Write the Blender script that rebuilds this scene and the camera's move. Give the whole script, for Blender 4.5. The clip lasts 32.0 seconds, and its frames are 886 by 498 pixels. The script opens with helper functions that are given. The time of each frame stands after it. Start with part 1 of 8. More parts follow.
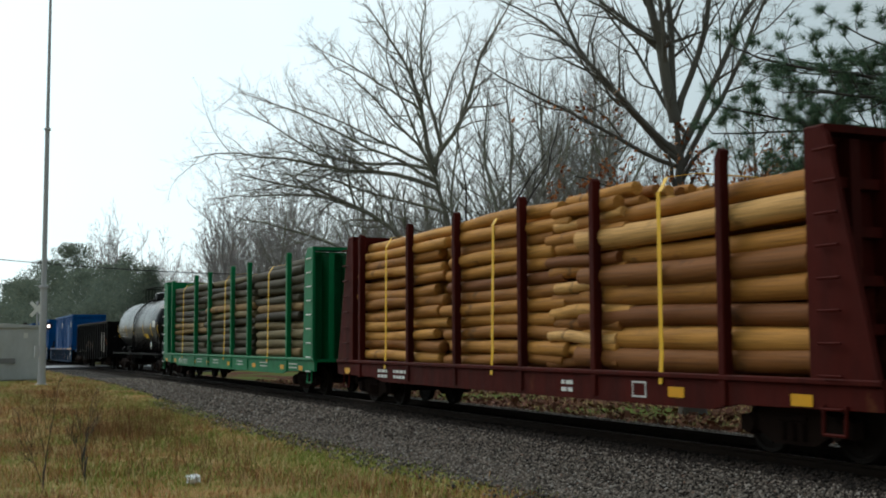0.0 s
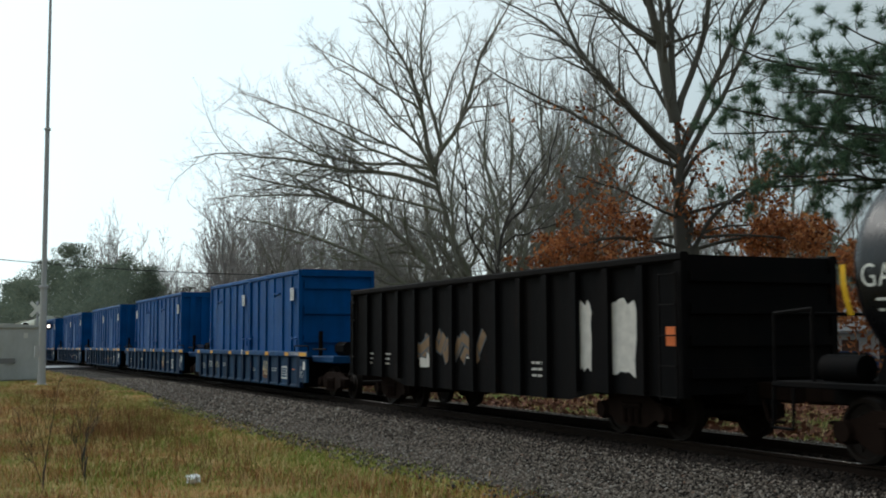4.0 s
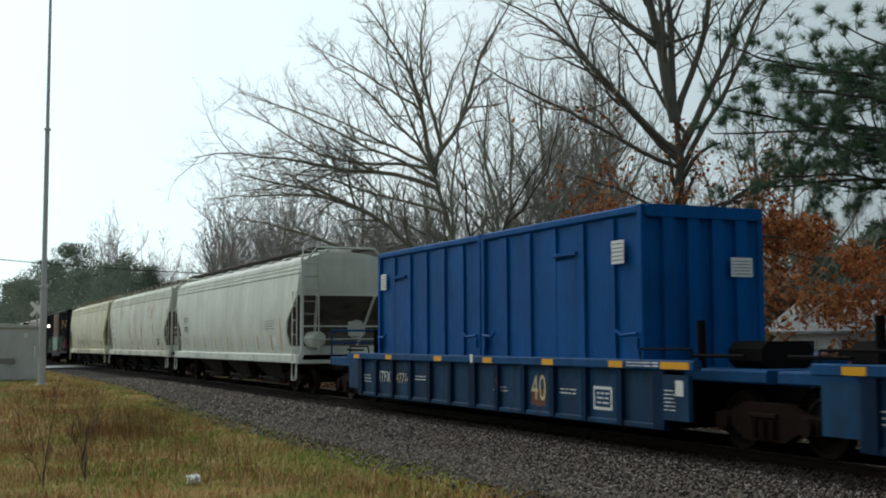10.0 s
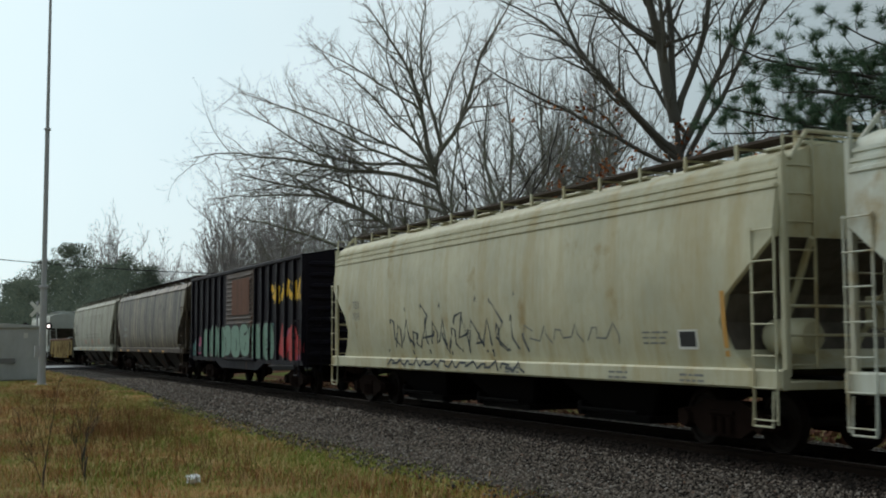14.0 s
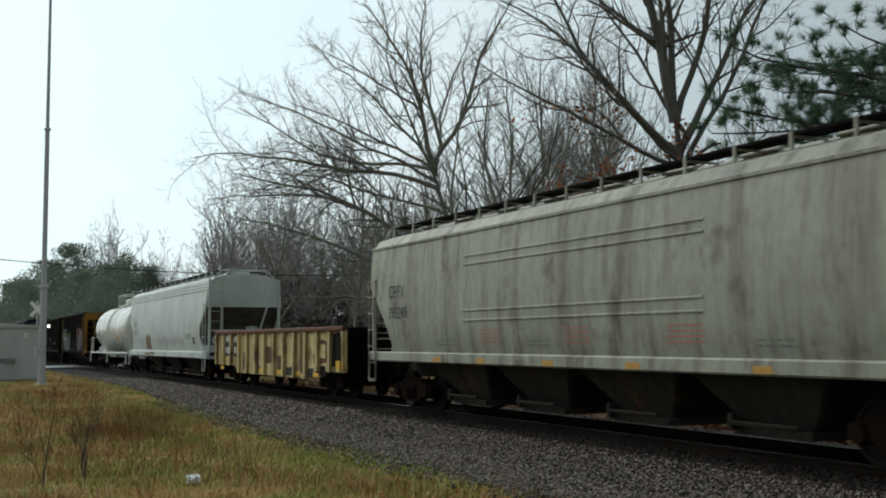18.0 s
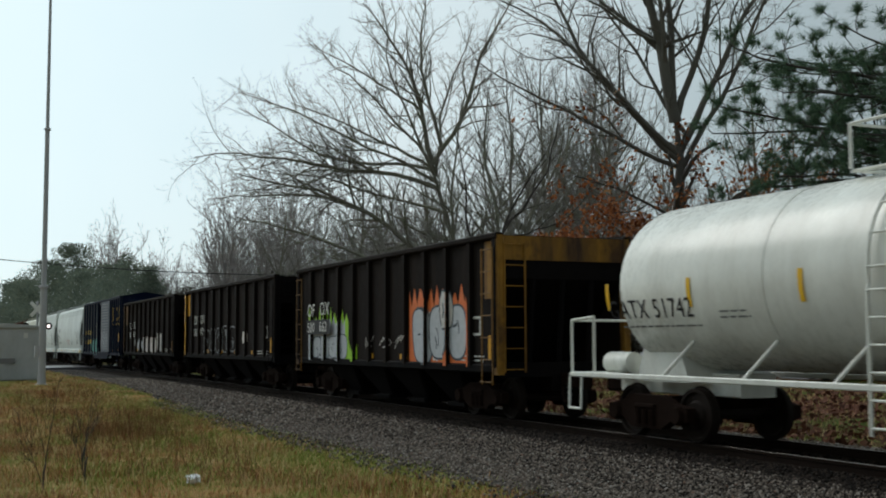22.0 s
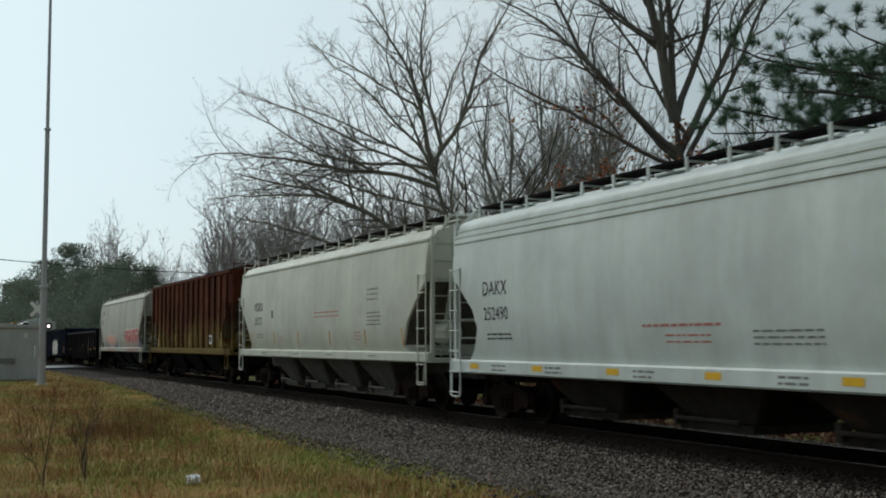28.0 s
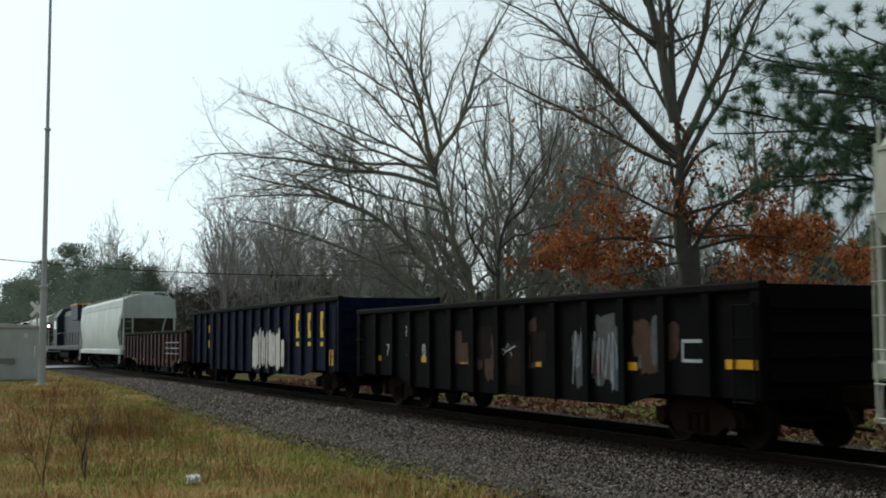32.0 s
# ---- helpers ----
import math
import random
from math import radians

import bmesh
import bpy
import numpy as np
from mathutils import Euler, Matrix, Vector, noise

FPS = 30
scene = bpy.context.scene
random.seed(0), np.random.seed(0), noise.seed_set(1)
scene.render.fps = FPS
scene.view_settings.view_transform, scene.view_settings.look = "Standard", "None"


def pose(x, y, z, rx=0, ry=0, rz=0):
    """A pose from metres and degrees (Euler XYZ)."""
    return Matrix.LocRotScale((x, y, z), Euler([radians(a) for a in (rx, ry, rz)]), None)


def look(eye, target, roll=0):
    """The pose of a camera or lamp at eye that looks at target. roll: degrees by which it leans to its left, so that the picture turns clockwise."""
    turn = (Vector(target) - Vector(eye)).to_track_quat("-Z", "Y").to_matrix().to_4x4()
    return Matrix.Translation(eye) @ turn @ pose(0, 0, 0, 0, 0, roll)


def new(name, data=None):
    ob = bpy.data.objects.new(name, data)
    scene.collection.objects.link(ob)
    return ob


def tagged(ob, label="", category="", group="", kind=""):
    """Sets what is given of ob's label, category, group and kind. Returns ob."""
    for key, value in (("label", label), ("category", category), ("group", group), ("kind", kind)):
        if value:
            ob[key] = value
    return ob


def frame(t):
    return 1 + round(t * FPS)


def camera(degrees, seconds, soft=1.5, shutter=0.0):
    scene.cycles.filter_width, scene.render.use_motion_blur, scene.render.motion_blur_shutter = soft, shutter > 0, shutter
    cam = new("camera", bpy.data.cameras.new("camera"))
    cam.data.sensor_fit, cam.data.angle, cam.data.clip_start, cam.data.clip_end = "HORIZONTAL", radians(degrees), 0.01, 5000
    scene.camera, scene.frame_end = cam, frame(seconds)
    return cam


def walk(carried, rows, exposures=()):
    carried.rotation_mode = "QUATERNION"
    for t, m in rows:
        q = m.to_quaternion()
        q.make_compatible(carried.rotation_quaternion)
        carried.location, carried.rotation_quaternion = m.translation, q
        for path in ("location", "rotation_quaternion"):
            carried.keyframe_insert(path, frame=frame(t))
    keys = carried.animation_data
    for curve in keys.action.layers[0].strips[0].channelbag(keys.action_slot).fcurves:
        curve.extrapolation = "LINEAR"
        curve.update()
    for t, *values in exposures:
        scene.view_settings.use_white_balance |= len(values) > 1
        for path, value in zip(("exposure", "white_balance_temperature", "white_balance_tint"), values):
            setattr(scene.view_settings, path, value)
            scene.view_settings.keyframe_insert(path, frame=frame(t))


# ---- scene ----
# The camera stands still beside a single-track line; the train runs from far left to near right.
cam = camera(41.73, 32.0, soft=1.9, shutter=0.12)
EYE = Vector((0.0, 0.0, 1.646))
YAW, PITCH = radians(-65.676), radians(4.508)
AIM = EYE + Vector((math.sin(YAW) * math.cos(PITCH), math.cos(YAW) * math.cos(PITCH), math.sin(PITCH)))
STAND = look(EYE, AIM, -0.223)
walk(cam, [(0, STAND), (32, STAND)], exposures=[(0, 0.1), (3, 0.1), (7, 0.05), (10, 0.05), (12, -0.15), (14, -0.22), (18, -0.05), (20, -0.08), (21, -0.1), (22, -0.2), (23, 0.02), (25, 0.05), (28, -0.32), (29.5, -0.15), (31, 0.0), (32, 0.0)])

# ---- sky and light: thick overcast ----
world = bpy.data.worlds.new("overcast")
scene.world = world
world.use_nodes = True
wn, wl = world.node_tree.nodes, world.node_tree.links
wn.clear()
sky = wn.new("ShaderNodeTexSky")
sky.sky_type, sky.sun_disc, sky.sun_elevation, sky.sun_rotation = "NISHITA", False, radians(33), radians(-112)
sky_dim = wn.new("ShaderNodeMix")
sky_dim.data_type, sky_dim.blend_type = "RGBA", "MULTIPLY"
sky_dim.inputs[0].default_value = 1.0
sky_dim.inputs[7].default_value = (0.1, 0.1, 0.1, 1)
wl.new(sky.outputs[0], sky_dim.inputs[6])
tc = wn.new("ShaderNodeTexCoord")
cloud = wn.new("ShaderNodeTexNoise")
cloud.inputs["Scale"].default_value, cloud.inputs["Detail"].default_value = 1.7, 4
wl.new(tc.outputs["Generated"], cloud.inputs["Vector"])
cloud_ramp = wn.new("ShaderNodeValToRGB")
cloud_ramp.color_ramp.elements[0].position, cloud_ramp.color_ramp.elements[0].color = 0.3, (0.72, 0.92, 0.98, 1)
cloud_ramp.color_ramp.elements[1].position, cloud_ramp.color_ramp.elements[1].color = 0.7, (0.90, 1.02, 1.04, 1)
wl.new(cloud.outputs[0], cloud_ramp.inputs[0])
# the cloud is thinner towards the hidden sun, low on the left
SUN_FROM = Vector((-0.85, -0.35, 0.40)).normalized()
glow = wn.new("ShaderNodeVectorMath")
glow.operation = "DOT_PRODUCT"
glow.inputs[1].default_value = SUN_FROM
wl.new(tc.outputs["Generated"], glow.inputs[0])
glow_map = wn.new("ShaderNodeMapRange")
glow_map.interpolation_type = "SMOOTHSTEP"
for gi, gv0 in ((1, 0.3), (2, 0.95), (3, 0.46), (4, 1.2)):
    glow_map.inputs[gi].default_value = gv0
wl.new(glow.outputs["Value"], glow_map.inputs[0])
sky_mix = wn.new("ShaderNodeMix")
sky_mix.data_type = "RGBA"
sky_mix.inputs[0].default_value = 0.9
wl.new(sky_dim.outputs[2], sky_mix.inputs[6])
wl.new(cloud_ramp.outputs[0], sky_mix.inputs[7])
sky_bg = wn.new("ShaderNodeBackground")
wl.new(glow_map.outputs[0], sky_bg.inputs[1])
wl.new(sky_mix.outputs[2], sky_bg.inputs[0])
wo = wn.new("ShaderNodeOutputWorld")
wl.new(sky_bg.outputs[0], wo.inputs[0])
sun = new("sun", bpy.data.lights.new("sun", "SUN"))
sun.data.energy, sun.data.angle, sun.data.color = 1.4, radians(30), (1.0, 0.97, 0.93)
sun.matrix_basis = look(SUN_FROM * 100 + Vector((0, 0, 40)), (0, 0, 0))

# ---- materials ----
MATS = {}


def nodes_of(name):
    m = bpy.data.materials.new(name)
    m.use_nodes = True
    nt = m.node_tree
    return m, nt, nt.nodes["Principled BSDF"]


def noise_node(nt, scale, stretch=(1, 1, 1), detail=4, coord="Object"):
    c = nt.nodes.new("ShaderNodeTexCoord")
    mp = nt.nodes.new("ShaderNodeMapping")
    mp.inputs["Scale"].default_value = stretch
    n = nt.nodes.new("ShaderNodeTexNoise")
    n.inputs["Scale"].default_value, n.inputs["Detail"].default_value = scale, detail
    n.inputs["Roughness"].default_value = 0.62
    nt.links.new(c.outputs[coord], mp.inputs[0])
    nt.links.new(mp.outputs[0], n.inputs["Vector"])
    return n.outputs[0]


def ramp(nt, fac, stops):
    r = nt.nodes.new("ShaderNodeValToRGB")
    e = r.color_ramp.elements
    while len(e) < len(stops):
        e.new(0.5)
    for el, (p, c) in zip(e, stops):
        el.position = p
        el.color = (*c, 1) if len(c) == 3 else c
    nt.links.new(fac, r.inputs[0])
    return r.outputs[0]


def mixed(nt, fac, a, b, blend="MIX"):
    m = nt.nodes.new("ShaderNodeMix")
    m.data_type, m.blend_type = "RGBA", blend
    for sock, v in ((m.inputs[0], fac), (m.inputs[6], a), (m.inputs[7], b)):
        if isinstance(v, (int, float)):
            sock.default_value = v
        elif isinstance(v, tuple):
            sock.default_value = (*v, 1)
        else:
            nt.links.new(v, sock)
    return m.outputs[2]


def bumped(nt, bsdf, fac, strength, dist=0.02):
    b = nt.nodes.new("ShaderNodeBump")
    b.inputs["Strength"].default_value, b.inputs["Distance"].default_value = strength, dist
    nt.links.new(fac, b.inputs["Height"])
    nt.links.new(b.outputs[0], bsdf.inputs["Normal"])


W = (1, 1, 1)
K = (0, 0, 0)


def paint(name, col, dirt=(0.05, 0.04, 0.03), streak=0.35, rust=0.0, rough=0.5, metal=0.0, fade=0.15, rustcol=(0.19, 0.07, 0.025), lo=0.42, spec=0.3):
    """Painted steel with long vertical dirt streaks, a worn mottling, and rust patches where there are any."""
    if name in MATS:
        return MATS[name]
    m, nt, b = nodes_of(name)
    big = noise_node(nt, 0.55, (1, 1, 1), 3)
    c = mixed(nt, ramp(nt, big, [(0.3, K), (0.7, W)]), tuple(x * (1 - fade) for x in col), tuple(min(1, x * (1 + fade)) for x in col))
    st = noise_node(nt, 1.6, (1.7, 1.0, 0.16), 6)
    fine = noise_node(nt, 9.0, (1, 1, 0.5), 5)
    s = ramp(nt, st, [(lo, K), (lo + 0.3, (streak,) * 3)])
    c = mixed(nt, s, c, dirt)
    f = ramp(nt, fine, [(0.45, K), (0.8, (0.35 * streak + 0.05,) * 3)])
    c = mixed(nt, f, c, dirt)
    if rust > 0:
        rn = noise_node(nt, 0.9, (1, 1, 0.75), 8)
        rf = ramp(nt, rn, [(0.66 - 0.2 * rust, K), (0.74 - 0.12 * rust, (min(1, 0.5 + rust),) * 3)])
        c = mixed(nt, rf, c, mixed(nt, fine, rustcol, tuple(x * 0.4 for x in rustcol)))
    nt.links.new(c, b.inputs["Base Color"])
    b.inputs["Metallic"].default_value = metal
    b.inputs["Specular IOR Level"].default_value = spec
    r = ramp(nt, fine, [(0.2, (rough - 0.08,) * 3), (0.8, (rough + 0.15,) * 3)])
    nt.links.new(r, b.inputs["Roughness"])
    bumped(nt, b, big, 0.25, 0.05)
    MATS[name] = m
    return m


def plain(name, col, rough=0.6, metal=0.0, vary=0.2, scale=6.0, spec=0.2):
    if name in MATS:
        return MATS[name]
    m, nt, b = nodes_of(name)
    n = noise_node(nt, scale, (1, 1, 1), 5)
    c = mixed(nt, n, tuple(x * (1 - vary) for x in col), tuple(min(1, x * (1 + vary)) for x in col))
    nt.links.new(c, b.inputs["Base Color"])
    b.inputs["Roughness"].default_value, b.inputs["Metallic"].default_value = rough, metal
    b.inputs["Specular IOR Level"].default_value = spec
    bumped(nt, b, n, 0.15, 0.01)
    MATS[name] = m
    return m


def island(name, stops, rough=0.8, patch=0.0, patch_scale=0.25, sheen=0.0):
    """Many small pieces in one mesh, each with a shade of its own, in patches."""
    m, nt, b = nodes_of(name)
    g = nt.nodes.new("ShaderNodeNewGeometry")
    fac = g.outputs["Random Per Island"]
    if patch:
        pn = noise_node(nt, patch_scale, (1, 1, 1), 3)
        mx = nt.nodes.new("ShaderNodeMix")
        mx.inputs[0].default_value = patch
        pr = nt.nodes.new("ShaderNodeMapRange")
        pr.inputs[1].default_value, pr.inputs[2].default_value = 0.36, 0.64
        nt.links.new(pn, pr.inputs[0])
        nt.links.new(fac, mx.inputs[2])
        nt.links.new(pr.outputs[0], mx.inputs[3])
        fac = mx.outputs[0]
    nt.links.new(ramp(nt, fac, stops), b.inputs["Base Color"])
    b.inputs["Roughness"].default_value = rough
    b.inputs["Specular IOR Level"].default_value = 0.12
    MATS[name] = m
    return m


# ---- mesh building ----
class Shape:
    """Collects vertices and faces for one mesh."""

    def __init__(self):
        self.v, self.f = [], []

    def add(self, vs, fs):
        o = len(self.v)
        self.v += [tuple(p) for p in vs]
        self.f += [tuple(i + o for i in q) for q in fs]
        return self

    def box(self, x0, x1, y0, y1, z0, z1):
        return self.add([(x0, y0, z0), (x1, y0, z0), (x1, y1, z0), (x0, y1, z0), (x0, y0, z1), (x1, y0, z1), (x1, y1, z1), (x0, y1, z1)],
                        [(3, 2, 1, 0), (4, 5, 6, 7), (0, 1, 5, 4), (1, 2, 6, 5), (2, 3, 7, 6), (3, 0, 4, 7)])

    def slab(self, x0, x1, y0, y1, z0, z1, c=0.02):
        """A box with chamfered long edges (along its x)."""
        pr = [(y0 + c, z0), (y1 - c, z0), (y1, z0 + c), (y1, z1 - c), (y1 - c, z1), (y0 + c, z1), (y0, z1 - c), (y0, z0 + c)]
        return self.prism([(x0, pr), (x1, pr)])

    def post(self, x, y, z0, z1, w, d=None, c=0.015):
        d = d or w
        a, b = w / 2, d / 2
        pr = [(-a + c, -b), (a - c, -b), (a, -b + c), (a, b - c), (a - c, b), (-a + c, b), (-a, b - c), (-a, -b + c)]
        n = 8
        vs = [(x + p, y + q, z) for z in (z0, z1) for p, q in pr]
        return self.add(vs, [tuple(range(n))[::-1], tuple(range(n, 2 * n))] + [(i, (i + 1) % n, n + (i + 1) % n, n + i) for i in range(n)])

    def prism(self, rings):
        """rings: (x, [(y, z), ...]) each; joined end to end and capped."""
        n = len(rings[0][1])
        vs = [(x, y, z) for x, pr in rings for y, z in pr]
        fs = [tuple(range(n))[::-1], tuple(range(len(vs) - n, len(vs)))]
        for k in range(len(rings) - 1):
            fs += [(k * n + i, k * n + (i + 1) % n, (k + 1) * n + (i + 1) % n, (k + 1) * n + i) for i in range(n)]
        return self.add(vs, fs)

    def stack(self, rings, caps=True):
        """rings: (z, half length, half width[, corner]) each: a body of rounded rectangles, from the bottom up."""
        vs, n = [], 8
        for r in rings:
            z, hx, hw = r[:3]
            c = r[3] if len(r) > 3 else 0.05
            vs += [(-hx + c, -hw, z), (hx - c, -hw, z), (hx, -hw + c, z), (hx, hw - c, z), (hx - c, hw, z), (-hx + c, hw, z), (-hx, hw - c, z), (-hx, -hw + c, z)]
        fs = [tuple(range(n))[::-1], tuple(range(len(vs) - n, len(vs)))] if caps else []
        for k in range(len(rings) - 1):
            fs += [(k * n + i, k * n + (i + 1) % n, (k + 1) * n + (i + 1) % n, (k + 1) * n + i) for i in range(n)]
        return self.add(vs, fs)

    def outline(self, poly, y0, y1):
        """A polygon in x, z, given thickness along y."""
        n = len(poly)
        vs = [(x, y, z) for y in (y0, y1) for x, z in poly]
        return self.add(vs, [tuple(range(n)), tuple(range(n, 2 * n))[::-1]] + [(n + i, n + (i + 1) % n, (i + 1) % n, i) for i in range(n)])

    def rod(self, p, q, r, n=6, r2=None):
        p, q = Vector(p), Vector(q)
        r2 = r if r2 is None else r2
        d = (q - p).normalized()
        u = d.orthogonal().normalized()
        w = d.cross(u)
        vs = [p + (u * math.cos(2 * math.pi * i / n) + w * math.sin(2 * math.pi * i / n)) * r for i in range(n)]
        vs += [q + (u * math.cos(2 * math.pi * i / n) + w * math.sin(2 * math.pi * i / n)) * r2 for i in range(n)]
        return self.add(vs, [tuple(range(n))[::-1], tuple(range(n, 2 * n))] + [(i, (i + 1) % n, n + (i + 1) % n, n + i) for i in range(n)])

    def pipe(self, pts, r, n=6):
        for a, b in zip(pts, pts[1:]):
            self.rod(a, b, r, n)
        return self

    def lathe(self, prof, c, axis="x", n=24):
        """prof: (along, radius) pairs turned about a line through c."""
        vs = []
        for a, r in prof:
            for i in range(n):
                s, t = r * math.cos(2 * math.pi * i / n), r * math.sin(2 * math.pi * i / n)
                vs.append((c[0] + a, c[1] + s, c[2] + t) if axis == "x" else ((c[0] + s, c[1] + a, c[2] + t) if axis == "y" else (c[0] + s, c[1] + t, c[2] + a)))
        k = len(prof)
        fs = [tuple(range(n)), tuple(range((k - 1) * n, k * n))]
        for j in range(k - 1):
            fs += [(j * n + i, j * n + (i + 1) % n, (j + 1) * n + (i + 1) % n, (j + 1) * n + i) for i in range(n)]
        return self.add(vs, fs)

    def mesh(self, name, mat, smooth=False):
        me = bpy.data.meshes.new(name)
        me.from_pydata(self.v, [], self.f)
        bm = bmesh.new()
        bm.from_mesh(me)
        bmesh.ops.recalc_face_normals(bm, faces=bm.faces)
        if smooth:
            for f in bm.faces:
                f.smooth = len(f.verts) <= 4
            for e in bm.edges:
                if len(e.link_faces) == 2 and e.calc_face_angle(0) > 0.7:
                    e.smooth = False
        bm.to_mesh(me)
        bm.free()
        if mat:
            me.materials.append(mat)
        return me


def part(name, shape, mat, parent, label="", smooth=False):
    me = shape if isinstance(shape, bpy.types.Mesh) else shape.mesh(name, mat, smooth)
    ob = new(name, me)
    ob.parent = parent
    if label:
        ob["label"] = label
    return ob


def thing(name, label, category, group="", kind=""):
    return tagged(new(name), label, category, group, kind)


def mass(name, verts, faces, mat):
    """One mesh from numpy arrays (all faces of one size)."""
    me = bpy.data.meshes.new(name)
    verts, faces = np.asarray(verts, np.float32), np.asarray(faces, np.int32)
    k = faces.shape[1]
    me.vertices.add(len(verts))
    me.vertices.foreach_set("co", verts.ravel())
    me.loops.add(faces.size)
    me.loops.foreach_set("vertex_index", faces.ravel())
    me.polygons.add(len(faces))
    me.polygons.foreach_set("loop_start", np.arange(0, faces.size, k, dtype=np.int32))
    me.update(calc_edges=True)
    me.validate()
    me.materials.append(mat)
    return me


# ---- the line of the track, and the lie of the land ----
D, BEND, CURVE, FALL = 12.191, -29.66, 1.542e-5, 2.832e-5


def line_y(x):
    w = np.clip(BEND - x, 0, 420)
    return D + CURVE * w * w


def line_z(x):
    w = np.clip(BEND - x, 0, 420)
    return -FALL * w * w


def land_z(x, y):
    """Height of the ground: a low bank of ballast carries the track; the grass lies half a metre lower."""
    x, y = np.asarray(x, float), np.asarray(y, float)
    rise = np.clip((-30 - x) / 22, 0, 1)
    grass = -0.52 + 0.33 * rise * rise * (3 - 2 * rise)
    off = np.abs(y - line_y(x))
    near = y < line_y(x)
    foot = np.where(near, 4.5, 4.0)
    bank = np.clip((foot - off) / (foot - 2.0), 0, 1)
    top = -0.2
    low = np.where(near, grass, -0.42)
    bumps = 0.05 * np.sin(0.9 * x + 0.4 * y) * np.sin(0.7 * y - 0.2 * x) * (bank <= 0)
    return low + (top - low) * bank + bumps + line_z(x)
# ---- the train: shared running gear ----
MOVERS, AXLES = [], []
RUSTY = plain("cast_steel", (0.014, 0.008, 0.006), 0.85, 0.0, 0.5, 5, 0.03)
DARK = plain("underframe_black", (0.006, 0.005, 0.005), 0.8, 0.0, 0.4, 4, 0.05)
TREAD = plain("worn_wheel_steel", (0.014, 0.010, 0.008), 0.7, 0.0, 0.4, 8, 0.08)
YELLOW = plain("reflector_yellow", (0.62, 0.30, 0.01), 0.45, 0, 0.18, 3)
WHITE = plain("stencil_white", (0.62, 0.62, 0.58), 0.7, 0, 0.22, 5)
BLACK = plain("stencil_black", (0.03, 0.03, 0.032), 0.7, 0, 0.3, 5)
SIGNY = plain("sign_yellow", (0.72, 0.42, 0.02), 0.5, 0, 0.15, 5)
WHEEL_R = 0.44
# sheet dirt, darkened further by painting in the shade of the recessed end
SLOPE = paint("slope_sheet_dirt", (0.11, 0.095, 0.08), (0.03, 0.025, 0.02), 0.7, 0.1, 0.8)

side_frame_mesh = Shape()
side_frame_mesh.outline([(-1.12, 0.34), (-1.12, 0.56), (-0.72, 0.62), (-0.42, 0.74), (0.42, 0.74), (0.72, 0.62), (1.12, 0.56), (1.12, 0.34), (0.72, 0.36), (0.42, 0.2), (-0.42, 0.2), (-0.72, 0.36)], -0.09, 0.09)
for sx in (-0.89, 0.89):
    side_frame_mesh.lathe([(-0.16, 0.13), (-0.09, 0.16), (0.05, 0.16)], (sx, 0, 0.44), "y", 12)
for sx in (-0.2, 0.0, 0.2):
    side_frame_mesh.rod((sx, -0.1, 0.26), (sx, -0.1, 0.5), 0.06, 8)
side_frame_mesh.slab(-0.28, 0.28, -0.13, 0.02, 0.52, 0.6)
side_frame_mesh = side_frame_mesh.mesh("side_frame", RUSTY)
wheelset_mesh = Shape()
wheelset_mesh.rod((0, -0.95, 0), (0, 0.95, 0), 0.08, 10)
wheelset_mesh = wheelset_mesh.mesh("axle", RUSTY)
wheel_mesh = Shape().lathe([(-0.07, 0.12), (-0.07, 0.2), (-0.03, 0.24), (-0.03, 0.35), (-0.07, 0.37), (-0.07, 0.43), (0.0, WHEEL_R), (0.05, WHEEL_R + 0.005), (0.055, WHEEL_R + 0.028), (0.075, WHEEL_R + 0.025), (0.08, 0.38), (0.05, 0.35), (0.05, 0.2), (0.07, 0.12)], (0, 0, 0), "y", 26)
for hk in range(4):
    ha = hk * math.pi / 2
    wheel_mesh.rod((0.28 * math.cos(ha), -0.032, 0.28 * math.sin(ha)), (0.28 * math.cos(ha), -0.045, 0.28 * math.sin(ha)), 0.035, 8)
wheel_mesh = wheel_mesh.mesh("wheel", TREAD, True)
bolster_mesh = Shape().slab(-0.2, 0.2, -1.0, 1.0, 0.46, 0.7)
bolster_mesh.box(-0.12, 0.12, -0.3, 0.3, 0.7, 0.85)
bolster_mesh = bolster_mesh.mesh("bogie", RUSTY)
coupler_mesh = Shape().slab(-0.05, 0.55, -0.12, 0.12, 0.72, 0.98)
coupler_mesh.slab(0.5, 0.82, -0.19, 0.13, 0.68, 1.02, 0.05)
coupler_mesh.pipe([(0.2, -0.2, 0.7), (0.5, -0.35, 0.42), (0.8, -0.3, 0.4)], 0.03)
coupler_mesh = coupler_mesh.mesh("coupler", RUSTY)


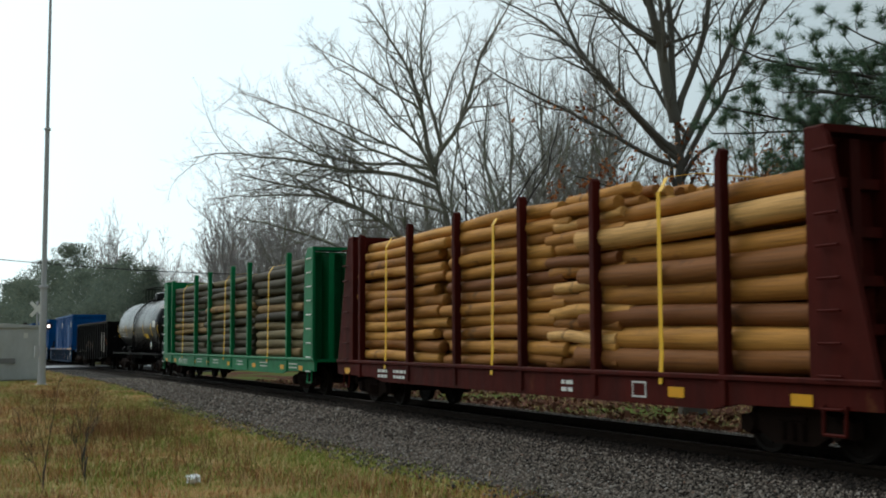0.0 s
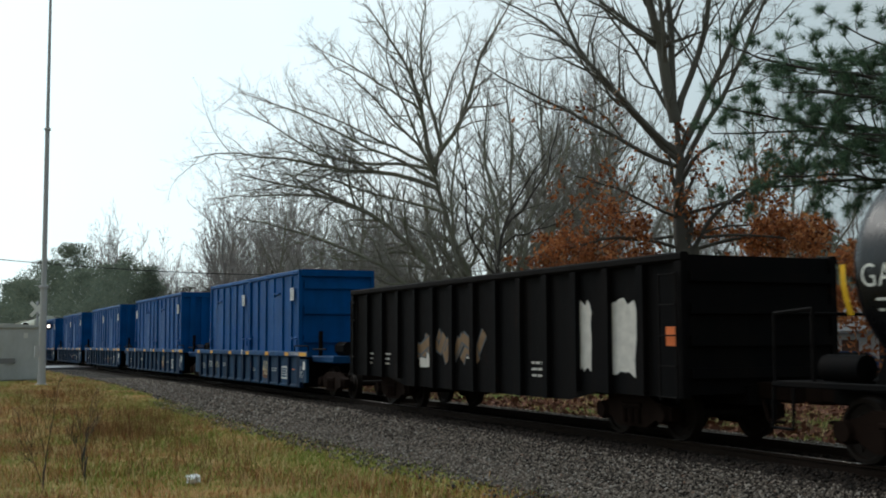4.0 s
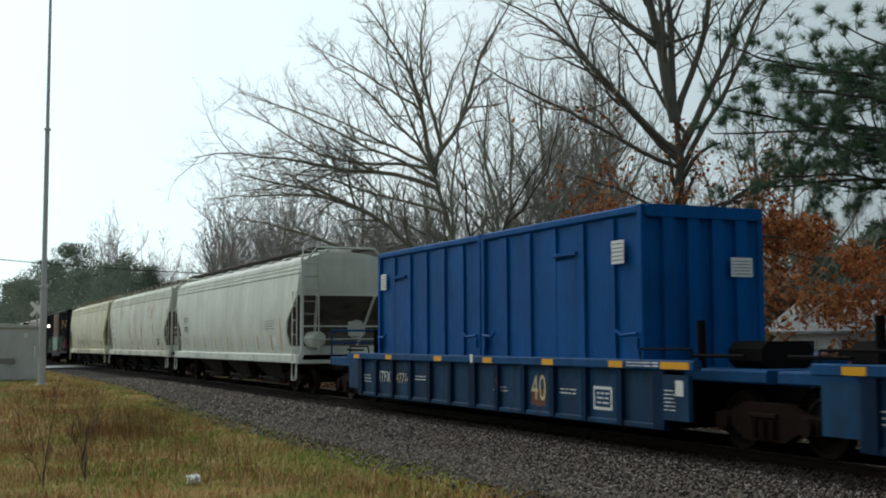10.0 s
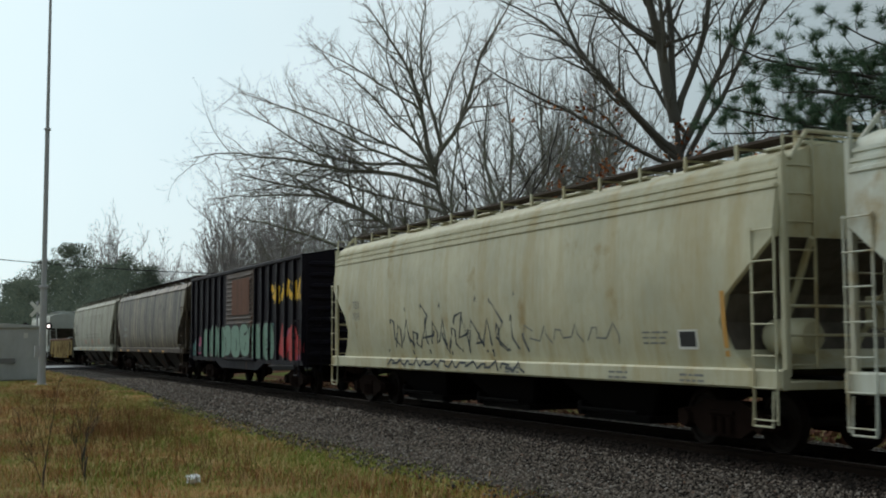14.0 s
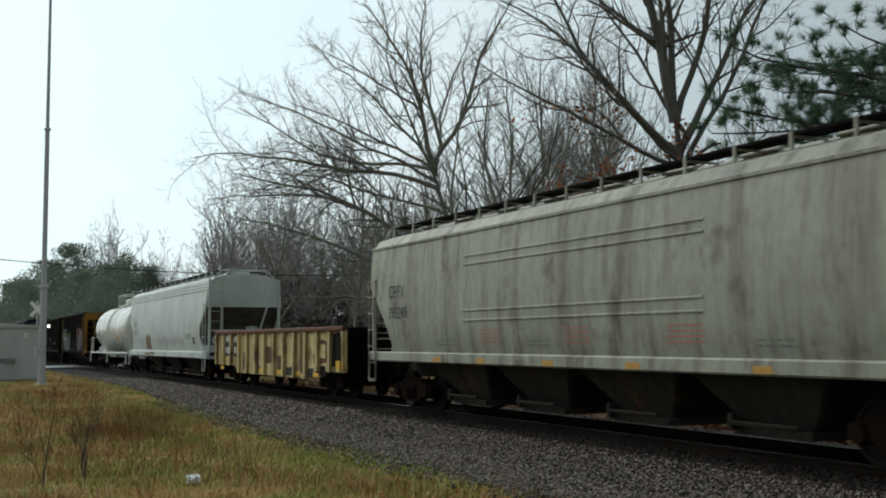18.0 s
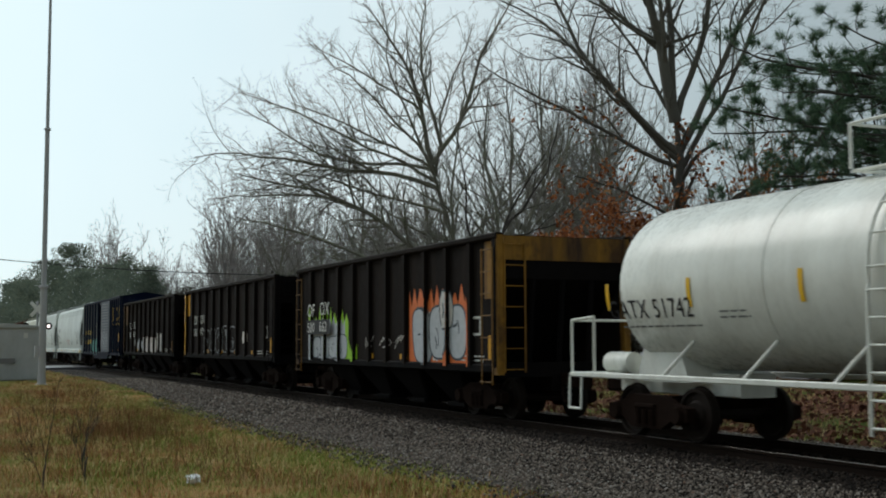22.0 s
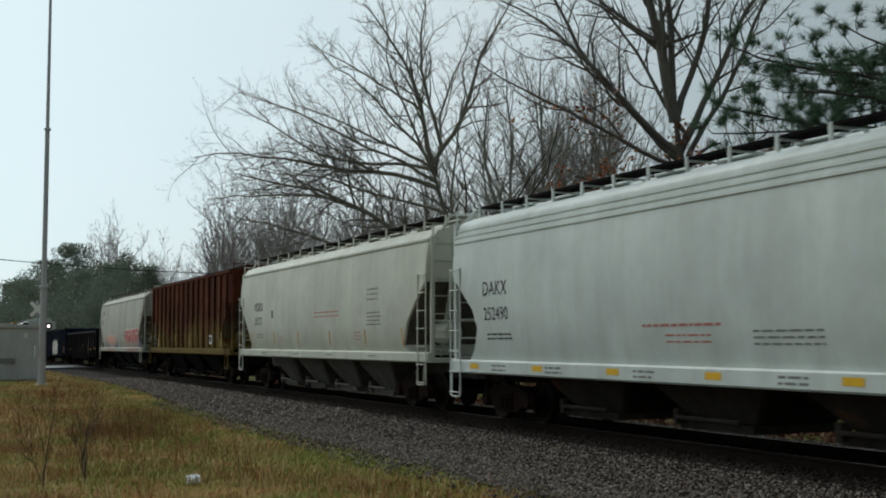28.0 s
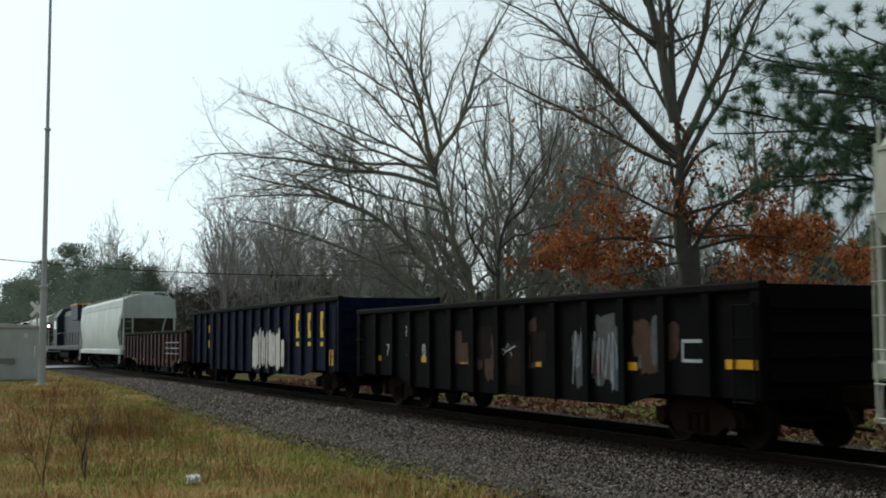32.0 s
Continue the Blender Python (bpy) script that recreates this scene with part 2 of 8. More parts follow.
def running_gear(car, half, bogie_in=1.9, s0=0.0, ends=(1, -1), couplers=True):
    for e in ends:
        bx = e * (half - bogie_in)
        bog = part("bogie", bolster_mesh, None, car)
        bog.matrix_basis = pose(bx, 0, 0)
        for sy in (-1, 1):
            fr = part("side_frame", side_frame_mesh, None, bog)
            fr.matrix_basis = pose(0, sy * 1.06, 0, 0, 0, 0 if sy < 0 else 180)
        for ax in (-0.89, 0.89):
            w = part("wheelset", wheelset_mesh, None, bog)
            w.location = (ax, 0, WHEEL_R)
            AXLES.append((w, ax, s0 + bx + ax))
            # wheels are welded to the axle: joined in one rolling mesh
        if couplers:
            cp = part("coupler", coupler_mesh, None, car)
            cp.matrix_basis = pose(e * half, 0, 0, 0, 0, 0 if e > 0 else 180)


# one rolling mesh: axle with both wheels
def rolling_mesh():
    bm = bmesh.new()
    bm.from_mesh(wheelset_mesh)
    for sy, turn in ((-0.75, 0), (0.75, 180)):
        o = len(bm.verts)
        bm.from_mesh(wheel_mesh)
        bm.verts.ensure_lookup_table()
        m = pose(0, sy, 0, 0, 0, turn)
        for v in bm.verts[o:]:
            v.co = m @ v.co
    me = bpy.data.meshes.new("wheelset")
    bm.to_mesh(me)
    bm.free()
    me.materials.append(TREAD)
    return me


wheelset_mesh = rolling_mesh()


# ---- marks on car sides: lettering, plates, bars and spray paint that follow the side's curve ----
def flat_side(hw):
    return lambda z: hw


def lettering(car, text, x, z, h, mat, side, name="lettering", squeeze=0.9, off=0.006):
    """Characters on the near side; x is the left edge as seen."""
    cu = bpy.data.curves.new(name, "FONT")
    cu.body, cu.size, cu.space_character = text, h * 1.38, 1.08
    tmp = bpy.data.objects.new(name, cu)
    me = bpy.data.meshes.new_from_object(tmp)
    bpy.data.objects.remove(tmp)
    for v in me.vertices:
        zz = z + v.co.y
        v.co = (x + v.co.x * squeeze, -(side(zz) + off), zz)
    me.materials.clear()
    me.materials.append(mat)
    return part(name, me, None, car)


def panel(car, name, x0, x1, z0, z1, mat, side, off=0.005, label="", nz=4):
    """A thin plate or painted patch lying on the near side."""
    sh = Shape()
    vs, fs = [], []
    for i in range(nz + 1):
        z = z0 + (z1 - z0) * i / nz
        vs += [(x0, -(side(z) + off), z), (x1, -(side(z) + off), z)]
    fs = [(2 * i, 2 * i + 1, 2 * i + 3, 2 * i + 2) for i in range(nz)]
    sh.add(vs, fs)
    return part(name, sh, mat, car, label)


def bars(car, x, z, w, rows, mat, side, h=0.045, gap=0.085, off=0.005):
    """Small print that cannot be read: rows of plain bars."""
    rng = random.Random(int(x * 100) + int(z * 37))
    sh, h = Shape(), h * 0.72
    for k in range(rows):
        zz, xx = z - k * gap, x
        while xx < x + w - 0.04:
            ww = min(rng.uniform(0.08, 0.26), x + w - xx)
            vs = [(xx, -(side(zz) + off), zz), (xx + ww, -(side(zz) + off), zz), (xx + ww, -(side(zz + h) + off), zz + h), (xx, -(side(zz + h) + off), zz + h)]
            sh.add(vs, [(0, 1, 2, 3)])
            xx += ww + 0.045
    return part("small_print", sh, mat, car)


def ribbon(sh, pts, width, side, off):
    """A sprayed stroke of a given width along x, z points, as one strip."""
    n = len(pts)
    vs = []
    for k, (x, z) in enumerate(pts):
        (ax, az), (bx, bz) = pts[max(0, k - 1)], pts[min(n - 1, k + 1)]
        if k == 0 and pts[0] == pts[-1]:
            ax, az = pts[-2]
        if k == n - 1 and pts[0] == pts[-1]:
            bx, bz = pts[1]
        d = math.hypot(bx - ax, bz - az) or 1e-6
        nx, nz = -(bz - az) / d * width / 2, (bx - ax) / d * width / 2
        vs += [(x - nx, -(side(z - nz) + off), z - nz), (x + nx, -(side(z + nz) + off), z + nz)]
    sh.add(vs, [(2 * k, 2 * k + 1, 2 * k + 3, 2 * k + 2) for k in range(n - 1)])


def strip(pts, width, side, off):
    sh = Shape()
    ribbon(sh, pts, width, side, off)
    return sh


# skeletons of made-up sprayed signs, in a unit box
def graffiti(car, x0, x1, z0, z1, fill, edge, side, seed=1, letters=5, shade=None, off=0.006, wide=1.0):
    """Sprayed shapes without meaning: fat interlocking bent strokes with an outline, a halo and spikes."""
    rng = random.Random(seed)
    w, h = (x1 - x0) / letters, z1 - z0
    fat = min(0.26 * h, 0.36 * w)
    for k in range(letters):
        cx = x0 + (k + 0.5) * w
        strokes = []
        for q in range(2):
            n = rng.choice((3, 4, 4))
            flip = rng.random() < 0.5
            pts = []
            for i in range(n):
                u = (i / (n - 1) - 0.5) * rng.uniform(0.7, 1.25) * (0.75 if q else 1.0) + rng.uniform(-0.12, 0.12)
                hi = (i % 2 == 0) != flip
                v = rng.uniform(0.72, 1.0) if hi else rng.uniform(0.0, 0.3)
                if rng.random() < 0.3:
                    v = rng.uniform(0.35, 0.65)
                pts.append((cx + u * w * 1.15 * wide, z0 + 0.1 * h + v * h * 0.8))
            strokes.append(pts)
        if shade:
            part("spray_shadow", strip(strokes[0], fat * 2.2, side, off - 0.002), shade, car)
        for q, pts in enumerate(strokes):
            if edge:
                part("spray_outline", strip(pts, fat * (1.45 if fill else 0.22), side, off + 0.0012 * q), edge, car)
            if fill:
                part("spray_fill", strip(pts, fat, side, off + 0.0012 * q + 0.0006), fill, car)


def bubbles(car, x0, x1, z0, z1, fill, edge, side, seed=1, letters=5, line=0.07, off=0.006):
    """Sprayed balloon shapes without meaning: fat rounded blocks with an outline, a notch and a small hole each."""
    rng = random.Random(seed)
    w, h = (x1 - x0) / letters, z1 - z0

    def lobe(cx, cz, rx, rz, tilt, square, n=22):
        out = []
        for i in range(n):
            a = 2 * math.pi * i / n
            c, q = math.cos(a), math.sin(a)
            u, v = rx * abs(c) ** square * (1 if c > 0 else -1), rz * abs(q) ** square * (1 if q > 0 else -1)
            out.append((cx + u + tilt * v, cz + v))
        return out

    def sheet(name, pts, mat, o):
        n = len(pts)
        cx, cz = sum(p[0] for p in pts) / n, sum(p[1] for p in pts) / n
        part(name, Shape().add([(cx, -(side(cz) + o), cz)] + [(x, -(side(z) + o), z) for x, z in pts], [(0, 1 + i, 1 + (i + 1) % n) for i in range(n)]), mat, car)

    for k in range(letters):
        cx, cz = x0 + (k + 0.5) * w, (z0 + z1) / 2 + rng.uniform(-0.05, 0.05) * h
        rx, rz, tilt, sq = w * rng.uniform(0.47, 0.58), h * rng.uniform(0.42, 0.5), rng.uniform(-0.2, 0.2), rng.uniform(0.55, 0.8)
        o = off + 0.002 * (k % 2)
        if fill:
            if edge:
                sheet("spray_outline", lobe(cx, cz, rx + line, rz + line, tilt, sq), edge, o)
            sheet("spray_fill", lobe(cx, cz, rx, rz, tilt, sq), fill, o + 0.0006)
        else:
            ring = lobe(cx, cz, rx, rz, tilt, sq)
            part("spray_outline", strip(ring + ring[:1], line, side, o), edge, car)
        for q in range(rng.choice((1, 2, 2, 3)) if edge else 0):
            px, pz, ang = cx + rng.uniform(-0.35, 0.35) * rx, cz + rng.uniform(-0.5, 0.5) * rz, rng.choice((0.1, 1.4, 1.7, 0.8, 2.3))
            ln = rng.uniform(0.25, 0.5) * min(rx, rz)
            part("spray_outline", strip([(px - ln * math.cos(ang), pz - ln * math.sin(ang)), (px + 0.03, pz), (px + ln * math.cos(ang + 0.3), pz + ln * math.sin(ang + 0.3))], line * rng.uniform(0.7, 1.3), side, o + 0.0012 + 0.0003 * q), edge, car)


def flame(car, x0, x1, z0, z1, mat, side, seed=1, tooth=0.35, off=0.0035):
    """A sprayed ground with licking spikes along its top."""
    rng = random.Random(seed)
    n = max(4, int((x1 - x0) / 0.16))
    xs = [x0 + (x1 - x0) * i / n for i in range(n + 1)]
    zs = [z1 - tooth * (rng.uniform(0.75, 1.0) if i % 2 else rng.uniform(0.0, 0.45)) for i in range(n + 1)]
    vs = []
    for x, z in zip(xs, zs):
        for k in range(5):
            q = z0 + (z - z0) * k / 4
            vs.append((x, -(side(q) + off), q))
    part("spray_ground", Shape().add(vs, [(5 * i + k, 5 * i + 5 + k, 5 * i + 6 + k, 5 * i + 1 + k) for i in range(n) for k in range(4)]), mat, car)


def patchwork(car, x0, x1, z0, z1, mats, side, seed, n, off=0.004):
    """Overlapping rolled-on patches in several colours."""
    rng = random.Random(seed)
    for k in range(n):
        w, h = rng.uniform(0.25, 0.8), rng.uniform(0.3, 0.75) * (z1 - z0)
        x, z = rng.uniform(x0, x1 - w), rng.uniform(z0, z1 - h)
        smear(car, x, x + w, z, z + h, mats[k % len(mats)], side, seed + k, off + 0.0004 * k)


def smear(car, x0, x1, z0, z1, mat, side, seed=1, off=0.004):
    """A patch of worn or rolled-on paint with a ragged edge."""
    rng = random.Random(seed)
    n = 22
    cx, cz = (x0 + x1) / 2, (z0 + z1) / 2
    pts = []
    for i in range(n):
        a = 2 * math.pi * i / n
        sq = max(abs(math.cos(a)), abs(math.sin(a)))
        r = rng.uniform(0.78, 1.0) / sq
        pts.append((cx + (x1 - x0) / 2 * r * math.cos(a), cz + (z1 - z0) / 2 * r * math.sin(a)))
    sh = Shape().add([(cx, -(side(cz) + off), cz)] + [(x, -(side(z) + off), z) for x, z in pts], [(0, 1 + i, 1 + (i + 1) % n) for i in range(n)])
    part("paint_patch", sh, mat, car)


def scrawl(car, x0, x1, z0, z1, mat, side, seed=1, n=5, width=0.05, off=0.006):
    """A sprayed line scrawl of peaks and loops."""
    rng = random.Random(seed)
    w = (x1 - x0) / n
    for k in range(n):
        sh = Shape()
        a = x0 + k * w
        pts = [(a + w * u + rng.uniform(-0.08, 0.08) * w, z0 + (z1 - z0) * v) for u, v in
               ((0, rng.uniform(0, 0.3)), (0.15, rng.uniform(0.6, 0.9)), (0.35, rng.uniform(0.5, 0.7)), (0.3, 0.3), (0.55, rng.uniform(0.1, 0.4)), (0.75, rng.uniform(0.8, 1.0)), (0.85, rng.uniform(0.2, 0.5)), (1.0, rng.uniform(0, 0.2)))]
        ribbon(sh, pts, width, side, off)
        part("spray_stroke", sh, mat, car)


def ladder(car, x0, x1, z0, z1, y, mat, step=0.4, r=0.012, name="ladder"):
    sh = Shape()
    sh.box(x0 - 0.013, x0 + 0.013, y - 0.012, y + 0.012, z0, z1)
    sh.box(x1 - 0.013, x1 + 0.013, y - 0.012, y + 0.012, z0, z1)
    k = int((z1 - z0) / step)
    for i in range(k + 1):
        z = z0 + 0.06 + i * (z1 - z0 - 0.1) / max(1, k)
        sh.rod((x0, y - 0.03, z), (x1, y - 0.03, z), r, 6)
    return part(name, sh, mat, car)


def end_ladder(car, x, y0, y1, z0, z1, mat):
    sh = Shape()
    for y in (y0, y1):
        sh.box(x - 0.012, x + 0.012, y - 0.018, y + 0.018, z0, z1)
    k = int((z1 - z0) / 0.4)
    for i in range(k + 1):
        z = z0 + 0.06 + i * (z1 - z0 - 0.1) / max(1, k)
        sh.rod((x, y0, z), (x, y1, z), 0.012, 6)
    return part("ladder", sh, mat, car)


def car_base(name, label, category, rear, front):
    car = thing(name, label, category, "freight train")
    MOVERS.append((car, (rear + front) / 2))
    return car, (front - rear) / 2, (rear + front) / 2


# ---- covered hopper ----
def side_of(table):
    zs, ws = [t[0] for t in table], [t[1] for t in table]
    return lambda z: float(np.interp(z, zs, ws))


def covered_hopper(label, rear, front, body, trim, kind="smooth", bays=3, under=None, roofm=None, boardm=None, board_z=4.55, post_step=1.25, posts=True):
    car, half, s0 = car_base("covered_hopper", label, "hopper car", rear, front)
    under = under or DARK
    boardm = boardm or DARK
    h = half
    if kind == "curved":
        rings = [(1.22, h - 0.75, 1.47), (1.5, h - 1.1, 1.53), (1.9, h - 1.3, 1.575), (2.3, h - 1.1, 1.6), (2.75, h - 0.5, 1.6), (3.05, h - 0.1, 1.585), (3.4, h - 0.08, 1.555), (3.72, h - 0.08, 1.51)]
        sill_z, sill_t, top_z = 0.96, 1.24, 4.18
        band = [(3.72, 1.51)]
        z = 3.74
        while z < 4.1:
            w0 = 1.51 - 0.12 * (z - 3.72) / 0.45
            band += [(z, w0 + 0.03), (z + 0.05, w0 + 0.025), (z + 0.06, w0 - 0.015), (z + 0.12, w0 - 0.025)]
            z += 0.13
        rings += [(a, h - 0.08, b) for a, b in band[1:]]
        rings += [(4.18, h - 0.08, 1.36), (4.3, h - 0.1, 1.1, 0.1), (4.4, h - 0.12, 0.6, 0.1), (4.42, h - 0.14, 0.3, 0.1)]
    elif kind == "smooth":
        rings = [(1.3, h - 1.2, 1.46), (1.55, h - 1.5, 1.55), (2.1, h - 1.15, 1.6), (2.6, h - 0.6, 1.605), (3.0, h - 0.12, 1.59), (3.6, h - 0.08, 1.55), (3.93, h - 0.08, 1.5), (3.95, h - 0.08, 1.53), (4.0, h - 0.08, 1.53), (4.02, h - 0.08, 1.46), (4.2, h - 0.08, 1.32), (4.32, h - 0.1, 0.95, 0.1), (4.4, h - 0.12, 0.5, 0.1)]
        sill_z, sill_t, top_z = 1.14, 1.38, 4.05
    else:
        rings = [(1.35, h - 1.5, 1.46), (1.75, h - 1.75, 1.5), (2.3, h - 1.3, 1.5), (2.9, h - 0.45, 1.5), (3.1, h - 0.12, 1.5), (4.22, h - 0.1, 1.5), (4.24, h - 0.1, 1.56), (4.34, h - 0.1, 1.56), (4.36, h - 0.1, 1.46), (4.46, h - 0.12, 0.8)]
        sill_z, sill_t, top_z = 1.14, 1.38, 4.3
    side = side_of([(r[0], r[2]) for r in rings])
    part("body", Shape().stack(rings), body, car, smooth=(kind != "rib"))
    if kind == "rib":
        n = int((2 * h - 1.2) / 0.98)
        for i in range(n + 1):
            x = -h + 0.7 + i * (2 * h - 1.4) / n
            inset = h - abs(x)
            z0 = 1.4 if inset > 1.75 else 1.75 + (1.75 - inset) * 0.75
            rb = Shape().outline([(x - 0.1, z0), (x + 0.1, z0), (x + 0.1, 4.22), (x - 0.1, 4.22)], -1.58, -1.495)
            part("rib", rb, body, car)
            rb2 = Shape().outline([(x - 0.1, z0), (x + 0.1, z0), (x + 0.1, 4.22), (x - 0.1, 4.22)], 1.495, 1.58)
            part("rib", rb2, body, car)
    for sy in (-1, 1):
        sl = Shape().slab(-h, h, min(sy * 1.57, sy * 1.44), max(sy * 1.57, sy * 1.44), sill_z, sill_t, 0.03)
        part("side_sill", sl, trim, car)
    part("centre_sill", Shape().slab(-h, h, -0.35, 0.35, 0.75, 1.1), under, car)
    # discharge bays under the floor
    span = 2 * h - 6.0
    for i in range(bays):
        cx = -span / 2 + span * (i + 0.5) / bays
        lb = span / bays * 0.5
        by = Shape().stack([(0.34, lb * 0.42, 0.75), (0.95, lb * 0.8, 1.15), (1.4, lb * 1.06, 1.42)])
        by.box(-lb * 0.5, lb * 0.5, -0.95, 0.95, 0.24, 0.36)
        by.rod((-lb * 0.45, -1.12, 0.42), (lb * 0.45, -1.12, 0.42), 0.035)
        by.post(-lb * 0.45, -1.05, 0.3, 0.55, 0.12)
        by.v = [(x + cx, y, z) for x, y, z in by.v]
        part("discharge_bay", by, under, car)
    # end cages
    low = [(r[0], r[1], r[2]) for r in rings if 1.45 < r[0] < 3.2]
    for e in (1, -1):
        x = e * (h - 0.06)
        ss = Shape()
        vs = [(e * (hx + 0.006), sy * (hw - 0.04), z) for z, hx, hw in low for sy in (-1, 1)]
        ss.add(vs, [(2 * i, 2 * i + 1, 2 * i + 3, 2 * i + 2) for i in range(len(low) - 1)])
        part("slope_sheet", ss, SLOPE, car, "dark dirty sloping end sheet, with recess shade in its colour")
        for sy in (-1, 1):
            part("corner_post", Shape().post(x, sy * 1.44, sill_t - 0.1, top_z, 0.11, 0.09), trim, car)
        end = Shape().slab(min(x, x - e * 1.3), max(x, x - e * 1.3), -1.42, 1.42, sill_z, sill_z + 0.1)
        part("end_platform", end, trim, car)
        xs = sorted((x - e * 0.02, x - e * 0.5))
        ladder(car, xs[0], xs[1], sill_t - 0.75, 3.2, -1.6, trim, 0.42)
        end_ladder(car, x, -1.42, -0.9, sill_t, top_z + 0.3, trim)
        dg = Shape()
        for sy in (-1, 1):
            dg.rod((x, sy * 0.95, 3.05), (x - e * 1.15, sy * 0.7, 1.3), 0.05)
        dg.rod((x, -1.42, 2.1), (x, 1.42, 2.1), 0.025)
        dg.rod((x, -1.42, 1.7), (x, 1.42, 1.7), 0.022)
        part("end_brace", dg, trim, car)
        part("grab_iron", Shape().pipe([(x - e * 0.1, -1.6, sill_z - 0.02), (x - e * 0.1, -1.62, sill_z - 0.5), (x - e * 0.5, -1.62, sill_z - 0.5), (x - e * 0.5, -1.6, sill_z - 0.02)], 0.015), trim, car)
        if e > 0:
            part("air_reservoir", Shape().lathe([(-0.45, 0.02), (-0.42, 0.2), (-0.34, 0.26), (0.34, 0.26), (0.42, 0.2), (0.45, 0.02)], (x - 0.55, -0.85, sill_t + 0.45), "x", 14), trim, car, smooth=True)
            bw = Shape()
            for k in range(12):
                a, b = 2 * math.pi * k / 12, 2 * math.pi * (k + 1) / 12
                bw.rod((x + 0.1, 0.3 + 0.28 * math.cos(a), 2.0 + 0.28 * math.sin(a)), (x + 0.1, 0.3 + 0.28 * math.cos(b), 2.0 + 0.28 * math.sin(b)), 0.02, 5)
            for a in (0.5, 2.6, 4.7):
                bw.rod((x + 0.08, 0.3, 2.0), (x + 0.1, 0.3 + 0.28 * math.cos(a), 2.0 + 0.28 * math.sin(a)), 0.018, 5)
            bw.slab(x - 0.12, x + 0.06, 0.1, 0.5, 1.8, 2.25)
            part("brake_wheel", bw, trim, car)
        part("roof_end_rail", Shape().pipe([(x, -1.3, top_z - 0.05), (x - e * 0.05, -0.95, board_z), (x - e * 0.05, 0.95, board_z), (x, 1.3, top_z - 0.05)], 0.035), trim, car)
    # roof: loading hatches in a long trough, running boards on posts
    tr = Shape().slab(-h + 0.7, h - 0.7, -0.38, 0.38, 4.36, 4.52, 0.05)
    part("hatch_trough", tr, roofm or body, car)
    nh = 9
    for i in range(nh):
        x = -h + 1.2 + i * (2 * h - 2.4) / (nh - 1)
        part("roof_hatch", Shape().slab(x - 0.45, x + 0.45, -0.42, 0.42, 4.5, 4.56, 0.02), roofm or body, car)
    for sy in (-1, 1):
        a, b = sorted((sy * 0.95, sy * 0.55))
        rb = Shape()
        for q in range(8):
            yy = a + (b - a) * q / 7
            rb.box(-h + 0.1, h - 0.1, yy - 0.02, yy + 0.02, board_z - 0.02, board_z + 0.02)
        n = int(2 * h / 0.3)
        for i in range(n + 1):
            x = -h + 0.12 + i * (2 * h - 0.24) / n
            rb.box(x - 0.02, x + 0.02, a, b, board_z - 0.015, board_z + 0.015)
        part("running_board", rb, boardm, car, "dark grating walkway along the roof")
    if posts:
        n = int(2 * h / post_step)
        for i in range(n + 1):
            x = -h + 0.3 + i * (2 * h - 0.6) / n
            part("board_bracket", Shape().box(x - 0.03, x + 0.03, -1.0, -0.96, 4.2, board_z + 0.03).box(x - 0.03, x + 0.03, 0.96, 1.0, 4.2, board_z + 0.03).box(x - 0.03, x + 0.03, -0.98, 0.98, board_z - 0.05, board_z - 0.02), trim, car)
    running_gear(car, h, 1.85, s0)
    return car, h, side


# ---- open gondola and coal hopper ----
def gondola(label, rear, front, top, body, trim, ribs=13, low_end=0.83, low_mid=0.56, name="gondola_car", chord=None, rib_mat=None, end_mat=None):
    car, h, s0 = car_base(name, label, "gondola car", rear, front)
    for sy in (-1, 1):
        a, b = sorted((sy * 1.45, sy * 1.41))
        poly = [(-h, low_end), (-h + 2.6, low_end), (-h + 3.6, low_mid), (h - 3.6, low_mid), (h - 2.6, low_end), (h, low_end), (h, top - 0.1), (-h, top - 0.1)]
        part("side_sheet", Shape().outline(poly, a, b), body, car)
        a, b = sorted((sy * 1.56, sy * 1.4))
        part("top_chord", Shape().slab(-h, h, a, b, top - 0.14, top, 0.03), chord or trim, car)
        for i in range(ribs + 1):
            x = -h + 0.1 + i * (2 * h - 0.2) / ribs
            z0 = low_mid if abs(x) < h - 3.4 else low_end
            a, b = sorted((sy * 1.45, sy * 1.545))
            rb = Shape().outline([(x - 0.09, z0), (x + 0.09, z0), (x + 0.09, top - 0.14), (x - 0.09, top - 0.14)], a, b)
            part("rib", rb, rib_mat or body, car)
    for e in (1, -1):
        x = e * (h - 0.04)
        a, b = sorted((x, x - e * 0.05))
        part("end_sheet", Shape().box(a, b, -1.41, 1.41, 0.8, top - 0.04), end_mat or body, car)
        for k in range(4):
            z = 1.05 + k * (top - 1.3) / 3.4
            a, b = sorted((x, x + e * 0.09))
            part("end_rib", Shape().box(a, b, -1.4, 1.4, z, z + 0.16), end_mat or body, car)
        xs = sorted((e * (h - 0.1), e * (h - 0.55)))
        ladder(car, xs[0], xs[1], 0.7, top - 0.3, -1.58, trim, 0.42)
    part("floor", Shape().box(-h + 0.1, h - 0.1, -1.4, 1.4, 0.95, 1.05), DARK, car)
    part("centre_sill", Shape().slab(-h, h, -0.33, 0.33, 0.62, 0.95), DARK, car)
    running_gear(car, h, 2.0, s0)
    return car, h, flat_side(1.45)


